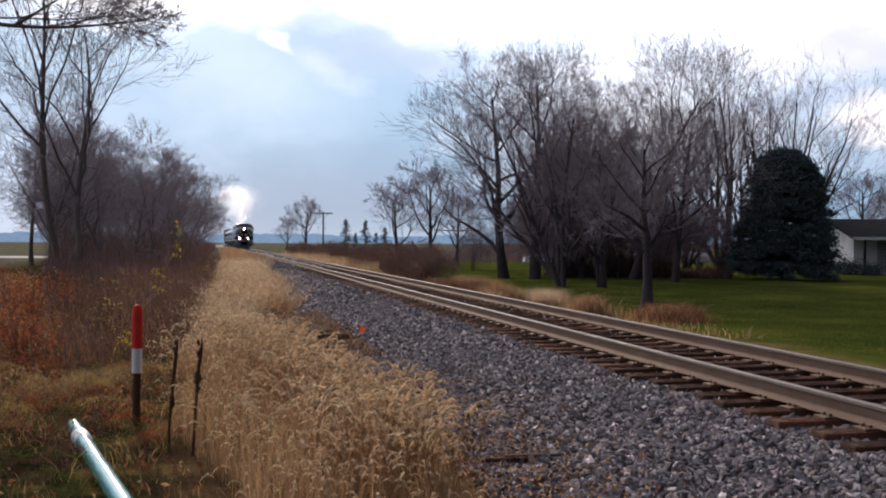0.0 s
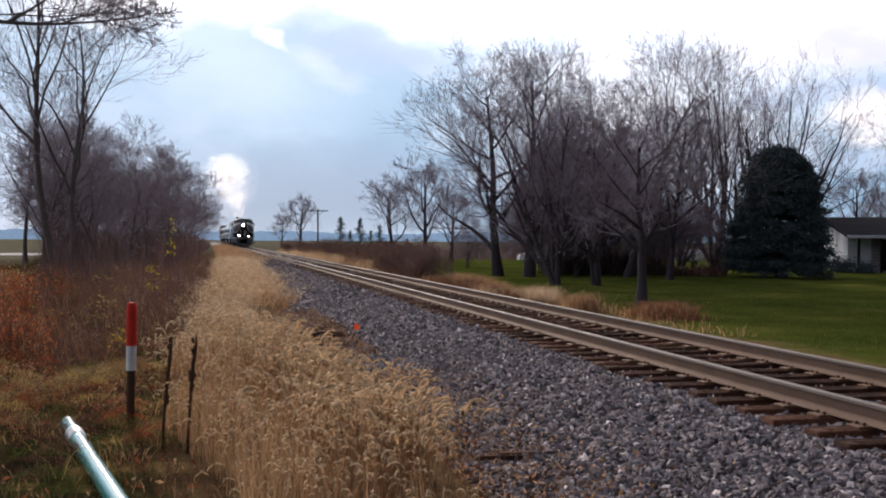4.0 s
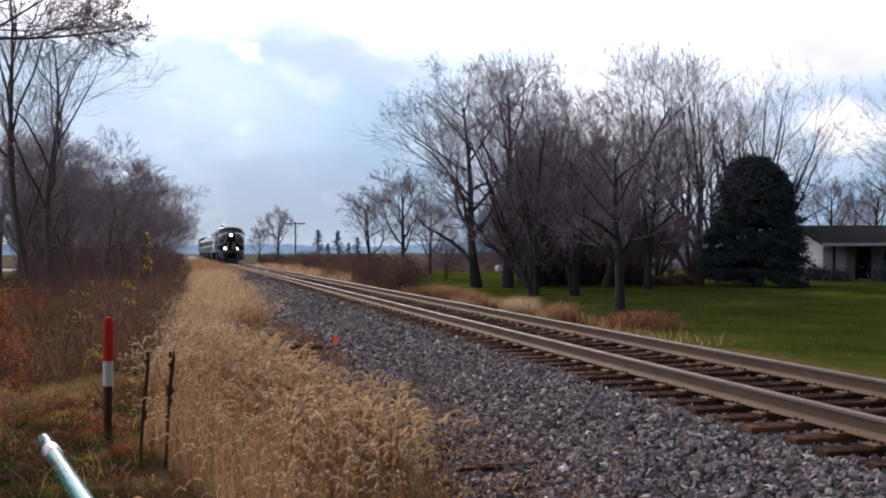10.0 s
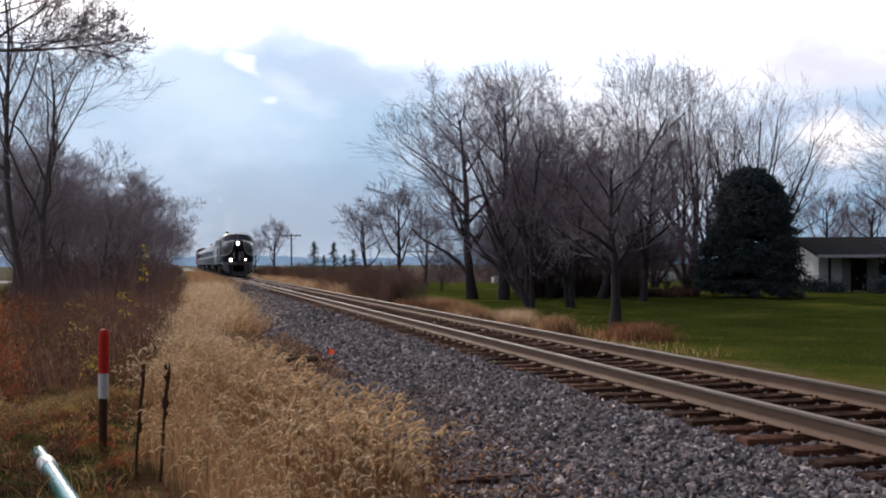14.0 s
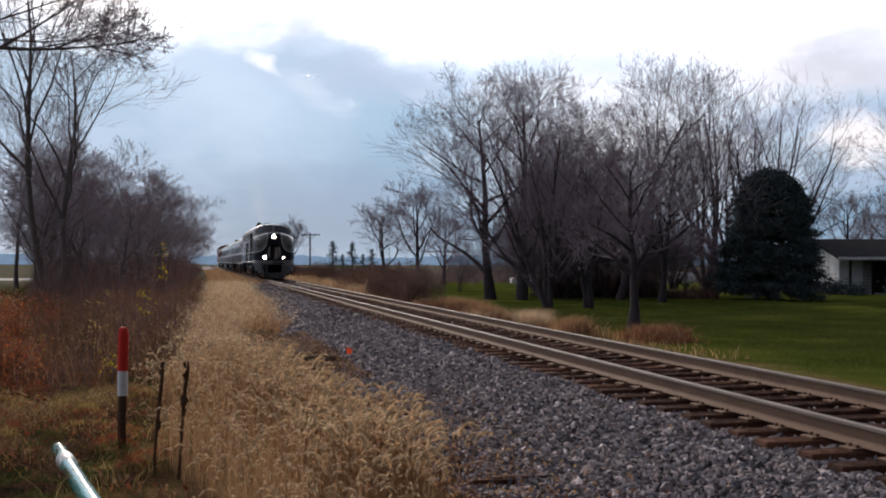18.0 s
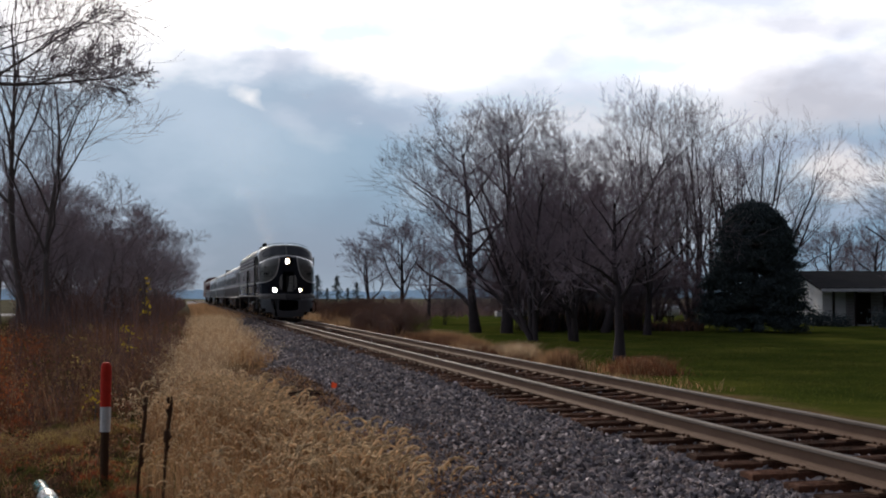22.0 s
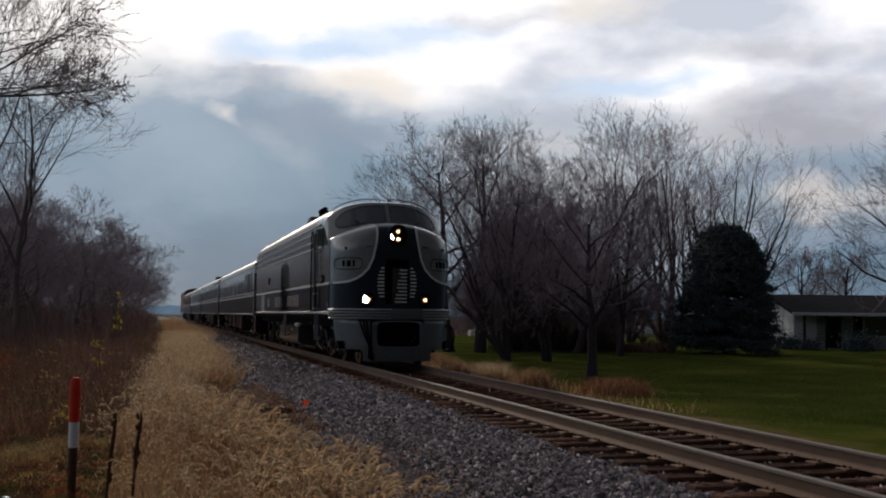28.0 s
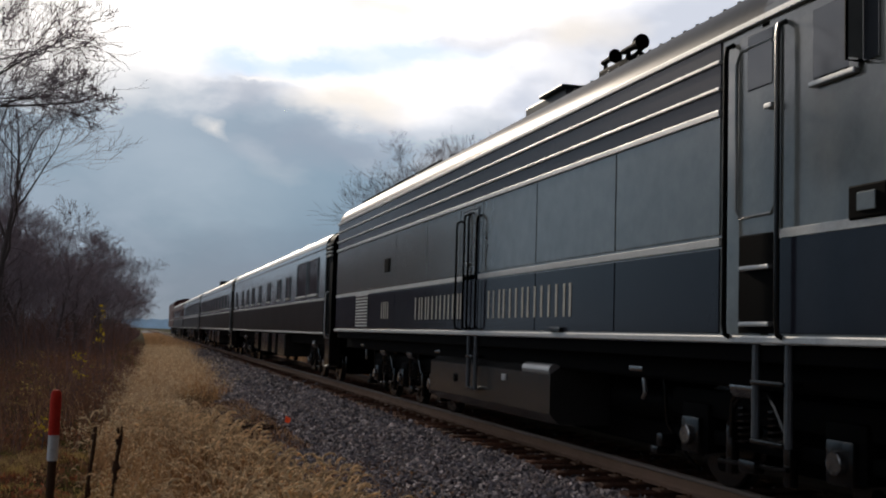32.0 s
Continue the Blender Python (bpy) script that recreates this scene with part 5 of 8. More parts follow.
        for k in range(14):
            part("stem", tubes_mesh("stem", foot[k:k + 1], tip[k:k + 1], np.full(1, 0.009), np.full(1, 0.004), 4, BROWN_STEM), sh)
        n = 420
        e = r3.uniform(0.35, 1.05, (n, 1))
        c = tip[r3.integers(0, 14, n)] * e + r3.normal(0, 0.09, (n, 3))
        part("leaves", flakes("leaves", c, r3.uniform(0.014, 0.034, n), [ORANGE_LEAF, RED_LEAF], r3, (r3.uniform(0, 1, n) < 0.4).astype(int)), sh)
        sh.matrix_basis = pose(x, y, on_ground(x, y))
    # mottled low growth: each clump keeps to one colour
    r4 = np.random.default_rng(83)
    tx, ty = scatter(r4, 420, -11, 0.2, 12.5, 48, lambda x, y: (x > -0.25 * y - 0.3) & (x < -0.55 + 0.014 * y))
    hue = r4.choice(6, len(tx), p=[0.24, 0.2, 0.2, 0.2, 0.1, 0.06])
    hue = np.where((tx > -0.13 * ty) & (hue < 3), 3, hue)
    n = 42000
    own = r4.integers(0, len(tx), n)
    w = (0.16 + 0.01 * ty)[own]
    c = np.stack([tx[own] + r4.normal(0, 1, n) * w, ty[own] + r4.normal(0, 1.3, n) * w, np.zeros(n)], 1)
    tall = (r4.uniform(0.2, 0.85, len(tx)) * np.clip((ty - 11) / 8, 0.15, 1))[own]
    c[:, 2] = ground_z(c[:, 0], c[:, 1]) + tall * r4.uniform(0.15, 1.0, n) * np.exp(-0.5 * ((c[:, 0] - tx[own]) / w) ** 2)
    stuff("low_leaves", flakes("low_leaves", c, r4.uniform(0.012, 0.034, n) * np.clip(0.6 + c[:, 1] * 0.025, 0.8, 1.7), [RED_LEAF, ORANGE_LEAF, GOLD, BROWN_STEM, STRAW, GREEN_BLADE], r4, hue[own]), "mottled red, orange and straw leaves of low brush", "brush")
    k = r4.integers(0, n, 9000)
    me, _ = blades("low_stems", np.stack([c[k, 0], c[k, 1], ground_z(c[k, 0], c[k, 1])], 1), tall[k] * r4.uniform(0.7, 1.3, 9000), r4.uniform(0.1, 0.6, 9000), r4.uniform(0.004, 0.01, 9000), [BROWN_STEM, GOLD, THICKET], r4, 3, 0.7, r4.choice(3, 9000, p=[0.52, 0.18, 0.3]))
    stuff("low_stems", me, "tan and brown stems of low brush", "brush")
    # flattened straw clumps and drifts of red leaves
    tx, ty = scatter(rng, 34, -3.0, -0.35, 8.0, 15.0, lambda x, y: x > -0.25 * y)
    along = np.linspace(0, 1, 16)
    tx, ty = np.append(tx, -1.95 + 1.0 * along), np.append(ty, 11.8 + 3.2 * along)
    own = np.where(rng.uniform(0, 1, 9000) < 0.6, rng.integers(len(tx) - 16, len(tx), 9000), rng.integers(0, len(tx), 9000))
    x, y = tx[own] + rng.normal(0, 0.16, 9000), ty[own] + rng.normal(0, 0.3, 9000)
    me, _ = blades("straw", np.stack([x, y, ground_z(x, y)], 1), rng.uniform(0.08, 0.3, 9000) * rng.uniform(0.5, 1.1, len(tx))[own], rng.uniform(0.5, 1.6, 9000), rng.uniform(0.004, 0.008, 9000), [STRAW, BROWN_STEM], rng, 3, 1.2, (rng.uniform(0, 1, 9000) < 0.45).astype(int))
    stuff("straw_clumps", me, "flattened clumps of yellow straw in the turf")
    tx, ty = scatter(rng, 64, -4.0, -0.9, 7.6, 18.0, lambda x, y: (x > -0.26 * y) & (x < -0.12 * y + 0.1))
    own = rng.integers(0, len(tx), 6000)
    c = np.stack([tx[own] + rng.normal(0, 0.2, 6000), ty[own] + rng.normal(0, 0.3, 6000), np.zeros(6000)], 1)
    c[:, 2] = ground_z(c[:, 0], c[:, 1]) + np.abs(rng.normal(0.1, 0.1, 6000))
    stuff("leaf_drift", flakes("leaf_drift", c, rng.uniform(0.009, 0.022, 6000), [RED_LEAF, BROWN_STEM], rng, (rng.uniform(0, 1, 6000) < 0.5).astype(int)), "drift of rust-red leaves over the turf", "leaves")
    # low mounds of moss, straw and leaf litter
    r5 = np.random.default_rng(97)
    tx, ty = scatter(r5, 130, -4.2, -0.1, 7.6, 17.5, lambda x, y: (x > -0.26 * y - 0.2) & (x < -0.25 - 0.04 * (y - 8)))
    kind = r5.choice(4, len(tx), p=[0.34, 0.16, 0.25, 0.25])
    n = 24000
    own = r5.integers(0, len(tx), n)
    wide = r5.uniform(0.14, 0.34, len(tx))[own]
    a, q = r5.uniform(0, 2 * np.pi, n), np.sqrt(r5.uniform(0, 1, n))
    x, y = tx[own] + np.cos(a) * q * wide, ty[own] + np.sin(a) * q * wide * 1.4
    lift = r5.uniform(0.04, 0.16, len(tx))[own] * (1 - q ** 2)
    me, _ = blades("moss_mound", np.stack([x, y, ground_z(x, y) + lift - 0.02], 1), r5.uniform(0.03, 0.11, n), r5.uniform(0.3, 1.4, n), r5.uniform(0.004, 0.009, n), [GREEN_BLADE, STRAW, RED_LEAF, BROWN_STEM], r5, 2, 1.0, kind[own])
    stuff("moss_mounds", me, "low mounds of moss, straw and leaf litter")
    # undergrowth of the thicket
    x, y = scatter(rng, 46000, -34, 2.2, 46, 210, lambda x, y: (x < -1.9 + 0.015 * y) & (x > -0.132 * y))
    h = rng.uniform(0.35, 1.0, len(x)) ** 1.5 * 4.8 * np.clip(0.5 + (-x - 1.9 + 0.015 * y) * 0.2, 0.45, 1.0) * (0.8 + 0.35 * np.sin(x * 0.8) * np.sin(y * 0.4))
    me, _ = blades("undergrowth", np.stack([x, y, ground_z(x, y)], 1), h, rng.uniform(0.05, 0.5, len(x)), rng.uniform(0.02, 0.05, len(x)), [THICKET, BROWN_STEM], rng, 3, 0.5, (rng.uniform(0, 1, len(x)) < 0.2).astype(int))
    stuff("undergrowth", me, "dense bare undergrowth at the foot of the trees", "brush")


def make_right_scrub():
    rng = np.random.default_rng(31)
    # clumps of brush: a dense dark one where it begins, lower and looser ones farther on
    r = random.Random(12)
    heaps = [(9.5, 49.0, 1.35, 0.7), (9.8, 51.5, 1.6, 0.8), (9.7, 54.0, 1.65, 0.8), (10.4, 57.0, 1.8, 0.9), (10.0, 60.0, 1.8, 1.0)]
    for i in range(58):
        y = 58 + 105 * (i / 58) ** 1.2 + r.uniform(-2, 2)
        heaps.append((9.9 + r.random() ** 1.4 * (0.8 + (y - 56) * 0.08), y, r.uniform(1.0, 2.1), r.uniform(0.8, 1.7)))
    xs, ys, hs, pick = [], [], [], []
    for i, (cx, cy, top, wide) in enumerate(heaps):
        n = 520 if i < 5 else 240
        q = np.abs(rng.normal(0, 0.55, n))
        turn = rng.uniform(0, 2 * np.pi, n)
        xs.append(cx + np.cos(turn) * q * wide)
        ys.append(cy + np.sin(turn) * q * wide * 1.4)
        hs.append(top * np.exp(-0.55 * q ** 2) * rng.uniform(0.35, 1.05, n))
        pale = r.random() < 0.3 and i > 4
        pick.append(rng.choice(3, n, p=[0.08, 0.27, 0.65] if pale else [0.42, 0.5, 0.08]))
    x, y, h, pick = (np.concatenate(v) for v in (xs, ys, hs, pick))
    me, _ = blades("scrub", np.stack([x, y, ground_z(x, y)], 1), h, rng.uniform(0.1, 0.6, len(x)), rng.uniform(0.01, 0.03, len(x)), [THICKET, BROWN_STEM, GOLD], rng, 3, 0.6, pick)
    stuff("scrub", me, "brown leafless scrub along the far side of the track", "brush")
    # pale grass tufts at its foot
    tx, ty = scatter(rng, 46, 8.9, 9.8, 60, 135)
    own = rng.integers(0, len(tx), 6000)
    x, y = tx[own] + rng.normal(0, 0.25, 6000), ty[own] + rng.normal(0, 0.9, 6000)
    me, _ = blades("rough_grass", np.stack([x, y, ground_z(x, y)], 1), rng.uniform(0.3, 1.0, 6000) * rng.uniform(0.5, 1.3, len(tx))[own], rng.uniform(0.2, 0.8, 6000), rng.uniform(0.012, 0.03, 6000), [GOLD, SEED], rng, 3, 0.9, (rng.uniform(0, 1, 6000) < 0.3).astype(int))
    stuff("rough_grass", me, "pale tufts of dry grass before the scrub")
    # bushes in it
    kinds = []
    for h in (2.0, 1.75, 1.5):
        kinds.append(tagged(bare_tree("scrub_bush", rng, SCRUB_TWIG, SCRUB_TWIG, height=h, spread=0.9, trunk_r=0.014, fork=0.1, limbs=6, twigs=(5, 4, 3), stems=9, rise=0.1, fine=0.0045), "leafless red-brown scrub bush beside the track", "bush", "scrub bushes"))
    for i in range(46):
        if i < 9:
            x, y = 9.5 + 0.9 * r.random(), 49.0 + 1.4 * i
        else:
            y = 58 + 95 * (i / 46) ** 1.6 + r.uniform(-2, 2)
            x = 10.1 + r.random() ** 1.3 * (0.8 + (y - 56) * 0.08)
        m = pose(x, y, on_ground(x, y), 0, 0, r.uniform(0, 360))
        k = r.uniform(0.7, 1.15)
        if i < 3:
            c = kinds[i]
            c.matrix_basis = m
        else:
            c = copy_thing(kinds[r.randrange(3)], m)
        c.scale = (k * 1.2, k * 1.2, k)
    # dark low growth under the big trees
    x, y = scatter(rng, 12000, 14, 90, 98, 140, lambda x, y: (x > 0.19 * y) & (x < 0.62 * y))
    me, _ = blades("scrub", np.stack([x, y, ground_z(x, y)], 1), rng.uniform(0.5, 2.0, len(x)), rng.uniform(0.1, 0.5, len(x)), rng.uniform(0.04, 0.08, len(x)), [THICKET], rng, 2, 0.5)
    stuff("scrub", me, "dark bare scrub behind the trees", "brush")
    # dense low growth along the far edge of the lawn
    az, d = np.radians(rng.uniform(17.7, 26.5, 9000)), rng.uniform(61.5, 66.5, 9000)
    x, y = np.sin(az) * d, np.cos(az) * d
    h = rng.uniform(0.4, 1.0, 9000) * (1.5 + 0.6 * np.sin(x * 1.7) * np.sin(x * 0.6 + 1)) * np.where(np.degrees(az) > 23.4, 0.5, 1.0)
    me, _ = blades("scrub", np.stack([x, y, ground_z(x, y)], 1), h, rng.uniform(0.1, 0.6, 9000), rng.uniform(0.015, 0.04, 9000), [THICKET, BROWN_STEM, BARK], rng, 3, 0.5, rng.choice(3, 9000, p=[0.35, 0.2, 0.45]))
    stuff("scrub", me, "dense dark scrub along the far edge of the lawn", "brush")
    # lawn blades where it comes nearest
    x, y = scatter(rng, 22000, 10.3, 24, 17, 46, lambda x, y: x < 0.9 * y)
    me, _ = blades("lawn_grass", np.stack([x, y, ground_z(x, y)], 1), rng.uniform(0.03, 0.09, len(x)), rng.uniform(0.2, 1.0, len(x)), rng.uniform(0.01, 0.02, len(x)), [LAWN_BLADE], rng, 2, 0.9)
    stuff("lawn_grass", me, "short green mown lawn")
    # tussock at the lawn's edge
    a = rng.normal(0, 1, (2600, 2)) * np.array([0.34, 0.7]) + np.array([10.8, 25.0])
    me, _ = blades("tussock", np.stack([a[:, 0], a[:, 1], ground_z(a[:, 0], a[:, 1])], 1), rng.uniform(0.3, 0.72, 2600) * np.exp(-0.25 * ((a[:, 1] - 25.0) / 0.7) ** 2), rng.uniform(0.3, 1.1, 2600), rng.uniform(0.008, 0.016, 2600), [BROWN_STEM, RED_LEAF, GOLD], rng, 3, 1.0, rng.choice(3, 2600, p=[0.4, 0.35, 0.25]))
    stuff("tussock", me, "russet tussock of dead grass beside the track")


def make_far():
    rng = np.random.default_rng(41)
    # far woods: a ragged line of tree tops
    n = 700
    az = np.radians(np.linspace(-75, 95, n))
    verts, faces = [], []
    d = 900.0
    top = 6.5 + 1.2 * np.sin(az * 9) * np.sin(az * 23 + 1) + rng.uniform(-0.8, 0.8, n)
    for layer in range(2):
        r = d + layer * 60
        for k in range(n):
            verts.append((math.sin(az[k]) * r, math.cos(az[k]) * r, -1.0 if layer else top[k] * 0.5))
            verts.append((math.sin(az[k]) * r, math.cos(az[k]) * r, top[k]))
    for k in range(n - 1):
        a, b = 2 * k, 2 * n + 2 * k
        faces += [(a, a + 2, a + 3, a + 1), (a + 1, a + 3, b + 3, b + 1)]
        verts_low = len(verts)
        verts += [(verts[a][0], verts[a][1], -1.2), (verts[a + 2][0], verts[a + 2][1], -1.2)]
        faces.append((verts_low, verts_low + 1, a + 2, a))
    ob = new("far_woods", mesh_from("far_woods", verts, faces, [HAZED_WOOD]))
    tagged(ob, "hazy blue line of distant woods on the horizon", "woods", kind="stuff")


make_right_trees()
make_left_trees()
make_spruce()
make_golden_grass()
make_left_brush()
make_right_scrub()
make_far()

# ---- the train ----
HALF = 1.54          # half width of the bodies
FRONT_ROWS = ((0, 191.0), (6, 156.6), (13, 115.3), (19, 79.6), (23, 56.2), (29, 21.17), (32, 3.75))
WHEEL_R = 0.46


def plan(x):
    """How far the front wall of the nose recedes towards its sides."""
    return 1.1 - 1.1 * (1 - min(abs(x) / HALF, 0.9999) ** 3) ** (1 / 2.2)


def nose_top(x):
    return 3.46 - 0.36 * (abs(x) / 1.5) ** 2.2


def nose_point(x, z, out=0.0):
    """A point of the nose's wall, pushed out of the surface."""
    def p(x, z):
        x = max(-1.5395, min(1.5395, x))
        over = max(0.0, z - (nose_top(x) - 0.45)) / 0.45
        return Vector((x * (1 - 0.008 * over ** 2), plan(x) + 0.012 * (z - 1.3) + 0.16 * over ** 2.2, z))
    a = p(x, z)
    if not out:
        return a
    e = 0.01
    n = (p(x + e, z) - p(x - e, z)).cross(p(x, z + e) - p(x, z - e))
    n.normalize()
    if n.y > 0:
        n = -n
    return a + n * out


def brow(x):
    """The foot of the windscreen."""
    u = abs(x) / HALF
    return Vector((x, 1.12 + 0.2 * u ** 2.2, 3.66 - 0.52 * u ** 2.2))


def stripe_x(z):
    return float(np.interp(z, [2.04, 2.05, 2.08, 2.14, 2.23, 2.4, 2.65, 2.98, 3.26, 3.45], [1.54, 1.36, 1.17, 1.02, 0.88, 0.72, 0.61, 0.54, 0.5, 0.5]))


def grid_faces(nr, nc):
    return [(r * nc + c, r * nc + c + 1, (r + 1) * nc + c + 1, (r + 1) * nc + c) for r in range(nr - 1) for c in range(nc - 1)]


def patch(x0, x1, z0, z1, out, m, nx=8, nz=4, name="patch"):
    """A plate that follows the nose, with turned-in edges."""
    xs, zs = np.linspace(x0, x1, nx), np.linspace(z0, z1, nz)
    b = Build()
    v = [nose_point(x, z, out) for z in zs for x in xs]
    back = [nose_point(x, z, -0.02) for z in zs for x in xs]
    f = grid_faces(nz, nx)
    b.add(v, f, m)
    ring = [c for c in range(nx)] + [r * nx + nx - 1 for r in range(1, nz)] + [(nz - 1) * nx + c for c in range(nx - 2, -1, -1)] + [r * nx for r in range(nz - 2, 0, -1)]
    n = len(ring)
    b.add([v[i] for i in ring] + [back[i] for i in ring], [(k, (k + 1) % n, n + (k + 1) % n, n + k) for k in range(n)], m)
    return b


def body_ring(half=HALF, low=1.31, eave=3.62, crown=0.68, n=18):
    pts = [(-half, low), (-half, eave)]
    for k in range(1, n):
        a = math.pi * k / n
        c, s = math.cos(a), math.sin(a)
        pts.append((-half * math.copysign(abs(c) ** 0.91, c), eave + crown * s ** 0.94))
    return pts + [(half, eave), (half, low)]


def make_truck(parent, yc, axles, name="truck"):
    """A truck with side frames, springs, journal boxes and its wheelsets; origin at its middle on the rail."""
    t = new(name)
    t.parent = parent
    t.matrix_basis = Matrix.Translation((0, yc, 0))
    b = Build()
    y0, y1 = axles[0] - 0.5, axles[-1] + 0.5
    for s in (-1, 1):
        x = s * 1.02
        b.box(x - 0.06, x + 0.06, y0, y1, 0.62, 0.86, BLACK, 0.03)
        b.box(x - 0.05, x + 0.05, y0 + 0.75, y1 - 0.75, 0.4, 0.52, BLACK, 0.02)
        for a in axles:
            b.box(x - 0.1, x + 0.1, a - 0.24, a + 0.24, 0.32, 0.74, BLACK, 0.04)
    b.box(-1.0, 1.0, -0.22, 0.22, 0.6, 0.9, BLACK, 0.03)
    # low middle block added to close the bright gap under the truck
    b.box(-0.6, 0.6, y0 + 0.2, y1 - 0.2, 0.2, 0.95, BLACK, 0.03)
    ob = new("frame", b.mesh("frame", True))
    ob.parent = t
    sets = []
    for a in axles:
        for s in (-1, 1):
            j = Build().disc((s * 1.18, a, WHEEL_R), (1, 0, 0), 0.085, 0.08, STEEL, 16)
            j.box(s * 1.1 - 0.07, s * 1.1 + 0.07, a - 0.16, a + 0.16, 0.3, 0.62, GREASY, 0.03)
            o = new("journal_box", j.mesh("journal_box", True))
            o.parent = t
        w = Build()
        for s in (-1, 1):
            w.tube([(s * 0.8, 0, 0), (s * 0.79, 0, 0), (s * 0.72, 0, 0), (s * 0.69, 0, 0)], [0.45, 0.46, 0.465, 0.49], GREASY, 28)
            w.disc((s * 0.83, 0, 0), (1, 0, 0), 0.15, 0.1, BLACK, 14)
            for q in range(2):
                an = q * math.pi
                w.disc((s * 0.805, 0.27 * math.cos(an), 0.27 * math.sin(an)), (1, 0, 0), 0.07, 0.015, BLACK, 10)
        w.tube([(-0.8, 0, 0), (0.8, 0, 0)], 0.09, BLACK, 10)
        o = new("wheelset", w.mesh("wheelset", True))
        o.parent = t
        o.matrix_basis = Matrix.Translation((0, a, WHEEL_R))
        sets.append((o, a))
    for k in range(len(axles) - 1):
        mid = (axles[k] + axles[k + 1]) / 2
        for s in (-1, 1):
            for dy in (-0.22, 0.22):
                n = 40
                c = Build().tube([(s * 1.1 + 0.07 * math.cos(q * 0.9), mid + dy + 0.07 * math.sin(q * 0.9), 0.46 + 0.3 * q / n) for q in range(n)], 0.014, GREASY, 5)
                o = new("spring", c.mesh("spring", True))
                o.parent = t
            c = Build().disc((s * 1.2, mid, 0.92), (0, 1, 0), 0.1, 0.36, STEEL, 16)
            c.tube([(s * 1.16, mid + 0.2, 0.92), (s * 1.18, mid + 0.32, 0.8), (s * 1.18, mid + 0.34, 0.5)], 0.025, GREASY, 6)
            o = new("brake_cylinder", c.mesh("brake_cylinder", True))
            o.parent = t
            for dy in (-0.42, 0.42):
                c = Build().box(s * 1.12 - 0.04, s * 1.12 + 0.04, mid + dy - 0.05, mid + dy + 0.05, 0.2, 0.62, GREASY, 0.02)
                c.tube([(s * 1.16, mid + dy, 0.6), (s * 1.17, mid + dy * 0.7, 0.78), (s * 1.16, mid + dy * 0.4, 0.88)], 0.022, GREASY, 6)
                o = new("brake_hanger", c.mesh("brake_hanger", True))
                o.parent = t
            sp = Build().tube([(s * 1.2, mid - 0.5, 0.34), (s * 1.2, mid + 0.5, 0.3)], 0.02, GREASY, 6)
            sp.box(s * 1.2 - 0.05, s * 1.2 + 0.05, mid - 0.12, mid + 0.12, 0.26, 0.36, GREASY, 0.02)
            o = new("brake_rod", sp.mesh("brake_rod", True))
            o.parent = t
    if len(axles) > 2:
        for s in (-1, 1):
            for e, a in ((-1, axles[0]), (1, axles[-1])):
                if e < 0 and yc < 4:
                    continue
                c = Build().disc((s * 1.22, a + e * 0.82, 1.0), (0, 1, 0), 0.085, 0.3, STEEL, 16)
                c.disc((s * 1.22, a + e * 0.62, 1.02), (0, 1, 0), 0.05, 0.2, STEEL, 12)
                c.tube([(s * 1.2, a + e * 0.84, 0.92), (s * 1.2, a + e * 0.8, 0.78), (s * 1.2, a + e * 0.86, 0.72)], 0.024, STEEL, 6)
                o = new("brake_cylinder", c.mesh("brake_cylinder", True))
                o.parent = t
                c = Build().tube([(s * 1.05, a + e * 0.72, 0.95), (s * 1.04, a + e * 0.66, 0.5), (s * 0.9, a + e * 0.52, 0.2), (s * 0.8, a + e * 0.46, 0.08)], 0.02, GREASY, 6)
                o = new("sand_pipe", c.mesh("sand_pipe", True))
                o.parent = t
                c = Build().box(s * 1.1 - 0.1, s * 1.1 + 0.1, a + e * 0.56, a + e * 0.7, 0.22, 0.3, GREASY, 0.02)
                c.box(s * 1.1 - 0.08, s * 1.1 + 0.08, a + e * 0.5, a + e * 0.62, 0.3, 0.42, GREASY, 0.02)
                o = new("brake_shoe", c.mesh("brake_shoe", True))
                o.parent = t
    return sets


def handrail(parent, x, y, z0, z1, r=0.016, m=None, name="handrail"):
    s = -1 if x < 0 else 1
    b = Build().tube([(x, y, z0), (x + s * 0.06, y, z0 + 0.03), (x + s * 0.07, y, z0 + 0.1), (x + s * 0.07, y, z1 - 0.1), (x + s * 0.06, y, z1 - 0.03), (x, y, z1)], r, m or BLACK, 8)
    part(name, b.mesh(name, True), parent)


def bars_plain(parent, name, label, blocks, x, z0, z1, m):
    """Plain blocks standing in for lettering on the side: (y from, y to) each, on the side x."""
    s = -1 if x < 0 else 1
    for a, c in blocks:
        b = Build().box(min(x, x + s * 0.006), max(x, x + s * 0.006), a, c, z0, z1, m, 0.001)
        part(name, b.mesh(name), parent, label)


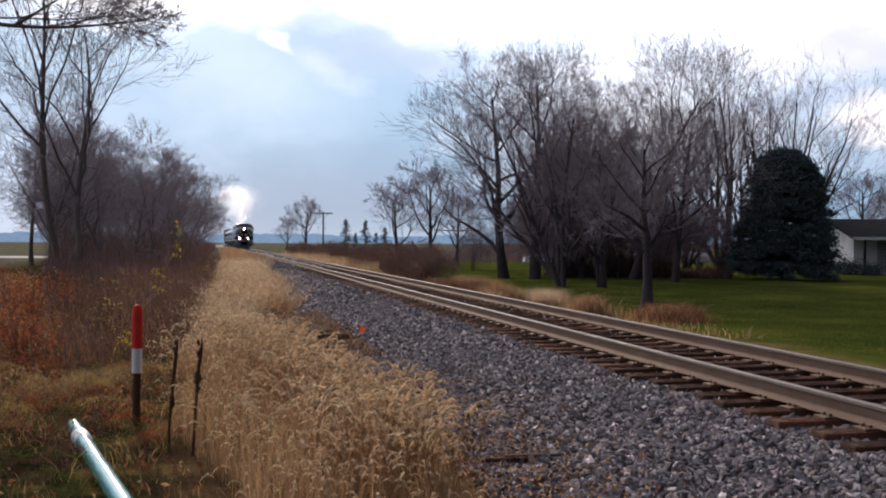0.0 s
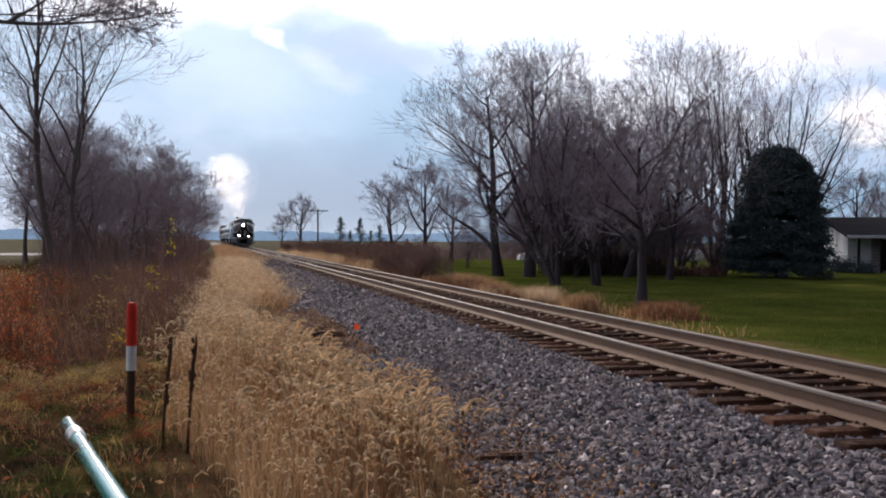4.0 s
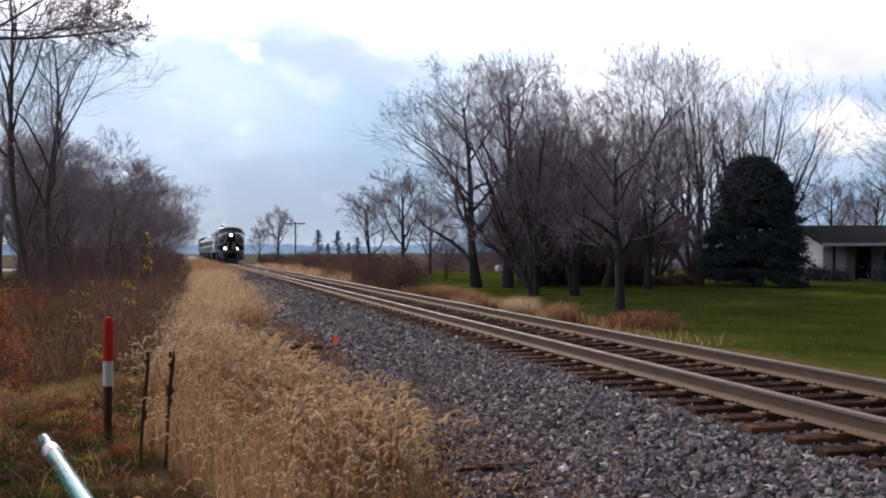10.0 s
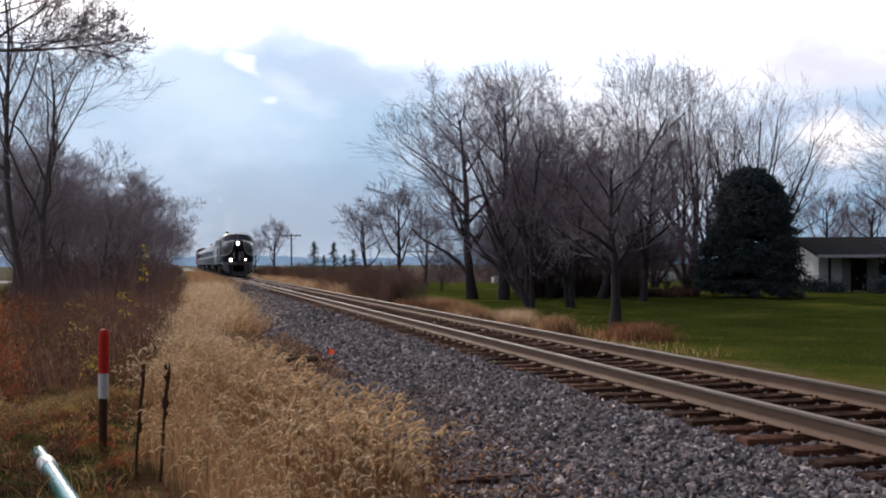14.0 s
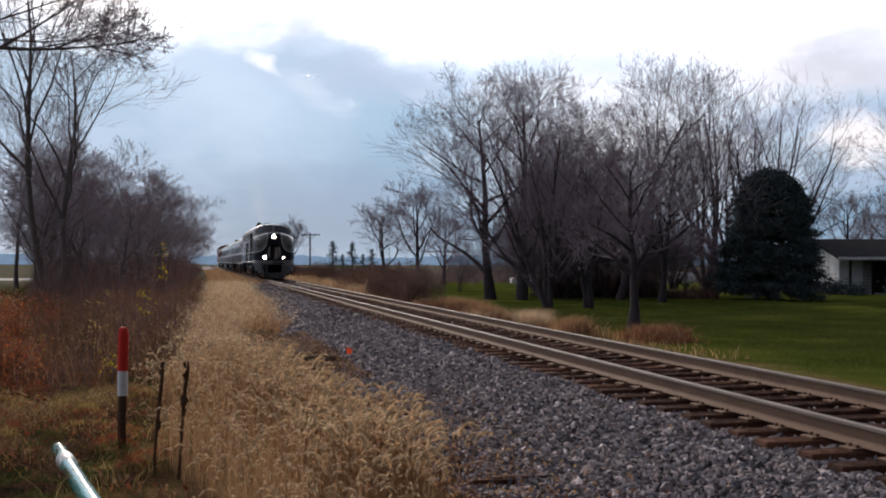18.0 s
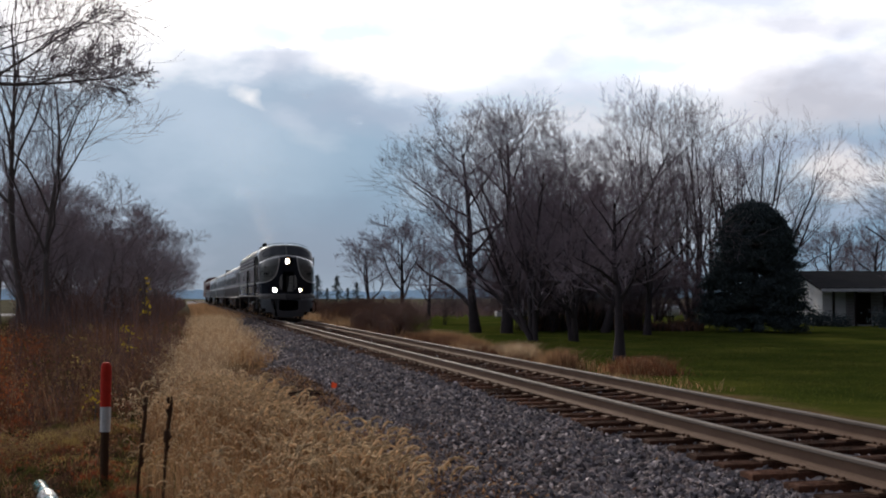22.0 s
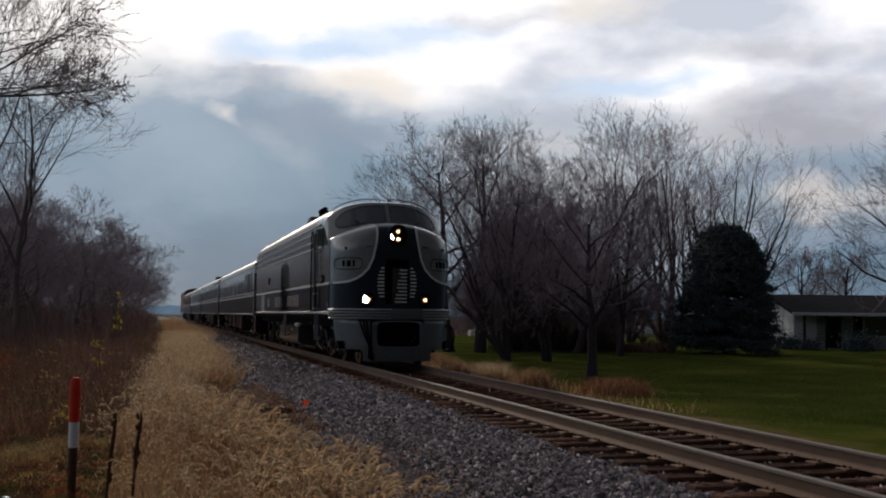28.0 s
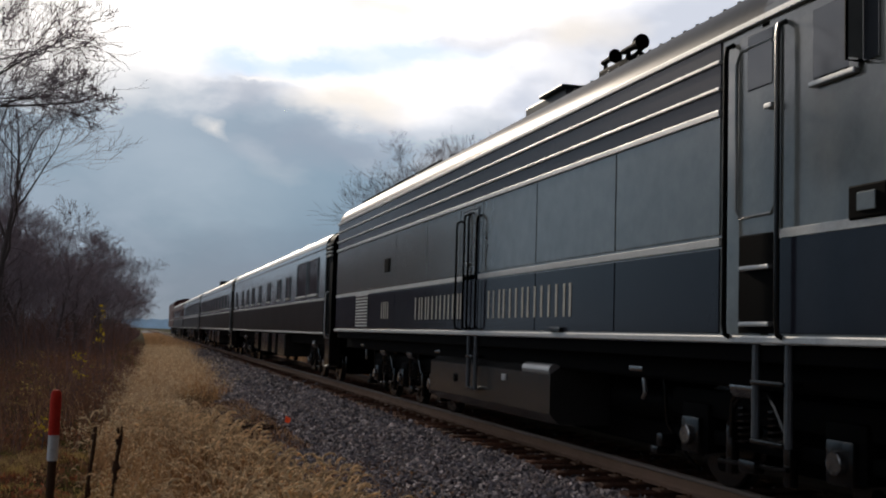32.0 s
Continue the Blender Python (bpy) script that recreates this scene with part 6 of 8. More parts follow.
def make_locomotive():
    loco = tagged(new("locomotive"), "streamlined grey and black diesel locomotive with lit headlights", "locomotive")
    Y = lambda q: 20.95 - q
    # shell with its roof
    b = Build()
    ring = body_ring()
    b.sweep(ring, [3.3, Y(16), Y(10), Y(4), Y(0)], GREY_PAINT)
    b.slot(ROOF_PAINT)
    me = b.mesh("shell", True)
    for p in me.polygons:
        if p.center.z > 3.63:
            p.material_index = 1
    part("shell", me, loco)
    # cab: windscreen brow and roof front
    def cab_point(x, t, out=0.0):
        """From the foot of the windscreen (t = 0) over its head (0.45) to the roof (1)."""
        u = min(abs(x) / HALF, 1.0)
        foot = brow(x) - Vector((0, 0, 0.04))
        arch = 3.62 + 0.68 * max(1 - u ** 2.2, 0) ** (1 / 2.12)
        head = Vector((x, 1.56 + 0.4 * u ** 2.2, max(min(4.2 - 0.45 * u ** 3.2, arch - 0.04), foot.z + 0.1)))
        if t < 0.45:
            p = foot.lerp(head, t / 0.45)
        else:
            e = (t - 0.45) / 0.55
            top = Vector((x, 3.4, arch))
            p = head.lerp(top, e)
            p.z = head.z + (arch - head.z) * math.sin(e * math.pi / 2) ** 0.8
        return p + Vector((0, -0.85 * out, 0.5 * out))
    nc, nr = 41, 37
    us = np.linspace(-1, 1, nc)
    xs = HALF * np.sign(us) * (1 - (1 - np.abs(us)) ** 1.5)
    b = Build()
    b.add([cab_point(x, t) for t in np.linspace(0, 1, nr) for x in xs], grid_faces(nr, nc), GREY_PAINT)
    part("cab_front", b.mesh("cab_front", True), loco)
    for s in (-1, 1):
        b = Build()
        prof2 = [(1.02, 1.31), (1.04, 2.68), (1.09, 2.86), (1.2, 3.02), (1.33, 3.11), (1.95, 3.57), (2.6, 3.6), (3.4, 3.62), (3.4, 1.31)]
        n = len(prof2)
        b.add([(s * HALF, y, z) for y, z in prof2] + [(s * (HALF - 0.04), y, z) for y, z in prof2], [tuple(range(n)), tuple(range(n, 2 * n))] + [(k, (k + 1) % n, n + (k + 1) % n, n + k) for k in range(n)], GREY_PAINT)
        part("cab_side", b.mesh("cab_side"), loco)
    # windscreens
    for s in (-1, 1):
        nx, nz = 14, 6
        b, v = Build(), []
        for r in np.linspace(0, 1, nz):
            for k in range(nx):
                e = k / (nx - 1)
                x = s * (0.06 + 1.26 * e)
                low, high = 0.03 + 0.08 * e ** 2.5, 0.37 - 0.03 * e ** 3
                tt = 0.5 * (low + high) + (r - 0.5) * (high - low) * (1 - 0.55 * e ** 14)
                v.append(cab_point(x, tt, 0.015))
        b.add(v, grid_faces(nz, nx), GLASS)
        part("windscreen", b.mesh("windscreen", True), loco, "dark windscreen")
        edge = [v[k] for k in range(nx)] + [v[r * nx + nx - 1] for r in range(1, nz)] + [v[(nz - 1) * nx + k] for k in range(nx - 2, -1, -1)] + [v[r * nx] for r in range(nz - 2, -1, -1)]
        part("windscreen_frame", Build().tube([p + Vector((0, -0.008, 0)) for p in edge], 0.007, NAVY_PAINT, 6).mesh("windscreen_frame", True), loco)
        wp = [cab_point(s * (0.75 + 0.12 * e), 0.06 + 0.07 * e, 0.035) for e in np.linspace(0, 1, 5)]
        part("wiper", Build().tube(wp, 0.009, BLACK, 5).mesh("wiper"), loco)
    # nose
    nr, nh, nc = 40, 9, 61
    cols = [HALF * math.copysign(1 - (1 - abs(u)) ** 1.7, u) for u in np.linspace(-1, 1, nc)]
    v = [nose_point(x, 1.3 + (nose_top(x) - 1.3) * e) for e in np.linspace(0, 1, nr) for x in cols]
    for e in np.linspace(0.12, 1, nh):
        for x in cols:
            a, c = nose_point(x, nose_top(x)), brow(x)
            p = a.lerp(c, e)
            p.z += 0.05 * math.sin(math.pi * e)
            v.append(p)
    b = Build()
    def solid(f):
        c = sum((Vector(v[i]) for i in f), Vector()) / 4
        return math.hypot(c.x, c.z - 3.23) > 0.24 and math.hypot(abs(c.x) - 0.72, c.z - 1.63) > 0.12 and not (abs(c.x) < 0.3 and 1.53 < c.z < 2.63)
    b.add(v, [f for f in grid_faces(nr + nh, nc) if solid(f)], GREY_PAINT)
    b.slot(NAVY_PAINT)
    me = b.mesh("nose", True)
    for p in me.polygons:
        if p.center.z < 2.04 or abs(p.center.x) < stripe_x(p.center.z):
            p.material_index = 1
    part("nose", me, loco, "rounded nose with a dark centre")
    for s in (-1, 1):
        pts = []
        for k in range(60):
            e = k / 59
            z = 2.04 + 1.38 * e ** 2.2
            x = min(1.48, stripe_x(z))
            pts.append((s * x, z))
        b = Build()
        v = []
        for i, (x, z) in enumerate(pts):
            x2, z2 = pts[min(i + 1, 59)]
            x1, z1 = pts[max(i - 1, 0)]
            d = Vector((x2 - x1, z2 - z1)).normalized()
            n = Vector((-d.y, d.x)) * 0.026
            v += [nose_point(x - n.x, z - n.y, 0.008), nose_point(x + n.x, z + n.y, 0.008)]
        b.add(v, [(2 * k, 2 * k + 1, 2 * k + 3, 2 * k + 2) for k in range(59)], CREAM)
        part("nose_stripe", b.mesh("nose_stripe", True), loco, "pale curved stripe")
        # number board: pale oval frame with plain dark bars
        cx, cz, hw, hh = s * 1.17, 2.52, 0.3, 0.145
        board = []
        for k in range(28):
            a = 2 * math.pi * k / 28
            board.append((cx + hw * math.copysign(abs(math.cos(a)) ** 0.5, math.cos(a)), cz + hh * math.copysign(abs(math.sin(a)) ** 0.6, math.sin(a))))
        b = Build().add([nose_point(x, z, 0.012) for x, z in board], [tuple(range(28))], GREY_PAINT)
        nb = part("number_board", b.mesh("number_board"), loco)
        part("rim", Build().tube([nose_point(x, z, 0.014) for x, z in board + board[:1]], 0.008, BLACK, 6).mesh("rim", True), nb)
        for dx, w in ((-0.115, 0.04), (-0.005, 0.075), (0.105, 0.04)):
            part("bar", patch(cx + dx - w / 2, cx + dx + w / 2, cz - 0.075, cz + 0.075, 0.02, BLACK, 3, 3).mesh("bar"), nb)
        # lamps low on the nose
        p = nose_point(s * 0.72, 1.63, 0.0)
        ax = Vector((-s * 0.05, 1, 0))
        hb = Build().tube([p + ax * d for d in (1.02, 0.02, -0.05, -0.07)], [0.16, 0.17, 0.165, 0.145], BLACK, 28, cap=False)
        hb.tube([p + ax * d for d in (-0.0701, -0.05, 0.02, 1.02)], [0.145, 0.138, 0.135, 0.13], LAMP_TUBE, 28, cap=False)
        lamp = part("headlight", hb.mesh("headlight", True), loco)
        part("bowl", Build().disc(p + ax * 1.0, ax, 0.129, 0.02, LAMP_BOWL, 24).mesh("bowl", True), lamp, "shining bowl of the lamp")
        part("reflector", Build().disc(p + ax * -0.02, ax, 0.062, 0.02, LAMP_SOFT, 24).mesh("reflector", True), lamp, "amber reflector")
        part("lens", Build().disc(p + ax * -0.034, ax, 0.028, 0.02, LAMP, 20).mesh("lens", True), lamp, "lit lamp")
        # louvres beside the nose door, shortening up and down like half an oval
        for k in range(9):
            z = 1.69 + k * 0.088
            e = (k - 3.6) / 5.0
            part("louvre", patch(s * 0.305, s * (0.315 + 0.18 * math.sqrt(max(0.04, 1 - e * e))), z, z + 0.036, 0.012, CREAM, 3, 2).mesh("louvre"), loco)
        part("grab_lug", Build().tube([nose_point(s * 1.24, 2.905, -0.01), nose_point(s * 1.24, 2.905, 0.03)], [0.04, 0.03], BLACK, 8).mesh("grab_lug", True), loco)
        # grab irons on the nose
        part("grab_iron", Build().tube([nose_point(s * 0.66, 2.95, 0.0), nose_point(s * 0.66, 2.95, 0.05), nose_point(s * 0.76, 2.94, 0.05), nose_point(s * 0.76, 2.94, 0)], 0.012, BLACK, 6).mesh("grab_iron"), loco)
    # door set back in the nose, with slats
    deep = 0.13
    nd = part("nose_door", Build().box(-0.3, 0.3, deep, deep + 0.03, 1.46, 2.7, BLACK).mesh("nose_door"), loco, "black door set back in the nose")
    for x0, x1, z0, z1 in ((-0.33, -0.29, 1.46, 2.7), (0.29, 0.33, 1.46, 2.7), (-0.29, 0.29, 2.65, 2.7), (-0.29, 0.29, 1.46, 1.51)):
        part("reveal", Build().box(x0, x1, -0.004, deep, z0, z1, NAVY_PAINT, 0.008).mesh("reveal"), nd)
    part("leaf", Build().box(-0.1, 0.28, deep - 0.02, deep - 0.001, 1.52, 2.42, TANK, 0.008).mesh("leaf"), nd, "dull grey door leaf")
    for k in range(10):
        z = 1.56 + k * 0.088
        x0 = -0.03 + 0.012 * k + (0.05 if k in (3, 7) else 0.0)
        part("slat", Build().box(x0, 0.275, deep - 0.045, deep - 0.018, z, z + 0.036, CREAM, 0.008).mesh("slat"), nd)
    hb = Build()
    hb.tube([(0, 0.7, 3.23), (0, 0.02, 3.23), (0, -0.06, 3.23), (0, -0.075, 3.23)], [0.27, 0.28, 0.27, 0.24], NAVY_PAINT, 32, cap=False)
    hb.tube([(0, -0.0751, 3.23), (0, -0.04, 3.23), (0, 0.03, 3.23), (0, 1.3, 3.23)], [0.24, 0.22, 0.165, 0.155], LAMP_TUBE, 32, cap=False)
    hl = part("headlight_housing", hb.mesh("headlight_housing", True), loco, "round dark headlight housing")
    part("bowl", Build().disc((0, 1.27, 3.23), (0, 1, 0), 0.154, 0.03, LAMP_BOWL, 28).mesh("bowl", True), hl, "shining bowl of the lamp")
    part("strut", Build().box(-0.01, 0.01, -0.035, -0.025, 3.0, 3.46, BLACK).mesh("strut"), hl)
    for z, r in ((3.325, 0.024), (3.13, 0.032)):
        part("reflector", Build().disc((0, -0.04, z), (0, 1, 0), 0.052, 0.03, LAMP_SOFT, 24).mesh("reflector", True), hl, "amber reflector")
        part("lens", Build().disc((0, -0.056, z), (0, 1, 0), r, 0.02, LAMP, 20).mesh("lens", True), hl, "lit lamp")
    # bright bands round the foot of the nose, then the pilot, which bulges forward
    def pilot_point(x, z, out=0.0):
        lower = min(1.0, max(0.0, (1.16 - z) / 0.1))
        return nose_point(x, z, out) - Vector((0, (0.1 + 0.18 * lower) * (1 - min(1.0, (abs(x) / 1.5)) ** 2), 0)) + Vector((0, 0.12 * max(0, 0.45 - z), 0))
    for z in (1.165, 1.235, 1.305, 1.375):
        xs = [1.532 * math.sin(math.pi / 2 * k / 24) for k in range(-24, 25)]
        part("bright_band", Build().tube([pilot_point(x, max(z, 1.17), 0.022) + Vector((0, 0, z - max(z, 1.17))) for x in xs], 0.024, BAND, 6).mesh("bright_band", True), loco)
        part("band_backing", Build().tube([pilot_point(x, 1.2, -0.01) + Vector((0, 0, z - 1.2)) for x in xs], 0.034, PILOT_GREY, 6).mesh("band_backing", True), loco)
    b = Build()
    px = np.linspace(-0.16, 0.62, 12)
    b.add([pilot_point(x, 1.2, 0.06) + Vector((0, 0.02 * (z < 1.2), z - 1.2)) for z in (1.12, 1.2, 1.36, 1.4) for x in px], grid_faces(4, 12), PILOT_GREY)
    part("step_plate", b.mesh("step_plate", True), loco, "dented grey plate over the bright bands")
    def pilot_half(z):
        """How far the sheet reaches to either side: cut back in a curve at the side, notched below to clear the wheels."""
        if z < 0.4:
            return 0.86 if z < 0.3 else 0.96 - math.sqrt(max(0.0, 0.01 - (z - 0.3) ** 2))
        cut = 0.74 - 0.34 * (1 - z / 1.15) ** 1.2
        return HALF * (1 - (1 - cut / 1.1) ** 2.2) ** (1 / 3)
    zs = [0.12, 0.18, 0.24, 0.3, 0.33, 0.36, 0.38, 0.39, 0.399] + list(np.linspace(0.401, 1.15, 34))
    cols = [math.sin(math.pi / 2 * k / 50) for k in range(-50, 51)]
    v = [pilot_point(pilot_half(z) * c, z, -0.02) for z in zs for c in cols]
    faces = []
    for r in range(len(zs) - 1):
        for c in range(100):
            z = (zs[r] + zs[r + 1]) / 2
            x = abs(cols[c] + cols[c + 1]) / 2 * pilot_half(z)
            # coupler opening with rounded corners, and a foothold at each side
            if abs(x / 0.55) ** 8 + abs((z - 0.78) / 0.31) ** 8 < 1 or (1.24 < x < 1.4 and 0.4 < z < 0.6):
                continue
            faces.append((r * 101 + c, r * 101 + c + 1, r * 101 + 102 + c, r * 101 + 101 + c))
    part("pilot", Build().add(v, faces, PILOT_GREY).mesh("pilot", True), loco, "grey pilot sheet with a coupler opening")
    rim = [pilot_point(0.55 * math.copysign(abs(math.cos(a)) ** 0.3, math.cos(a)), 0.78 + 0.31 * math.copysign(abs(math.sin(a)) ** 0.3, math.sin(a)), -0.012) for a in np.linspace(0, 2 * math.pi, 41)]
    part("opening_rim", Build().tube(rim, 0.014, PILOT_GREY, 6).mesh("opening_rim", True), loco)
    pocket = part("coupler_pocket", Build().box(-0.62, 0.62, 0.3, 0.45, 0.42, 1.14, BLACK, 0.02).mesh("coupler_pocket"), loco)
    for bx in ((-0.66, -0.6, -0.16, 0.3, 0.42, 1.14), (0.6, 0.66, -0.16, 0.3, 0.42, 1.14), (-0.6, 0.6, -0.16, 0.3, 1.1, 1.14), (-0.6, 0.6, -0.16, 0.3, 0.42, 0.46)):
        part("pocket_plate", Build().box(*bx, BLACK, 0.01).mesh("pocket_plate"), pocket)
    b = Build().box(-0.1, 0.1, -0.12, 0.4, 0.66, 0.86, BLACK, 0.03).box(-0.16, 0.14, -0.22, 0.0, 0.6, 0.9, BLACK, 0.05)
    part("coupler", b.mesh("coupler", True), loco)
    part("uncoupling_rod", Build().tube([(0.24, -0.16, 0.5), (0.3, -0.2, 0.58), (0.42, -0.2, 0.7), (0.5, -0.16, 0.74)], 0.018, GREASY, 6).mesh("uncoupling_rod", True), loco)
    for s in (-1, 1):
        b = Build().box(*sorted((s * 1.23, s * 1.41)), plan(1.3) + 0.12, plan(1.3) + 0.16, 0.38, 0.62, BLACK)
        b.box(*sorted((s * 1.22, s * 1.42)), plan(1.3) - 0.1, plan(1.3) + 0.12, 0.375, 0.4, PILOT_GREY, 0.008)
        part("foot_hole", b.mesh("foot_hole"), loco, "dark foothold cut in the pilot")
    for x in (-0.93, -0.85, -0.78, -0.68):
        pts = [pilot_point(x, 1.13, 0.0), pilot_point(x + 0.005, 1.08, 0.05), pilot_point(x * 0.62 - 0.26, 0.78, 0.07), pilot_point(-0.7 + 0.12 * (x + 0.81), 0.5, 0.07), pilot_point(-0.68 + 0.3 * (x + 0.81), 0.22, 0.05)]
        part("air_hose", Build().tube(pts, [0.018, 0.02, 0.021, 0.024, 0.03], BLACK, 7).mesh("air_hose", True), loco)
    part("hose_bracket", Build().tube([pilot_point(-0.97, 1.13, 0.03), pilot_point(-0.8, 1.13, 0.03), pilot_point(-0.64, 1.13, 0.03)], 0.022, GREASY, 6).mesh("hose_bracket", True), loco)
    part("hose_coupling", Build().tube([pilot_point(-0.69, 0.34, 0.05), pilot_point(-0.67, 0.22, 0.05), pilot_point(-0.62, 0.16, 0.05)], [0.05, 0.075, 0.04], BLACK, 8).mesh("hose_coupling", True), loco)
    loop = [Vector((1.42 + 0.17 * math.cos(a), 0.45, 0.68 + 0.33 * math.sin(a))) for a in np.linspace(1.9, -3.6, 22)]
    part("hose_loop", Build().tube(loop, 0.026, BLACK, 8).mesh("hose_loop", True), loco, "round black hose loop")
    part("hose_mount", Build().box(1.3, 1.46, 0.42, 0.6, 0.93, 1.03, CAR_RED, 0.03).mesh("hose_mount"), loco, "dull red hose mount")
    # sides
    seams = [0.0, 2.28, 3.57, 5.81, 7.96, 9.8, 10.85, 12.86, 15.02, 16.98]
    for s in (-1, 1):
        x0, x1 = sorted((s * HALF, s * (HALF + 0.012)))
        for a, c in zip(seams, seams[1:]):
            b = Build().box(x0, x1, Y(c) + 0.012, Y(a) - 0.012, 2.1, 3.03, GREY_PAINT, 0.006)
            part("side_panel", b.mesh("side_panel"), loco)
            b = Build().box(x0, x1, Y(c) + 0.012, Y(a) - 0.012, 1.34, 1.995, NAVY_PAINT, 0.006)
            part("lower_panel", b.mesh("lower_panel"), loco)
        b = Build().box(x0, x1, 1.04, Y(17.75), 1.34, 2.03, NAVY_PAINT, 0.006)
        part("lower_panel", b.mesh("lower_panel"), loco)
        xo = sorted((s * HALF, s * (HALF + 0.02)))
        for ya, yb in ((Y(16.98), Y(0.0)), (1.0, Y(17.75))):
            part("belt_stripe", Build().box(*xo, ya, yb, 2.01, 2.075, CREAM, 0.004).mesh("belt_stripe"), loco)
        part("grille_band", Build().box(x0, x1, Y(16.97), Y(0.03), 3.06, 3.625, GRILLE, 0.004).mesh("grille_band"), loco)
        for z, w in ((3.03, 0.055), (3.235, 0.03), (3.45, 0.03)):
            part("bright_strip", Build().box(*sorted((s * HALF, s * (HALF + 0.035))), Y(16.98), Y(0.0), z, z + w, CHROME, 0.008).mesh("bright_strip"), loco)
        part("gutter", Build().box(*sorted((s * (HALF - 0.02), s * (HALF + 0.03))), Y(18.3), Y(0.0), 3.63, 3.68, CHROME, 0.01).mesh("gutter"), loco)
        part("bright_sill", Build().box(*sorted((s * (HALF - 0.1), s * (HALF + 0.04))), 0.78, Y(0.0), 1.265, 1.325, CHROME, 0.012).mesh("bright_sill"), loco)
        part("under_sill", Build().box(*sorted((s * (HALF - 0.14), s * (HALF - 0.04))), 1.4, Y(0.0), 1.13, 1.255, BLACK, 0.01).mesh("under_sill"), loco)
        # pale louvre block
        for k in range(11):
            z = 1.38 + k * 0.06
            part("louvre", Build().box(*sorted((s * HALF, s * (HALF + 0.025))), Y(3.5), Y(2.35), z, z + 0.03, CREAM, 0.006).mesh("louvre"), loco)
        # lettering as plain blocks
        xs_ = s * (HALF + 0.012)
        def strokes(q, widths, gap, thick=0.055):
            """One or two upright bars for each character, by its width."""
            made = []
            for w in widths:
                made.append((Y(q + thick), Y(q)))
                if w > 0.1:
                    made.append((Y(q + w), Y(q + w - thick)))
                q += w + gap
            return made
        bars_plain(loco, "side_marking", "pale plain bars", strokes(4.77, [0.06, 0.2, 0.06], 0.12), xs_, 1.52, 1.82, LETTER)
        bars_plain(loco, "side_marking", "faded gilt plain bars", strokes(7.31, [0.07, 0.22, 0.22, 0.07, 0.27, 0.27, 0.07, 0.2], 0.176), xs_, 1.49, 1.84, LETTER)
        bars_plain(loco, "side_marking", "faded gilt plain bars", strokes(11.14, [0.26, 0.23, 0.28, 0.24, 0.27, 0.28, 0.22], 0.172), xs_, 1.49, 1.84, LETTER)
        # engine room door and its rails
        b = Build().box(*sorted((s * HALF, s * (HALF + 0.02))), Y(10.7), Y(9.95), 1.36, 2.98, NAVY_PAINT, 0.01)
        b.i = [0] * len(b.f)
        me = b.mesh("engine_room_door")
        ed = part("engine_room_door", me, loco)
        part("upper_leaf", Build().box(*sorted((s * (HALF + 0.015), s * (HALF + 0.026))), Y(10.66), Y(10.0), 2.08, 2.94, GREY_PAINT, 0.01).mesh("upper_leaf"), ed)
        for q in (9.85, 10.22, 10.42, 10.8):
            handrail(loco, s * (HALF + 0.01), Y(q), 1.34, 2.85 if q in (9.85, 10.8) else 2.92)
        part("door_latch", Build().box(*sorted((s * (HALF + 0.02), s * (HALF + 0.07))), Y(10.36), Y(10.2), 2.2, 2.24, CHROME, 0.01).mesh("door_latch"), loco)
        part("small_vent", Build().box(*sorted((s * HALF, s * (HALF + 0.035))), Y(5.35), Y(5.0), 2.35, 2.6, BLACK, 0.012).mesh("small_vent"), loco)
        part("small_vent", Build().box(*sorted((s * HALF, s * (HALF + 0.06))), Y(13.75), Y(13.45), 1.325, 1.38, GREASY, 0.012).mesh("small_vent"), loco)
        # ladders
        for q, zb, w in ((10.4, 0.55, 0.16), (17.67, 0.55, 0.21)):
            b = Build()
            for d in (-w, w):
                b.tube([(s * (HALF - 0.02), Y(q) + d, 1.27), (s * (HALF - 0.02), Y(q) + d, zb)], 0.03, PILOT_GREY, 8)
            for z in (zb, zb + 0.42):
                b.box(*sorted((s * (HALF - 0.14), s * (HALF + 0.03))), Y(q) - w, Y(q) + w, z, z + 0.035, GREASY, 0.008)
            part("ladder", b.mesh("ladder", True), loco)
        # cab door
        d = part("cab_door", Build().box(*sorted((s * HALF, s * (HALF + 0.015))), Y(17.82), Y(17.26), 2.06, 3.58, GREY_PAINT, 0.02).mesh("cab_door"), loco)
        part("window", Build().box(*sorted((s * HALF, s * (HALF + 0.022))), Y(17.72), Y(17.38), 3.14, 3.56, GLASS, 0.05).mesh("window"), d)
        fr = [(Y(17.76) + 0.54 * e, 2.2 + 1.27 * z) for e, z in ((0.1, 0), (0, 0.05), (0, 0.93), (0.12, 1), (0.88, 1), (1, 0.93), (1, 0.05), (0.9, 0), (0.1, 0))]
        part("frame", Build().tube([(s * (HALF + 0.016), y, z) for y, z in fr], 0.014, GREY_PAINT, 6).mesh("frame", True), d)
        part("lower_leaf", Build().box(*sorted((s * HALF, s * (HALF + 0.012))), Y(17.82), Y(17.26), 1.34, 2.06, BLACK, 0.01).mesh("lower_leaf"), d)
        part("handle", Build().box(*sorted((s * HALF, s * (HALF + 0.07))), Y(17.78), Y(17.68), 2.95, 2.99, CHROME, 0.01).mesh("handle"), d)
        for z in (1.39, 1.8):
            part("step", Build().box(*sorted((s * HALF, s * (HALF + 0.05))), Y(17.72), Y(17.32), z, z + 0.035, CHROME, 0.01).mesh("step"), d)
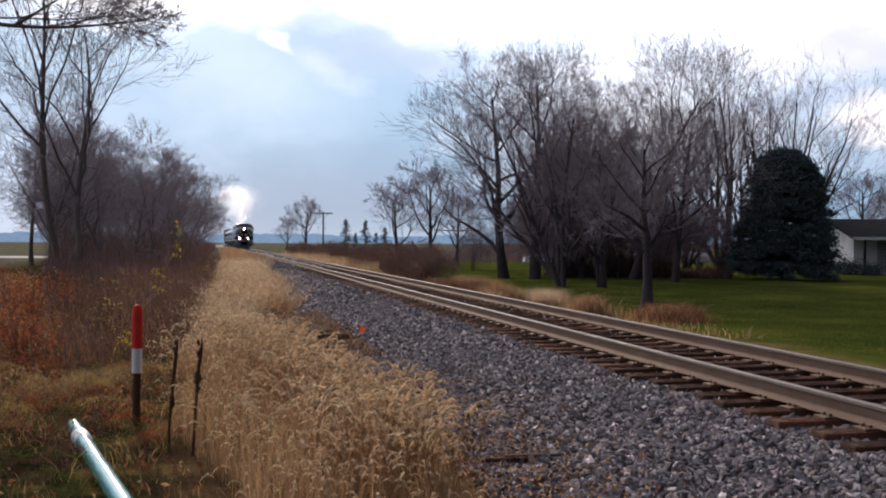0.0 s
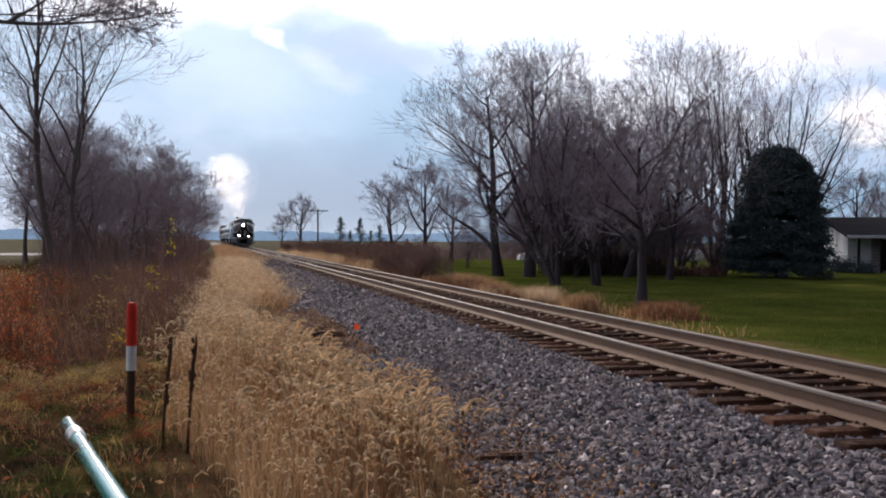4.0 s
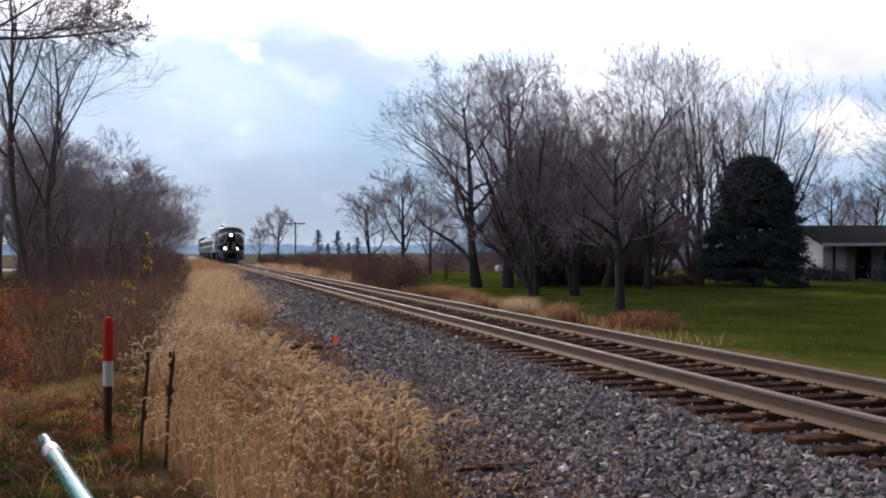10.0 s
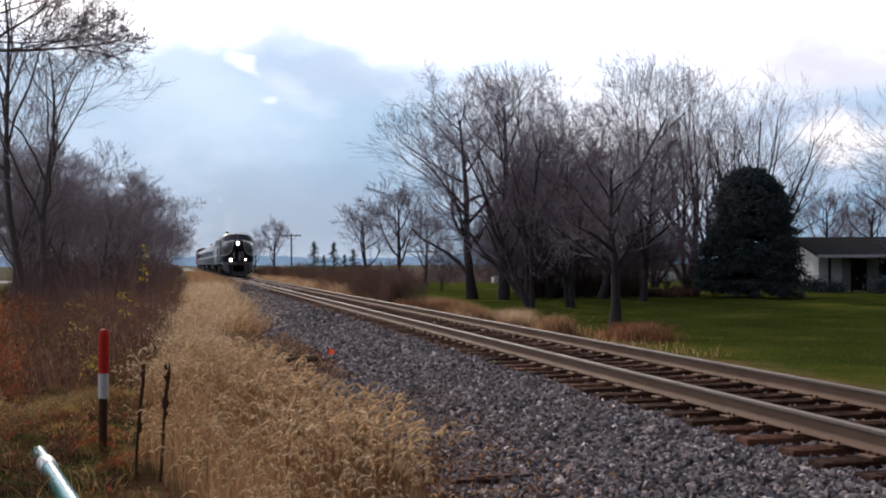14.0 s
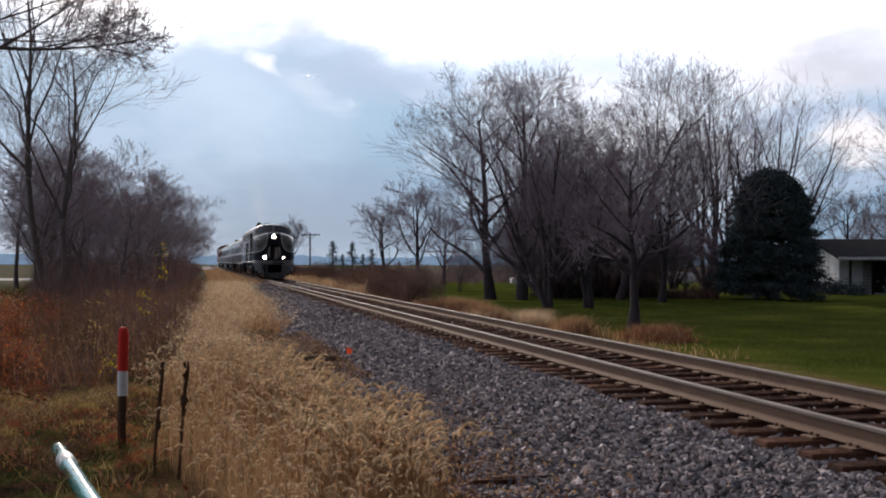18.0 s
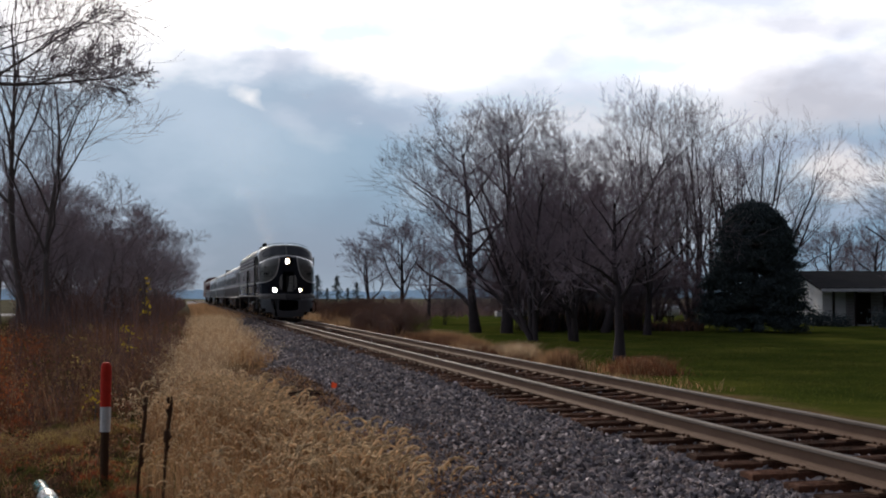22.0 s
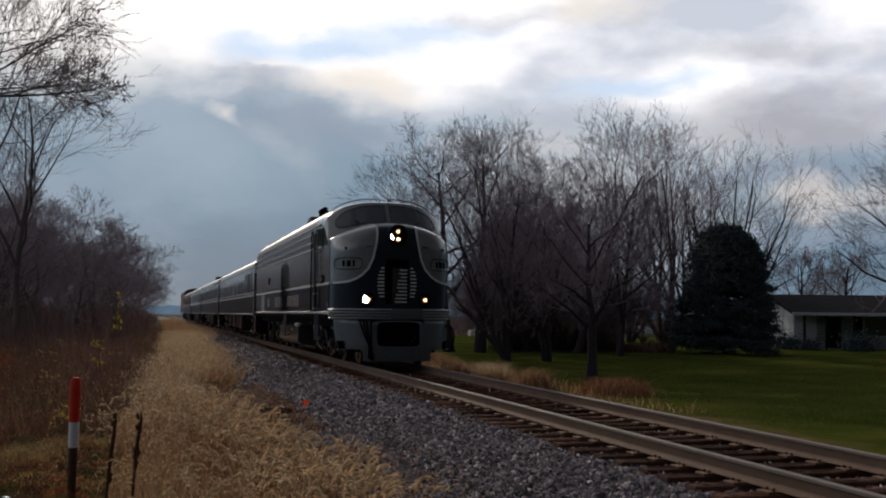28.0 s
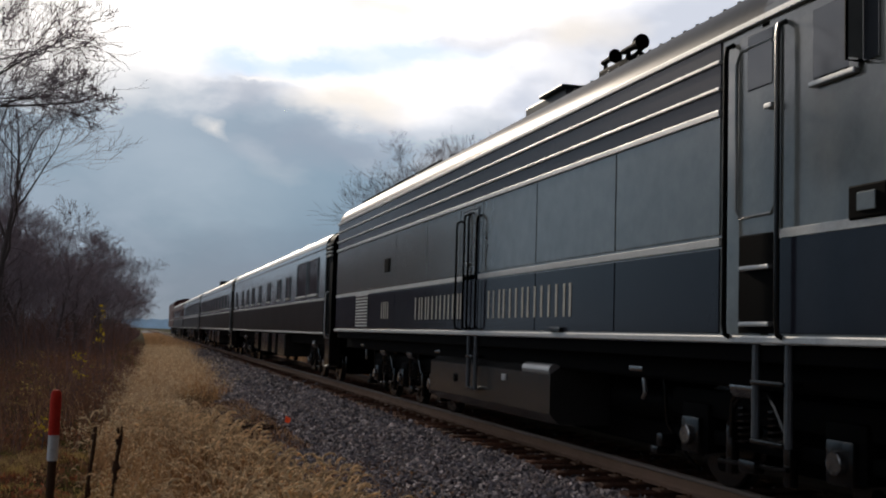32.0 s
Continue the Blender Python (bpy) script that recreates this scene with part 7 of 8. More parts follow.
        for q, m in ((17.17, BLACK), (17.88, GREASY)):
            handrail(loco, s * (HALF + 0.01), Y(q), 1.3, 3.55, 0.02, m)
        # cab side window with wind wing
        w = part("cab_window", Build().box(*sorted((s * HALF, s * (HALF + 0.012))), Y(18.9), Y(18.2), 3.06, 3.54, GLASS, 0.05).mesh("cab_window"), loco, "dark side window")
        part("frame", Build().box(*sorted((s * HALF, s * (HALF + 0.03))), Y(18.72), Y(18.62), 3.02, 3.54, GREY_PAINT, 0.01).mesh("frame"), w)
        part("sill", Build().box(*sorted((s * HALF, s * (HALF + 0.05))), Y(18.7), Y(18.2), 3.0, 3.04, CHROME, 0.012).mesh("sill"), w)
        ww = part("wind_wing", Build().box(*sorted((s * (HALF + 0.02), s * (HALF + 0.13))), Y(18.75), Y(18.735), 3.08, 3.5, GREY_PAINT, 0.004).mesh("wind_wing"), loco)
        part("frame", Build().tube([(s * (HALF + 0.02), Y(18.745), 3.06), (s * (HALF + 0.135), Y(18.745), 3.06), (s * (HALF + 0.135), Y(18.745), 3.52), (s * (HALF + 0.02), Y(18.745), 3.52)], 0.012, BLACK, 6).mesh("frame", True), ww)
        bx = part("side_box", Build().box(*sorted((s * HALF, s * (HALF + 0.035))), Y(19.0), Y(18.62), 2.06, 2.28, BLACK, 0.015).mesh("side_box"), loco)
        part("cover", Build().box(*sorted((s * (HALF + 0.03), s * (HALF + 0.045))), Y(18.9), Y(18.72), 2.11, 2.23, GREY_PAINT, 0.01).mesh("cover"), bx)
        # roof rail along the cab
        pts = [cab_point(s * x, 0.52, 0.0) + Vector((0, 0, 0.08)) for x in np.linspace(0.12, 1.3, 12)]
        b = Build().tube([pts[0] - Vector((0, 0, 0.08))] + pts + [pts[-1] - Vector((0, 0, 0.08))], 0.013, GREASY, 6)
        part("roof_rail", b.mesh("roof_rail", True), loco)
        stud = Build().box(-0.012, 0.012, -0.018, 0.018, 0, 0.045, GREASY, 0.004).mesh("roof_stud")
        for k in range(22):
            part("roof_stud", stud, loco, "", Matrix.Translation((s * 1.15, 3.2 + k * 0.24, 4.07)))
        # fuel tank side
        fc = bpy.data.curves.new("letter", "FONT")
        fc.body, fc.size, fc.extrude = "F", 0.16, 0.002
        tmp = new("letter", fc)
        bpy.context.view_layer.update()
        me = bpy.data.meshes.new_from_object(tmp.evaluated_get(bpy.context.evaluated_depsgraph_get()))
        bpy.data.objects.remove(tmp)
        me.materials.clear()
        me.materials.append(CREAM)
        part("letter", me, loco, "", pose(s * (HALF + 0.016), 1.3 if s < 0 else 1.2, 1.43, 90, 0, -90 if s < 0 else 90))
    tk = Build()
    ring = [(-1.42, 0.86), (-1.42, 0.42), (-1.3, 0.3), (1.3, 0.3), (1.42, 0.42), (1.42, 0.86), (1.3, 0.94), (-1.3, 0.94)]
    tk.sweep(ring, [Y(13.05), Y(7.9)], TANK)
    tank = part("fuel_tank", tk.mesh("fuel_tank"), loco)
    part("filler", Build().tube([(-1.36, Y(13.04), 0.9), (-1.36, Y(12.15), 0.9)], 0.075, CHROME, 16).mesh("filler"), tank)
    part("gauge", Build().disc((-1.43, Y(9.3), 0.66), (1, 0, 0), 0.06, 0.03, BLACK, 14).mesh("gauge"), tank)
    part("gauge", Build().box(-1.44, -1.4, Y(11.55), Y(11.4), 0.72, 0.8, CHROME, 0.01).mesh("gauge"), tank)
    # unseen drums and boxes, added to fill the dark gaps beside the tank
    for x in (-0.72, 0.72):
        part("air_reservoir", Build().tube([(x, Y(15.5), 0.66), (x, Y(15.45), 0.66), (x, Y(13.55), 0.66), (x, Y(13.5), 0.66)], [0.1, 0.2, 0.2, 0.1], BLACK, 16).mesh("air_reservoir", True), loco)
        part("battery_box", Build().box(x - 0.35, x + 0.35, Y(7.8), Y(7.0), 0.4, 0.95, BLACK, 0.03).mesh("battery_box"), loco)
    # block added below the frame so that no lit ground shows through
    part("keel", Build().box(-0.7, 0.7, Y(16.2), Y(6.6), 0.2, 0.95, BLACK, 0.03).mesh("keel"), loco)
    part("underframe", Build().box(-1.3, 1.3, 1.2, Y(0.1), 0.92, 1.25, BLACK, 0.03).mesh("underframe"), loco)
    # roof gear
    for q in (1.5, 3.2, 4.9, 6.6):
        f = part("roof_fan", Build().disc((-0.3, Y(q), 4.28), (0, 0, 1), 0.55, 0.1, GREASY, 28).mesh("roof_fan", True), loco)
        part("guard", Build().disc((-0.3, Y(q), 4.34), (0, 0, 1), 0.42, 0.03, BLACK, 24).mesh("guard", True), f)
    for q0, q1 in ((0.3, 3.1), (3.3, 5.0), (5.2, 6.9)):
        part("roof_walk", Build().box(-1.1, -0.9, Y(q1), Y(q0), 4.16, 4.18, BLACK, 0.008).mesh("roof_walk"), loco, "narrow black walkway along the roof")
    for q in (0.5, 1.8, 3.0, 3.5, 4.8, 5.4, 6.7):
        part("walk_bracket", Build().box(-1.1, -0.88, Y(q) - 0.03, Y(q) + 0.03, 4.0, 4.16, GREASY, 0.008).mesh("walk_bracket"), loco)
    for q in (0.5, 8.1):
        part("roof_hatch", Build().box(-0.8, 0.6, Y(q) - 0.35, Y(q) + 0.35, 4.05, 4.3, ROOF_PAINT, 0.05).mesh("roof_hatch"), loco)
    part("exhaust_box", Build().box(-0.85, 0.4, Y(11.9), Y(10.4), 4.0, 4.4, ROOF_PAINT, 0.03).mesh("exhaust_box"), loco)
    part("exhaust_cap", Build().box(-0.92, 0.47, Y(11.95), Y(11.1), 4.38, 4.42, ROOF_PAINT, 0.03).mesh("exhaust_cap"), loco)
    horn = part("horn", Build().box(-0.85, -0.7, Y(13.9), Y(12.9), 4.2, 4.36, BLACK, 0.03).mesh("horn"), loco)
    for k, (dx, dy, ln, up) in enumerate(((-0.86, 0.0, 0.5, 0.02), (-0.74, 0.28, 0.4, 0.09), (-0.62, 0.55, 0.46, 0.0), (-0.8, 0.75, 0.36, 0.06))):
        y, z = Y(13.85) + dy, 4.4 + up
        tb = Build().tube([(dx, y + ln * 0.5, z), (dx, y, z), (dx, y - ln * 0.35, z), (dx, y - ln * 0.48, z), (dx, y - ln * 0.5, z)], [0.03, 0.035, 0.055, 0.085, 0.075], BLACK, 14)
        tb.tube([(dx, y + 0.1, 4.25), (dx, y + 0.1, z)], 0.025, BLACK, 6)
        part("trumpet", tb.mesh("trumpet", True), horn)
    sets = []
    for q in (17.95, 4.85):
        sets += make_truck(loco, Y(q), (-2.15, 0.0, 2.15))
    loco.matrix_basis = Matrix.Translation((TRACK_X, FRONT_ROWS[0][1], 0))
    return loco, sets


def make_car(name, label, length, upper, lower, windows, roofs=(), eave=3.36, crown=0.5, roof=None, door_end=True):
    """A passenger car; its origin is at the front end on the rail. windows: (from, width, z low, z high)."""
    car = tagged(new(name), label, "railway car", "cars of the train")
    b = Build()
    ring = body_ring(1.5, 1.2, eave, crown, 12)
    b.sweep(ring, [0.0 if not door_end else 0.75, length / 2, length], upper)
    b.slot(roof or CAR_ROOF)
    me = b.mesh("shell", True)
    for p in me.polygons:
        if p.center.z > eave + 0.03 and abs(p.normal.y) < 0.9:
            p.material_index = 1
    part("shell", me, car)
    if door_end:
        ring2 = [(x * 0.97, z if z < eave else eave + (z - eave) * 0.93) for x, z in ring]
        part("vestibule", Build().sweep(ring2, [0.0, 0.75], BLACK).mesh("vestibule", True), car)
        for s in (-1, 1):
            handrail(car, s * 1.47, 0.35, 1.1, 2.2, 0.02, CHROME)
            for k in range(3):
                part("step", Build().box(*sorted((s * 1.28, s * (1.5 - 0.03 * k))), 0.12, 0.68, 0.42 + 0.24 * k, 0.46 + 0.24 * k, STEEL, 0.01).mesh("step"), car)
            for k in range(4):
                part("end_slat", Build().box(*sorted((s * 1.44, s * 1.5)), 0.02, 0.72, eave - 0.32 + 0.09 * k, eave - 0.28 + 0.09 * k, CREAM, 0.006).mesh("end_slat"), car)
            part("step_well", Build().box(*sorted((s * 1.2, s * 1.46)), 0.1, 0.7, 0.45, 1.2, GREASY, 0.02).mesh("step_well"), car)
    part("diaphragm", Build().box(-0.55, 0.55, -0.5, 0.05, 1.1, 3.3, BLACK, 0.05).mesh("diaphragm"), car)
    part("end_door", Build().box(-0.4, 0.4, -0.52, -0.48, 1.2, 3.1, CAR_BROWN, 0.02).mesh("end_door"), car)
    y0 = 0.75 if door_end else 0.0
    for s in (-1, 1):
        xa = sorted((s * 1.5, s * 1.512))
        part("lower_side", Build().box(*xa, y0, length, 1.24, 2.0, lower, 0.005).mesh("lower_side"), car)
        xb = sorted((s * 1.5, s * 1.522))
        part("belt_stripe", Build().box(*xb, y0, length, 2.01, 2.06, CREAM, 0.005).mesh("belt_stripe"), car)
        part("sill_stripe", Build().box(*xb, y0, length, 1.19, 1.235, CREAM, 0.005).mesh("sill_stripe"), car)
        part("letter_board", Build().box(*sorted((s * 1.5, s * 1.515)), y0, length, eave - 0.1, eave - 0.075, upper, 0.004).mesh("letter_board"), car)
        for a, w, z0, z1 in windows:
            fr = Build()
            for bx in ((a - 0.05, a, z0 - 0.05, z1 + 0.05), (a + w, a + w + 0.05, z0 - 0.05, z1 + 0.05), (a, a + w, z1, z1 + 0.05)):
                fr.box(*sorted((s * 1.5, s * 1.525)), *bx, upper, 0.006)
            win = part("window", fr.mesh("window"), car)
            part("pane", Build().box(*sorted((s * 1.495, s * 1.51)), a, a + w, z0, z1, GLASS).mesh("pane"), win)
            part("sill", Build().box(*sorted((s * 1.5, s * 1.54)), a - 0.06, a + w + 0.06, z0 - 0.06, z0 - 0.005, CREAM, 0.008).mesh("sill"), win)
    for y, hx, ly, hz in roofs:
        part("roof_box", Build().box(-hx, hx, y, y + ly, eave + crown - 0.12, eave + crown + hz, GREASY, 0.03).mesh("roof_box"), car)
    for k in range(5):
        part("roof_vent", Build().box(-0.25, 0.25, 2 + k * length / 5.2, 2.5 + k * length / 5.2, eave + crown - 0.08, eave + crown + 0.12, CAR_ROOF, 0.03).mesh("roof_vent"), car)
    for y, w, z0, m in ((length * 0.33, 1.6, 0.45, TANK), (length * 0.42, 0.9, 0.5, WHITE_PAINT), (length * 0.5, 2.0, 0.5, TANK), (length * 0.62, 1.2, 0.55, GREASY)):
        part("equipment_box", Build().box(-1.4, 1.4, y, y + w, z0, 1.15, m if m is not WHITE_PAINT else TANK, 0.03).mesh("equipment_box"), car)
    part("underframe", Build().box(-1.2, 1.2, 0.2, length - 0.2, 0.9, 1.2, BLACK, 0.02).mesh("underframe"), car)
    sets = []
    for y in (3.6, length - 3.6):
        sets += make_truck(car, y, (-1.25, 1.25))
    return car, sets


LOCO, SETS = make_locomotive()
wins = [(1.85, 1.45, 2.2, 3.06), (3.75, 1.7, 2.2, 3.06)] + [(y, w, 2.22, 2.8) for y, w in ((7.0, 0.8), (9.25, 0.65), (12.05, 0.6), (14.9, 0.6), (17.3, 0.6), (19.4, 0.6), (21.6, 0.5), (24.4, 0.5))]
CAR_1, S1 = make_car("sleeping_car", "dark grey and brown sleeping car with narrow windows", 26.0, CAR_PAINT, CAR_BROWN, wins)
CAR_2, S2 = make_car("lounge_car", "dark grey lounge car with a box on its roof", 25.6, CAR_PAINT, CAR_BROWN, [(2 + k * 2.1, 1.3, 2.25, 2.9) for k in range(11)], roofs=((21.5, 0.5, 1.4, 0.5),))
CAR_3, S3 = make_car("dining_car", "dark grey dining car with a row of windows", 25.6, CAR_PAINT, CAR_BROWN, [(2 + k * 1.7, 1.2, 2.2, 3.0) for k in range(13)])
CAR_4, S4 = make_car("coach", "dark reddish passenger coach", 25.6, CAR_RED, CAR_BROWN, [(2 + k * 1.6, 1.1, 2.25, 2.95) for k in range(14)])
CAR_5, S5 = make_car("power_car", "tall dark red car at the rear of the train", 18.0, CAR_RED, CAR_RED, [(3.0, 0.8, 2.4, 3.1)], eave=3.9, crown=0.6, roof=CAR_BROWN, door_end=False)
# distance of each front end behind the locomotive's nose
TRAIN = [(LOCO, 0.0, SETS), (CAR_1, 22.15, S1), (CAR_2, 49.3, S2), (CAR_3, 76.0, S3), (CAR_4, 102.7, S4), (CAR_5, 129.4, S5)]


def make_smoke():
    """A white puff of exhaust: wide clumps of fine droplets laid over one another."""
    rng = np.random.default_rng(2)
    puff = tagged(new("exhaust_smoke"), "white puff of exhaust smoke above the locomotive", "smoke")
    made = []
    for k in range(40):
        n = 1900
        h = k / 39
        w = 0.35 + 1.45 * math.sin(min(h * 1.4, 1.0) * 1.57) * (1.0 if h < 0.6 else 1.0 - 0.9 * (h - 0.6))
        c = rng.normal(0, 1, (n, 3)) * np.array([w, w * 1.1, 0.75])
        o = part("clump", flakes("clump", c, rng.uniform(0.021, 0.035, n) * (0.6 + 0.4 * h), [SMOKE], rng), puff)
        home = np.array([-1.1 * h + rng.normal(0, 0.25), rng.normal(0, 0.4), 5.6 * h ** 0.8 - 3.6])
        drift = np.array([rng.normal(-0.2, 0.8), rng.normal(0.6, 1.0), rng.normal(0.45, 0.7)])
        made.append((o, home, drift))
    puff.matrix_basis = Matrix.Translation((TRACK_X, 202, 7.4))
    return puff, made


PUFF, CLUMPS = make_smoke()


def make_haze():
    """Thin warm exhaust rising from the stack in a widening plume."""
    rng = np.random.default_rng(6)
    haze = tagged(new("exhaust_haze"), "faint warm exhaust plume over the locomotive roof", "smoke")
    for k in range(5):
        n = 17000
        h = 1.7 * k + rng.uniform(0, 1.9, n)
        w = 0.2 + 0.2 * h
        c = np.stack([rng.normal(0, 1, n) * w - 0.22 * h, rng.normal(0, 1, n) * w + 0.3 * h, h], 1)
        part("clump", flakes("clump", c, rng.uniform(0.0022, 0.0042, n), [HAZE], rng), haze)
    haze.matrix_basis = Matrix.Translation((TRACK_X, 201, 4.5))
    return haze


HAZE_CLOUD = make_haze()

# ---- things beside the track ----


def make_things():
    # marker post
    p = tagged(new("marker_post"), "red and white plastic marker post in the grass", "post")
    b = Build().tube([(0, 0, 0.72), (0, 0, 1.03), (0, 0, 1.08), (0, 0, 1.105), (0, 0, 1.11)], [0.047, 0.047, 0.043, 0.028, 0.008], POST_RED, 20)
    part("red_sleeve", b.mesh("red_sleeve", True), p, "bright red sleeve")
    part("white_tube", Build().tube([(0, 0, 0.5), (0, 0, 0.72)], 0.045, POST_WHITE, 20).mesh("white_tube", True), p)
    part("foot_tube", Build().tube([(0, 0, -0.1), (0, 0, 0.5)], 0.036, STALK, 16).mesh("foot_tube", True), p, "dark brown lower tube")
    x, y = polar(-3.5, 10.3)
    p.matrix_basis = pose(x, y, on_ground(x, y), 1.0, 0.6, 0)
    # dead stalks
    for (x, y), h, label in ((polar(-1.95, 9.1), 0.93, "thin dark dead stalk"), (polar(-0.75, 8.95), 0.96, "knotted dark dead stalk")):
        rng = random.Random(int(h * 100))
        pts = [(0.035 * (k / 9) ** 2 + rng.uniform(-0.004, 0.004), rng.uniform(-0.004, 0.004), h * k / 9) for k in range(10)]
        b = Build().tube(pts, [0.013, 0.012, 0.011, 0.011, 0.012, 0.014, 0.016, 0.016, 0.014, 0.005], STALK, 7)
        s = tagged(new("dead_stalk"), label, "plant")
        part("stem", b.mesh("stem", True), s)
        b = Build()
        for k in range(9):
            z = h * rng.uniform(0.35, 0.95)
            a = rng.uniform(0, 6.28)
            b.tube([(0.015, 0, z), (0.015 + 0.018 * math.cos(a), 0.018 * math.sin(a), z + 0.03), (0.015 + 0.02 * math.cos(a), 0.02 * math.sin(a), z + 0.045)], [0.008, 0.01, 0.004], STALK, 5)
        if h > 0.95:
            b.tube([(0.0, 0, h * 0.62), (0.02, 0, h * 0.67), (0.0, 0, h * 0.72)], [0.012, 0.032, 0.012], STALK, 8)
        tagged(part("buds", b.mesh("buds", True), s), kind="stuff")
        s.matrix_basis = pose(x, y, on_ground(x, y), 2, 2, rng.uniform(0, 20))
    # teal pipe
    b = Build()
    a, c = Vector((-1.14, 10.08, -0.35)), Vector((-0.28, 6.0, -0.35))
    b.tube([a, c], 0.065, TEAL, 24, cap=False)
    b.tube([a + (a - c).normalized() * 0.001, a + (c - a) * 0.02], 0.056, BLACK, 20, cap=True)
    pipe = tagged(new("pipe"), "glossy teal pipe lying in the grass", "pipe")
    part("tube", b.mesh("tube", True), pipe)
    e = (c - a).normalized()
    part("coupling", Build().tube([a + e * 0.52, a + e * 0.54, a + e * 0.8, a + e * 0.82], [0.066, 0.074, 0.074, 0.066], CHROME, 24).mesh("coupling", True), pipe, "bright metal coupling")
    # orange flag on the stones
    f = tagged(new("marker_flag"), "small orange plastic flag stuck in the stones", "flag")
    part("wire", Build().tube([(0, 0, -0.05), (0.01, 0, 0.16)], 0.004, GREASY, 5).mesh("wire"), f)
    v = [(0.01 + 0.1 * i / 4, 0.02 * math.sin(i * 1.4), 0.05 + 0.11 * j / 2 - 0.01 * i) for j in range(3) for i in range(5)]
    part("cloth", Build().add(v, grid_faces(3, 5), ORANGE).mesh("cloth", True), f)
    x, y = polar(7.6, 20.3)
    f.matrix_basis = pose(x, y, float(bed_z(x)) - 0.01)
    # washed-out roots at the edge of the stones
    rng = random.Random(7)
    drift = tagged(new("driftwood"), "dark dead branches at the edge of the stones", "branch")
    for k in range(14):
        x, y = 1.2 + rng.uniform(0, 1.1), 20.4 + rng.uniform(-2.2, 1.6)
        an, ln = rng.uniform(-0.35, 0.35), rng.uniform(0.5, 1.5)
        z = max(float(bed_z(x)), float(ground_z(x, y))) + 0.07
        pts = [(x + ln * e * math.cos(an), y + ln * e * math.sin(an), z + 0.04 * math.sin(5 * e + k) + rng.uniform(-0.02, 0.03)) for e in (0, 0.25, 0.5, 0.75, 1.0)]
        b = Build().tube(pts, [0.02, 0.026, 0.022, 0.015, 0.006], DEAD_WOOD, 6)
        for e in (1, 2, 3):
            p = Vector(pts[e])
            b.tube([p, p + Vector((rng.uniform(0.02, 0.12), rng.uniform(-0.08, 0.08), rng.uniform(0.0, 0.05)))], [0.016, 0.004], DEAD_WOOD, 5)
        part("stick", b.mesh("stick", True), drift)
    # splintered wood lying near the camera
    frag = tagged(new("tie_fragment"), "broken piece of an old wooden tie on the stones", "wood")
    for k in range(5):
        x, y = 2.35 + rng.uniform(-0.16, 0.16), 8.4 + rng.uniform(-0.12, 0.12)
        b = Build().box(x - rng.uniform(0.06, 0.16), x + rng.uniform(0.06, 0.16), y, y + rng.uniform(0.02, 0.06), float(bed_z(x)) + 0.01, float(bed_z(x)) + rng.uniform(0.03, 0.06), TIE, 0.008)
        part("splinter", b.mesh("splinter"), frag)
    # sapling tips with yellow leaves
    r2 = np.random.default_rng(77)
    for az, d, h in ((-2.4, 26.0, 1.1), (-1.55, 40.0, 2.4), (-4.0, 15.5, 0.55)):
        x, y = polar(az, d)
        s = tagged(new("sapling"), "thin sapling with a few yellow leaves", "sapling", "saplings")
        part("stem", Build().tube([(0, 0, 0), (0.02, 0, h * 0.5), (0, 0, h)], [0.014, 0.01, 0.004], BARK_L, 6).mesh("stem"), s)
        n = 26
        c = np.stack([r2.normal(0, 0.09, n), r2.normal(0, 0.09, n), h * r2.uniform(0.45, 1.0, n)], 1)
        part("leaves", flakes("leaves", c, r2.uniform(0.03, 0.07, n) * d / 26, [YELLOW_LEAF], r2), s)
        s.matrix_basis = pose(x, y, on_ground(x, y))
    # utility pole
    u = tagged(new("utility_pole"), "wooden utility pole with one cross-arm", "utility pole")
    part("pole", Build().tube([(0, 0, 0), (0, 0, 7.6)], [0.17, 0.13], POLE_WOOD, 10).mesh("pole", True), u)
    part("cross_arm", Build().box(-1.9, 1.9, -0.07, 0.07, 7.1, 7.3, POLE_WOOD, 0.02).mesh("cross_arm"), u)
    part("brace", Build().tube([(-1.0, -0.08, 7.1), (0, -0.12, 6.2), (1.0, -0.08, 7.1)], 0.05, POLE_WOOD, 6).mesh("brace"), u)
    for k in (-1.7, -1.0, 1.0, 1.7):
        part("insulator", Build().tube([(k, 0, 7.3), (k, 0, 7.42), (k, 0, 7.5)], [0.03, 0.06, 0.02], GLASS, 8).mesh("insulator", True), u)
    x, y = polar(5.75, 215)
    u.matrix_basis = pose(x, y, on_ground(x, y), 0, 0, -12)


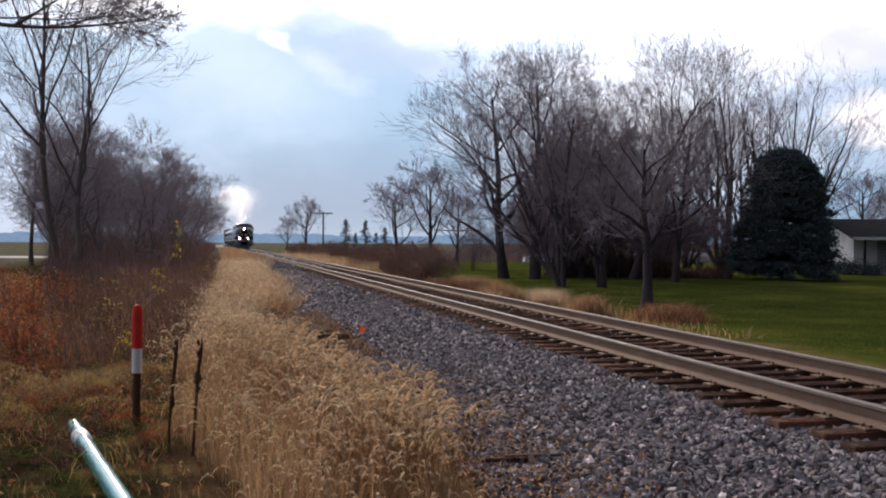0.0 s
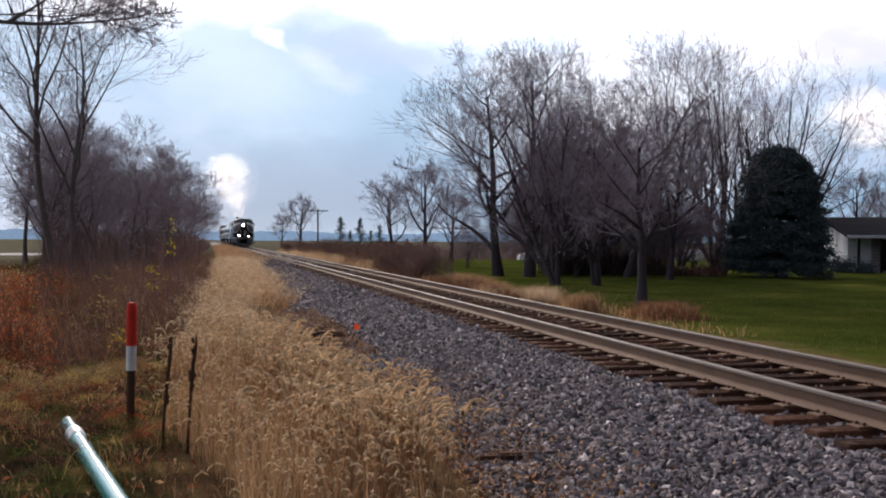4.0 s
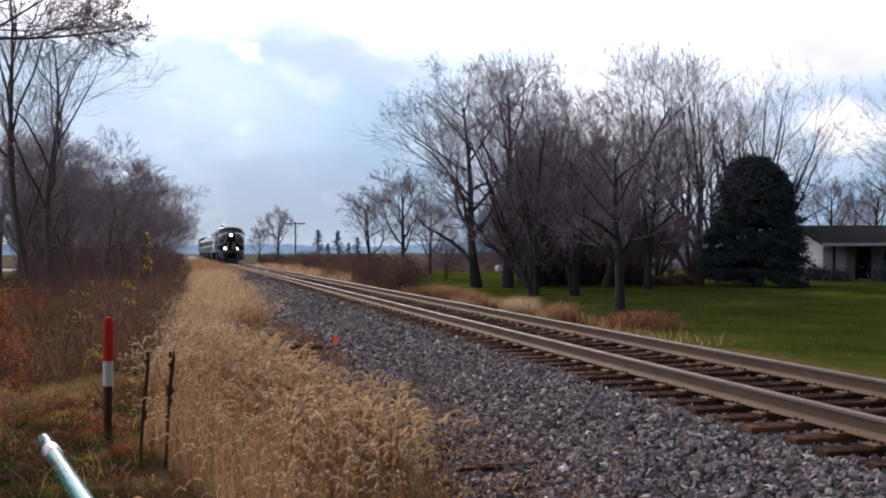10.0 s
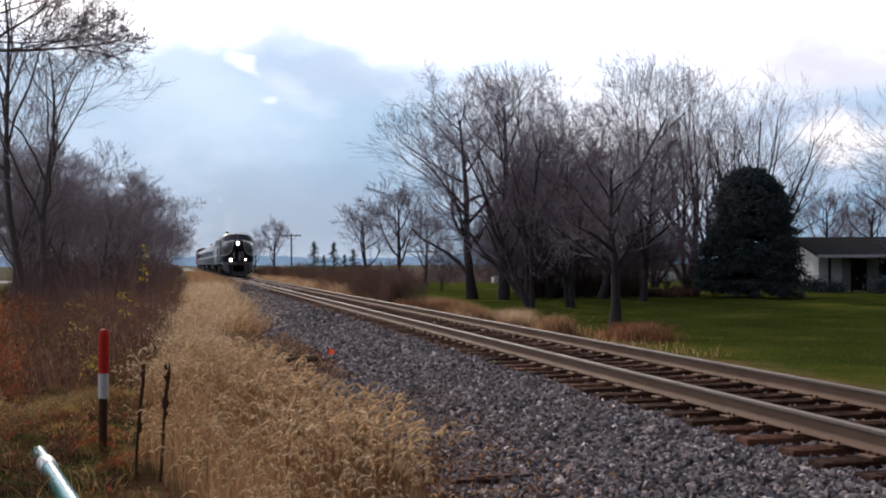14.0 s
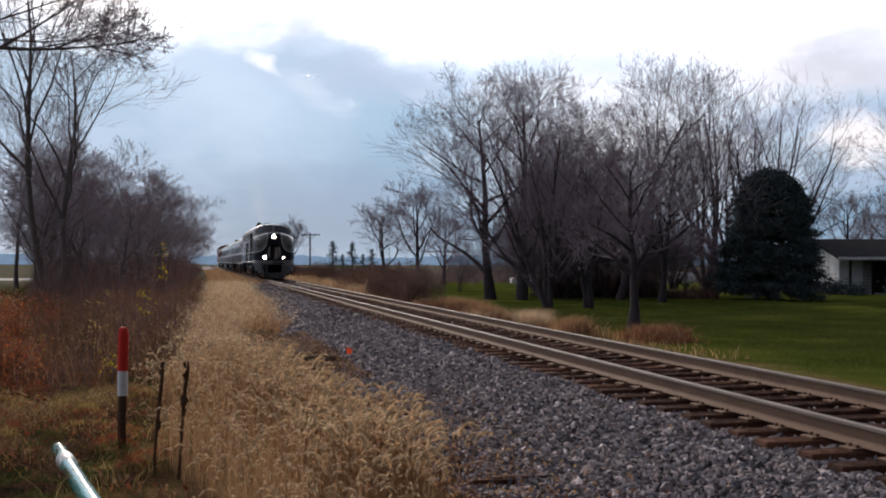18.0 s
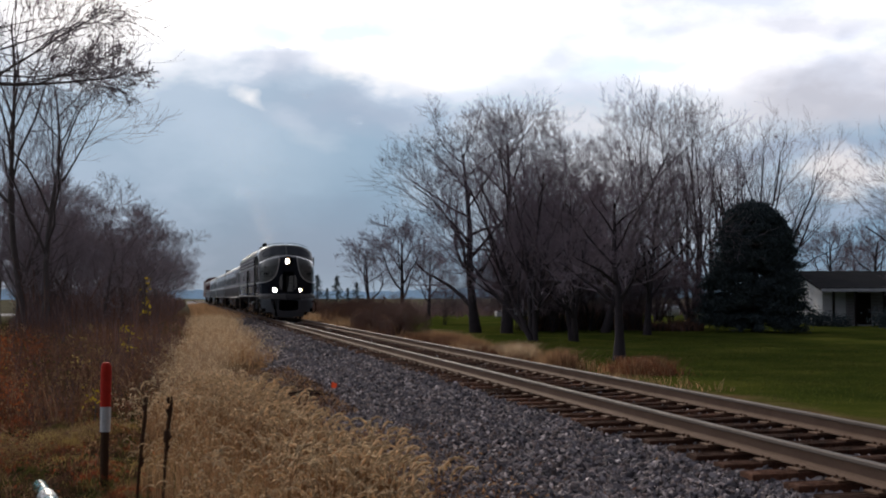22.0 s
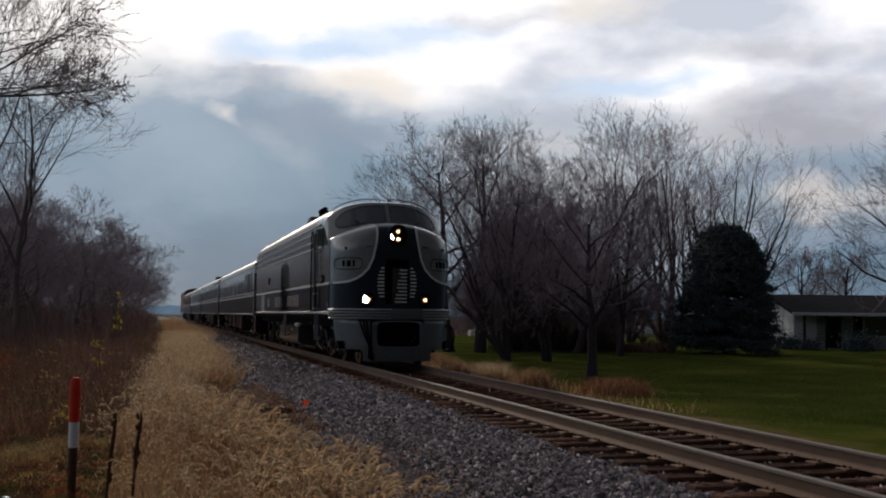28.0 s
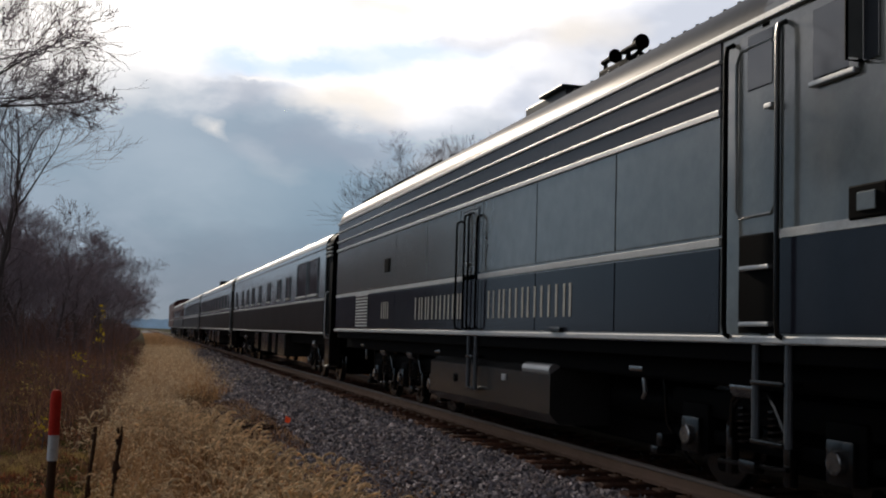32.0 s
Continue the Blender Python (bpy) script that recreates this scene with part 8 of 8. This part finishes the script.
def make_house():
    h = tagged(new("house"), "low white house with a dark roof and porch", "house")
    W, D, E, R = 17.0, 8.0, 2.45, 3.65
    b = Build().box(0, W, 0, 0.2, 0, E, WHITE_PAINT).box(0, W, D - 0.2, D, 0, E, WHITE_PAINT).box(0, 0.2, 0.2, D - 0.2, 0, E, WHITE_PAINT).box(W - 0.2, W, 0.2, D - 0.2, 0, E, WHITE_PAINT)
    wall = part("wall", b.mesh("wall"), h)
    # boards darker than the white walls: the porch's shade is in their colour
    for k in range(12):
        part("siding_board", Build().box(1.5, W, -0.02, -0.001, 0.1 + k * 0.2, 0.28 + k * 0.2, SHADED_SIDING, 0.004).mesh("siding_board"), wall)
    for s in (0, 1):
        y0, y1 = (-1.7, D / 2) if s == 0 else (D + 0.5, D / 2)
        z0 = E - 0.08
        v = [(-0.6, y0, z0), (W + 0.6, y0, z0), (W + 0.6, y1, R), (-0.6, y1, R)]
        v += [(x, y, z - 0.14) for x, y, z in v]
        part("roof", Build().add(v, [(0, 1, 2, 3), (7, 6, 5, 4), (0, 4, 5, 1), (1, 5, 6, 2), (2, 6, 7, 3), (3, 7, 4, 0)], SHINGLE).mesh("roof"), h)
    part("fascia", Build().box(-0.6, W + 0.6, -1.76, -1.71, E - 0.24, E - 0.06, WHITE_PAINT, 0.01).mesh("fascia"), h)
    b = Build().add([(0.0, -0.0, E), (0.0, D, E), (0.0, D / 2, R - 0.12), (0.2, 0, E), (0.2, D, E), (0.2, D / 2, R - 0.12)], [(0, 1, 2), (5, 4, 3), (0, 3, 4, 1), (1, 4, 5, 2), (2, 5, 3, 0)], WHITE_PAINT)
    part("gable", b.mesh("gable"), h)
    for x in (0.2, 1.6, 3.4, 8.5):
        part("porch_post", Build().box(x - 0.07, x + 0.07, -1.6, -1.46, 0, E - 0.12, CAR_BROWN, 0.01).mesh("porch_post"), h)
    for x, w, z0, z1 in ((4.6, 1.5, 0.9, 2.1), (7.2, 1.2, 0.9, 2.1), (11.0, 1.6, 0.9, 2.1)):
        win = part("window", Build().box(x - 0.08, x + w + 0.08, -0.06, -0.02, z0 - 0.08, z1 + 0.08, WHITE_PAINT, 0.01).mesh("window"), h)
        part("pane", Build().box(x, x + w, -0.075, -0.062, z0, z1, GLASS).mesh("pane"), win)
        part("shutter", Build().box(x - 0.5, x - 0.12, -0.06, -0.02, z0, z1, BLACK, 0.01).mesh("shutter"), win)
    d = part("door", Build().box(2.2, 3.1, -0.06, -0.02, 0.1, 2.1, CAR_BROWN, 0.01).mesh("door"), h)
    part("handle", Build().disc((2.98, -0.09, 1.05), (0, 1, 0), 0.04, 0.05, CHROME, 10).mesh("handle"), d)
    x, y = polar(32.15, 76)
    h.matrix_basis = pose(x, y, on_ground(x, y) - 0.05, 0, 0, -14)
    # shrubs by the house
    rng = np.random.default_rng(9)
    n = 900
    c = rng.normal(0, 1, (n, 3)) * np.array([0.42, 0.42, 0.26]) + np.array([0, 0, 0.4])
    c[:, 2] = np.abs(c[:, 2])
    first = None
    for az, dd, k in ((31.9, 73.5, 1.0), (32.9, 73.0, 0.8), (35.2, 72.0, 1.2), (37.3, 40.5, 1.15)):
        x, y = polar(az, dd)
        m = pose(x, y, on_ground(x, y), 0, 0, 40 * az)
        if first is None:
            first = tagged(new("shrub"), "low dark evergreen shrub", "shrub", "shrubs by the house")
            part("leaves", flakes("leaves", c, rng.uniform(0.05, 0.12, n), [NEEDLE], rng), first)
            part("stem", Build().tube([(0, 0, 0), (0, 0, 0.5)], [0.05, 0.02], BARK, 6).mesh("stem"), first)
            first.matrix_basis = m
        elif az < 36:
            copy_thing(first, m).scale = (k, k, k)
        else:
            s = tagged(new("shrub"), "round rust-coloured shrub on the lawn", "shrub")
            part("leaves", flakes("leaves", c * 0.85, rng.uniform(0.03, 0.06, n), [RED_LEAF], rng), s)
            part("stem", Build().tube([(0, 0, 0), (0, 0, 0.5)], [0.05, 0.02], BARK, 6).mesh("stem"), s)
            s.matrix_basis = m


def make_parked():
    """A white pickup and a pale tank far behind the trees."""
    c = tagged(new("parked_car"), "white car parked far behind the trees", "car")
    ring = [(0.0, 0.35), (0.0, 0.75), (0.9, 0.85), (1.5, 1.4), (3.0, 1.42), (3.7, 0.95), (4.4, 0.85), (4.45, 0.35)]
    n = len(ring)
    v = [(x, y, z) for y in (-0.85, 0.85) for x, z in ring]
    part("body", Build().add(v, [tuple(range(n)), tuple(range(2 * n - 1, n - 1, -1))] + [(k, n + k, n + (k + 1) % n, (k + 1) % n) for k in range(n)], WHITE_PAINT).mesh("body"), c)
    for x in (0.9, 3.5):
        for y in (-0.8, 0.8):
            w = part("wheel", Build().disc((x, y, 0.32), (0, 1, 0), 0.32, 0.2, BLACK, 18).mesh("wheel", True), c)
            part("rim", Build().disc((x, y * 1.13, 0.32), (0, 1, 0), 0.19, 0.03, CHROME, 14).mesh("rim", True), w)
    part("side_window", Build().box(1.6, 2.95, -0.87, -0.855, 0.95, 1.3, GLASS, 0.01).mesh("side_window"), c)
    x, y = polar(16.05, 88)
    c.matrix_basis = pose(x, y, on_ground(x, y), 0, 0, -10)
    x, y = polar(24.6, 92)
    t = tagged(new("tank"), "pale rounded gas tank behind the trees", "tank")
    part("shell", Build().tube([(-1.2, 0, 0.75), (-1.1, 0, 0.75), (-0.8, 0, 0.75), (0.8, 0, 0.75), (1.1, 0, 0.75), (1.2, 0, 0.75)], [0.1, 0.35, 0.5, 0.5, 0.35, 0.1], WHITE_PAINT, 18).mesh("shell", True), t)
    for k in (-0.6, 0.6):
        part("saddle", Build().box(k - 0.1, k + 0.1, -0.35, 0.35, 0, 0.4, TANK, 0.02).mesh("saddle"), t)
    t.matrix_basis = pose(x, y, on_ground(x, y), 0, 0, -20)


make_things()
make_house()
make_parked()


def make_single_stones():
    """The stones nearest the camera, each a piece of its own."""
    rng = np.random.default_rng(91)
    shape, tri = stone_shapes(rng, 12)
    shape = turned(shape, rng)
    m = stone_mat("single_stone", True)
    kinds = [fast_mesh("stone", shape[k], tri, [m]) for k in range(12)]
    for k in range(290):
        x, y = rng.uniform(2.3, 4.3), rng.uniform(6.4, 11.5)
        s = rng.uniform(0.028, 0.046)
        o = part("stone", kinds[k % 12], BED, "", pose(x, y, float(bed_z(x)) + 0.4 * s, rng.uniform(-25, 25), rng.uniform(-25, 25), rng.uniform(0, 360)))
        o.scale = (s, s, s)


make_single_stones()


def motions():
    """The train runs in at a steady pace; its wheels roll; the puff of smoke thins out behind."""
    ts = [t for t, _ in FRONT_ROWS]
    ss = [s for _, s in FRONT_ROWS]
    steps = []
    t = 0.0
    while t < 32.0:
        steps.append(t)
        t += 0.1
    steps.append(32.0)
    for thing, back, sets in TRAIN:
        walk(thing, [(t, pose(TRACK_X, s + back, 0)) for t, s in FRONT_ROWS])
        if back > 30:
            continue
        for wheel, a in sets:
            walk(wheel, [(t, pose(0, a, WHEEL_R, math.degrees((ss[0] - float(np.interp(t, ts, ss))) / WHEEL_R), 0, 0)) for t in steps])
    walk(HAZE_CLOUD, [(t, pose(TRACK_X - 0.3, s + 10, 4.5)) for t, s in FRONT_ROWS])
    at = lambda t: float(np.interp(t, ts, ss))
    walk(PUFF, [(t, pose(TRACK_X - dx, at(t) + 11, z)) for t, dx, z in ((0, 0.3, 8.2), (2, 0.6, 9.2), (3, 0.8, 9.6), (6, 0.9, 10.0), (32, 3.0, 16.0))])
    for o, home, drift in CLUMPS:
        h, d = Vector(home), Vector(drift)
        walk(o, [(t, pose(*(h * k + d * far))) for t, k, far in ((0, 0.85, 0), (2, 1.0, 0.1), (3, 1.1, 0.4), (5.5, 1.25, 2.4), (8, 1.4, 12), (11, 1.6, 40), (16, 2, 110), (32, 2, 320))])


motions()
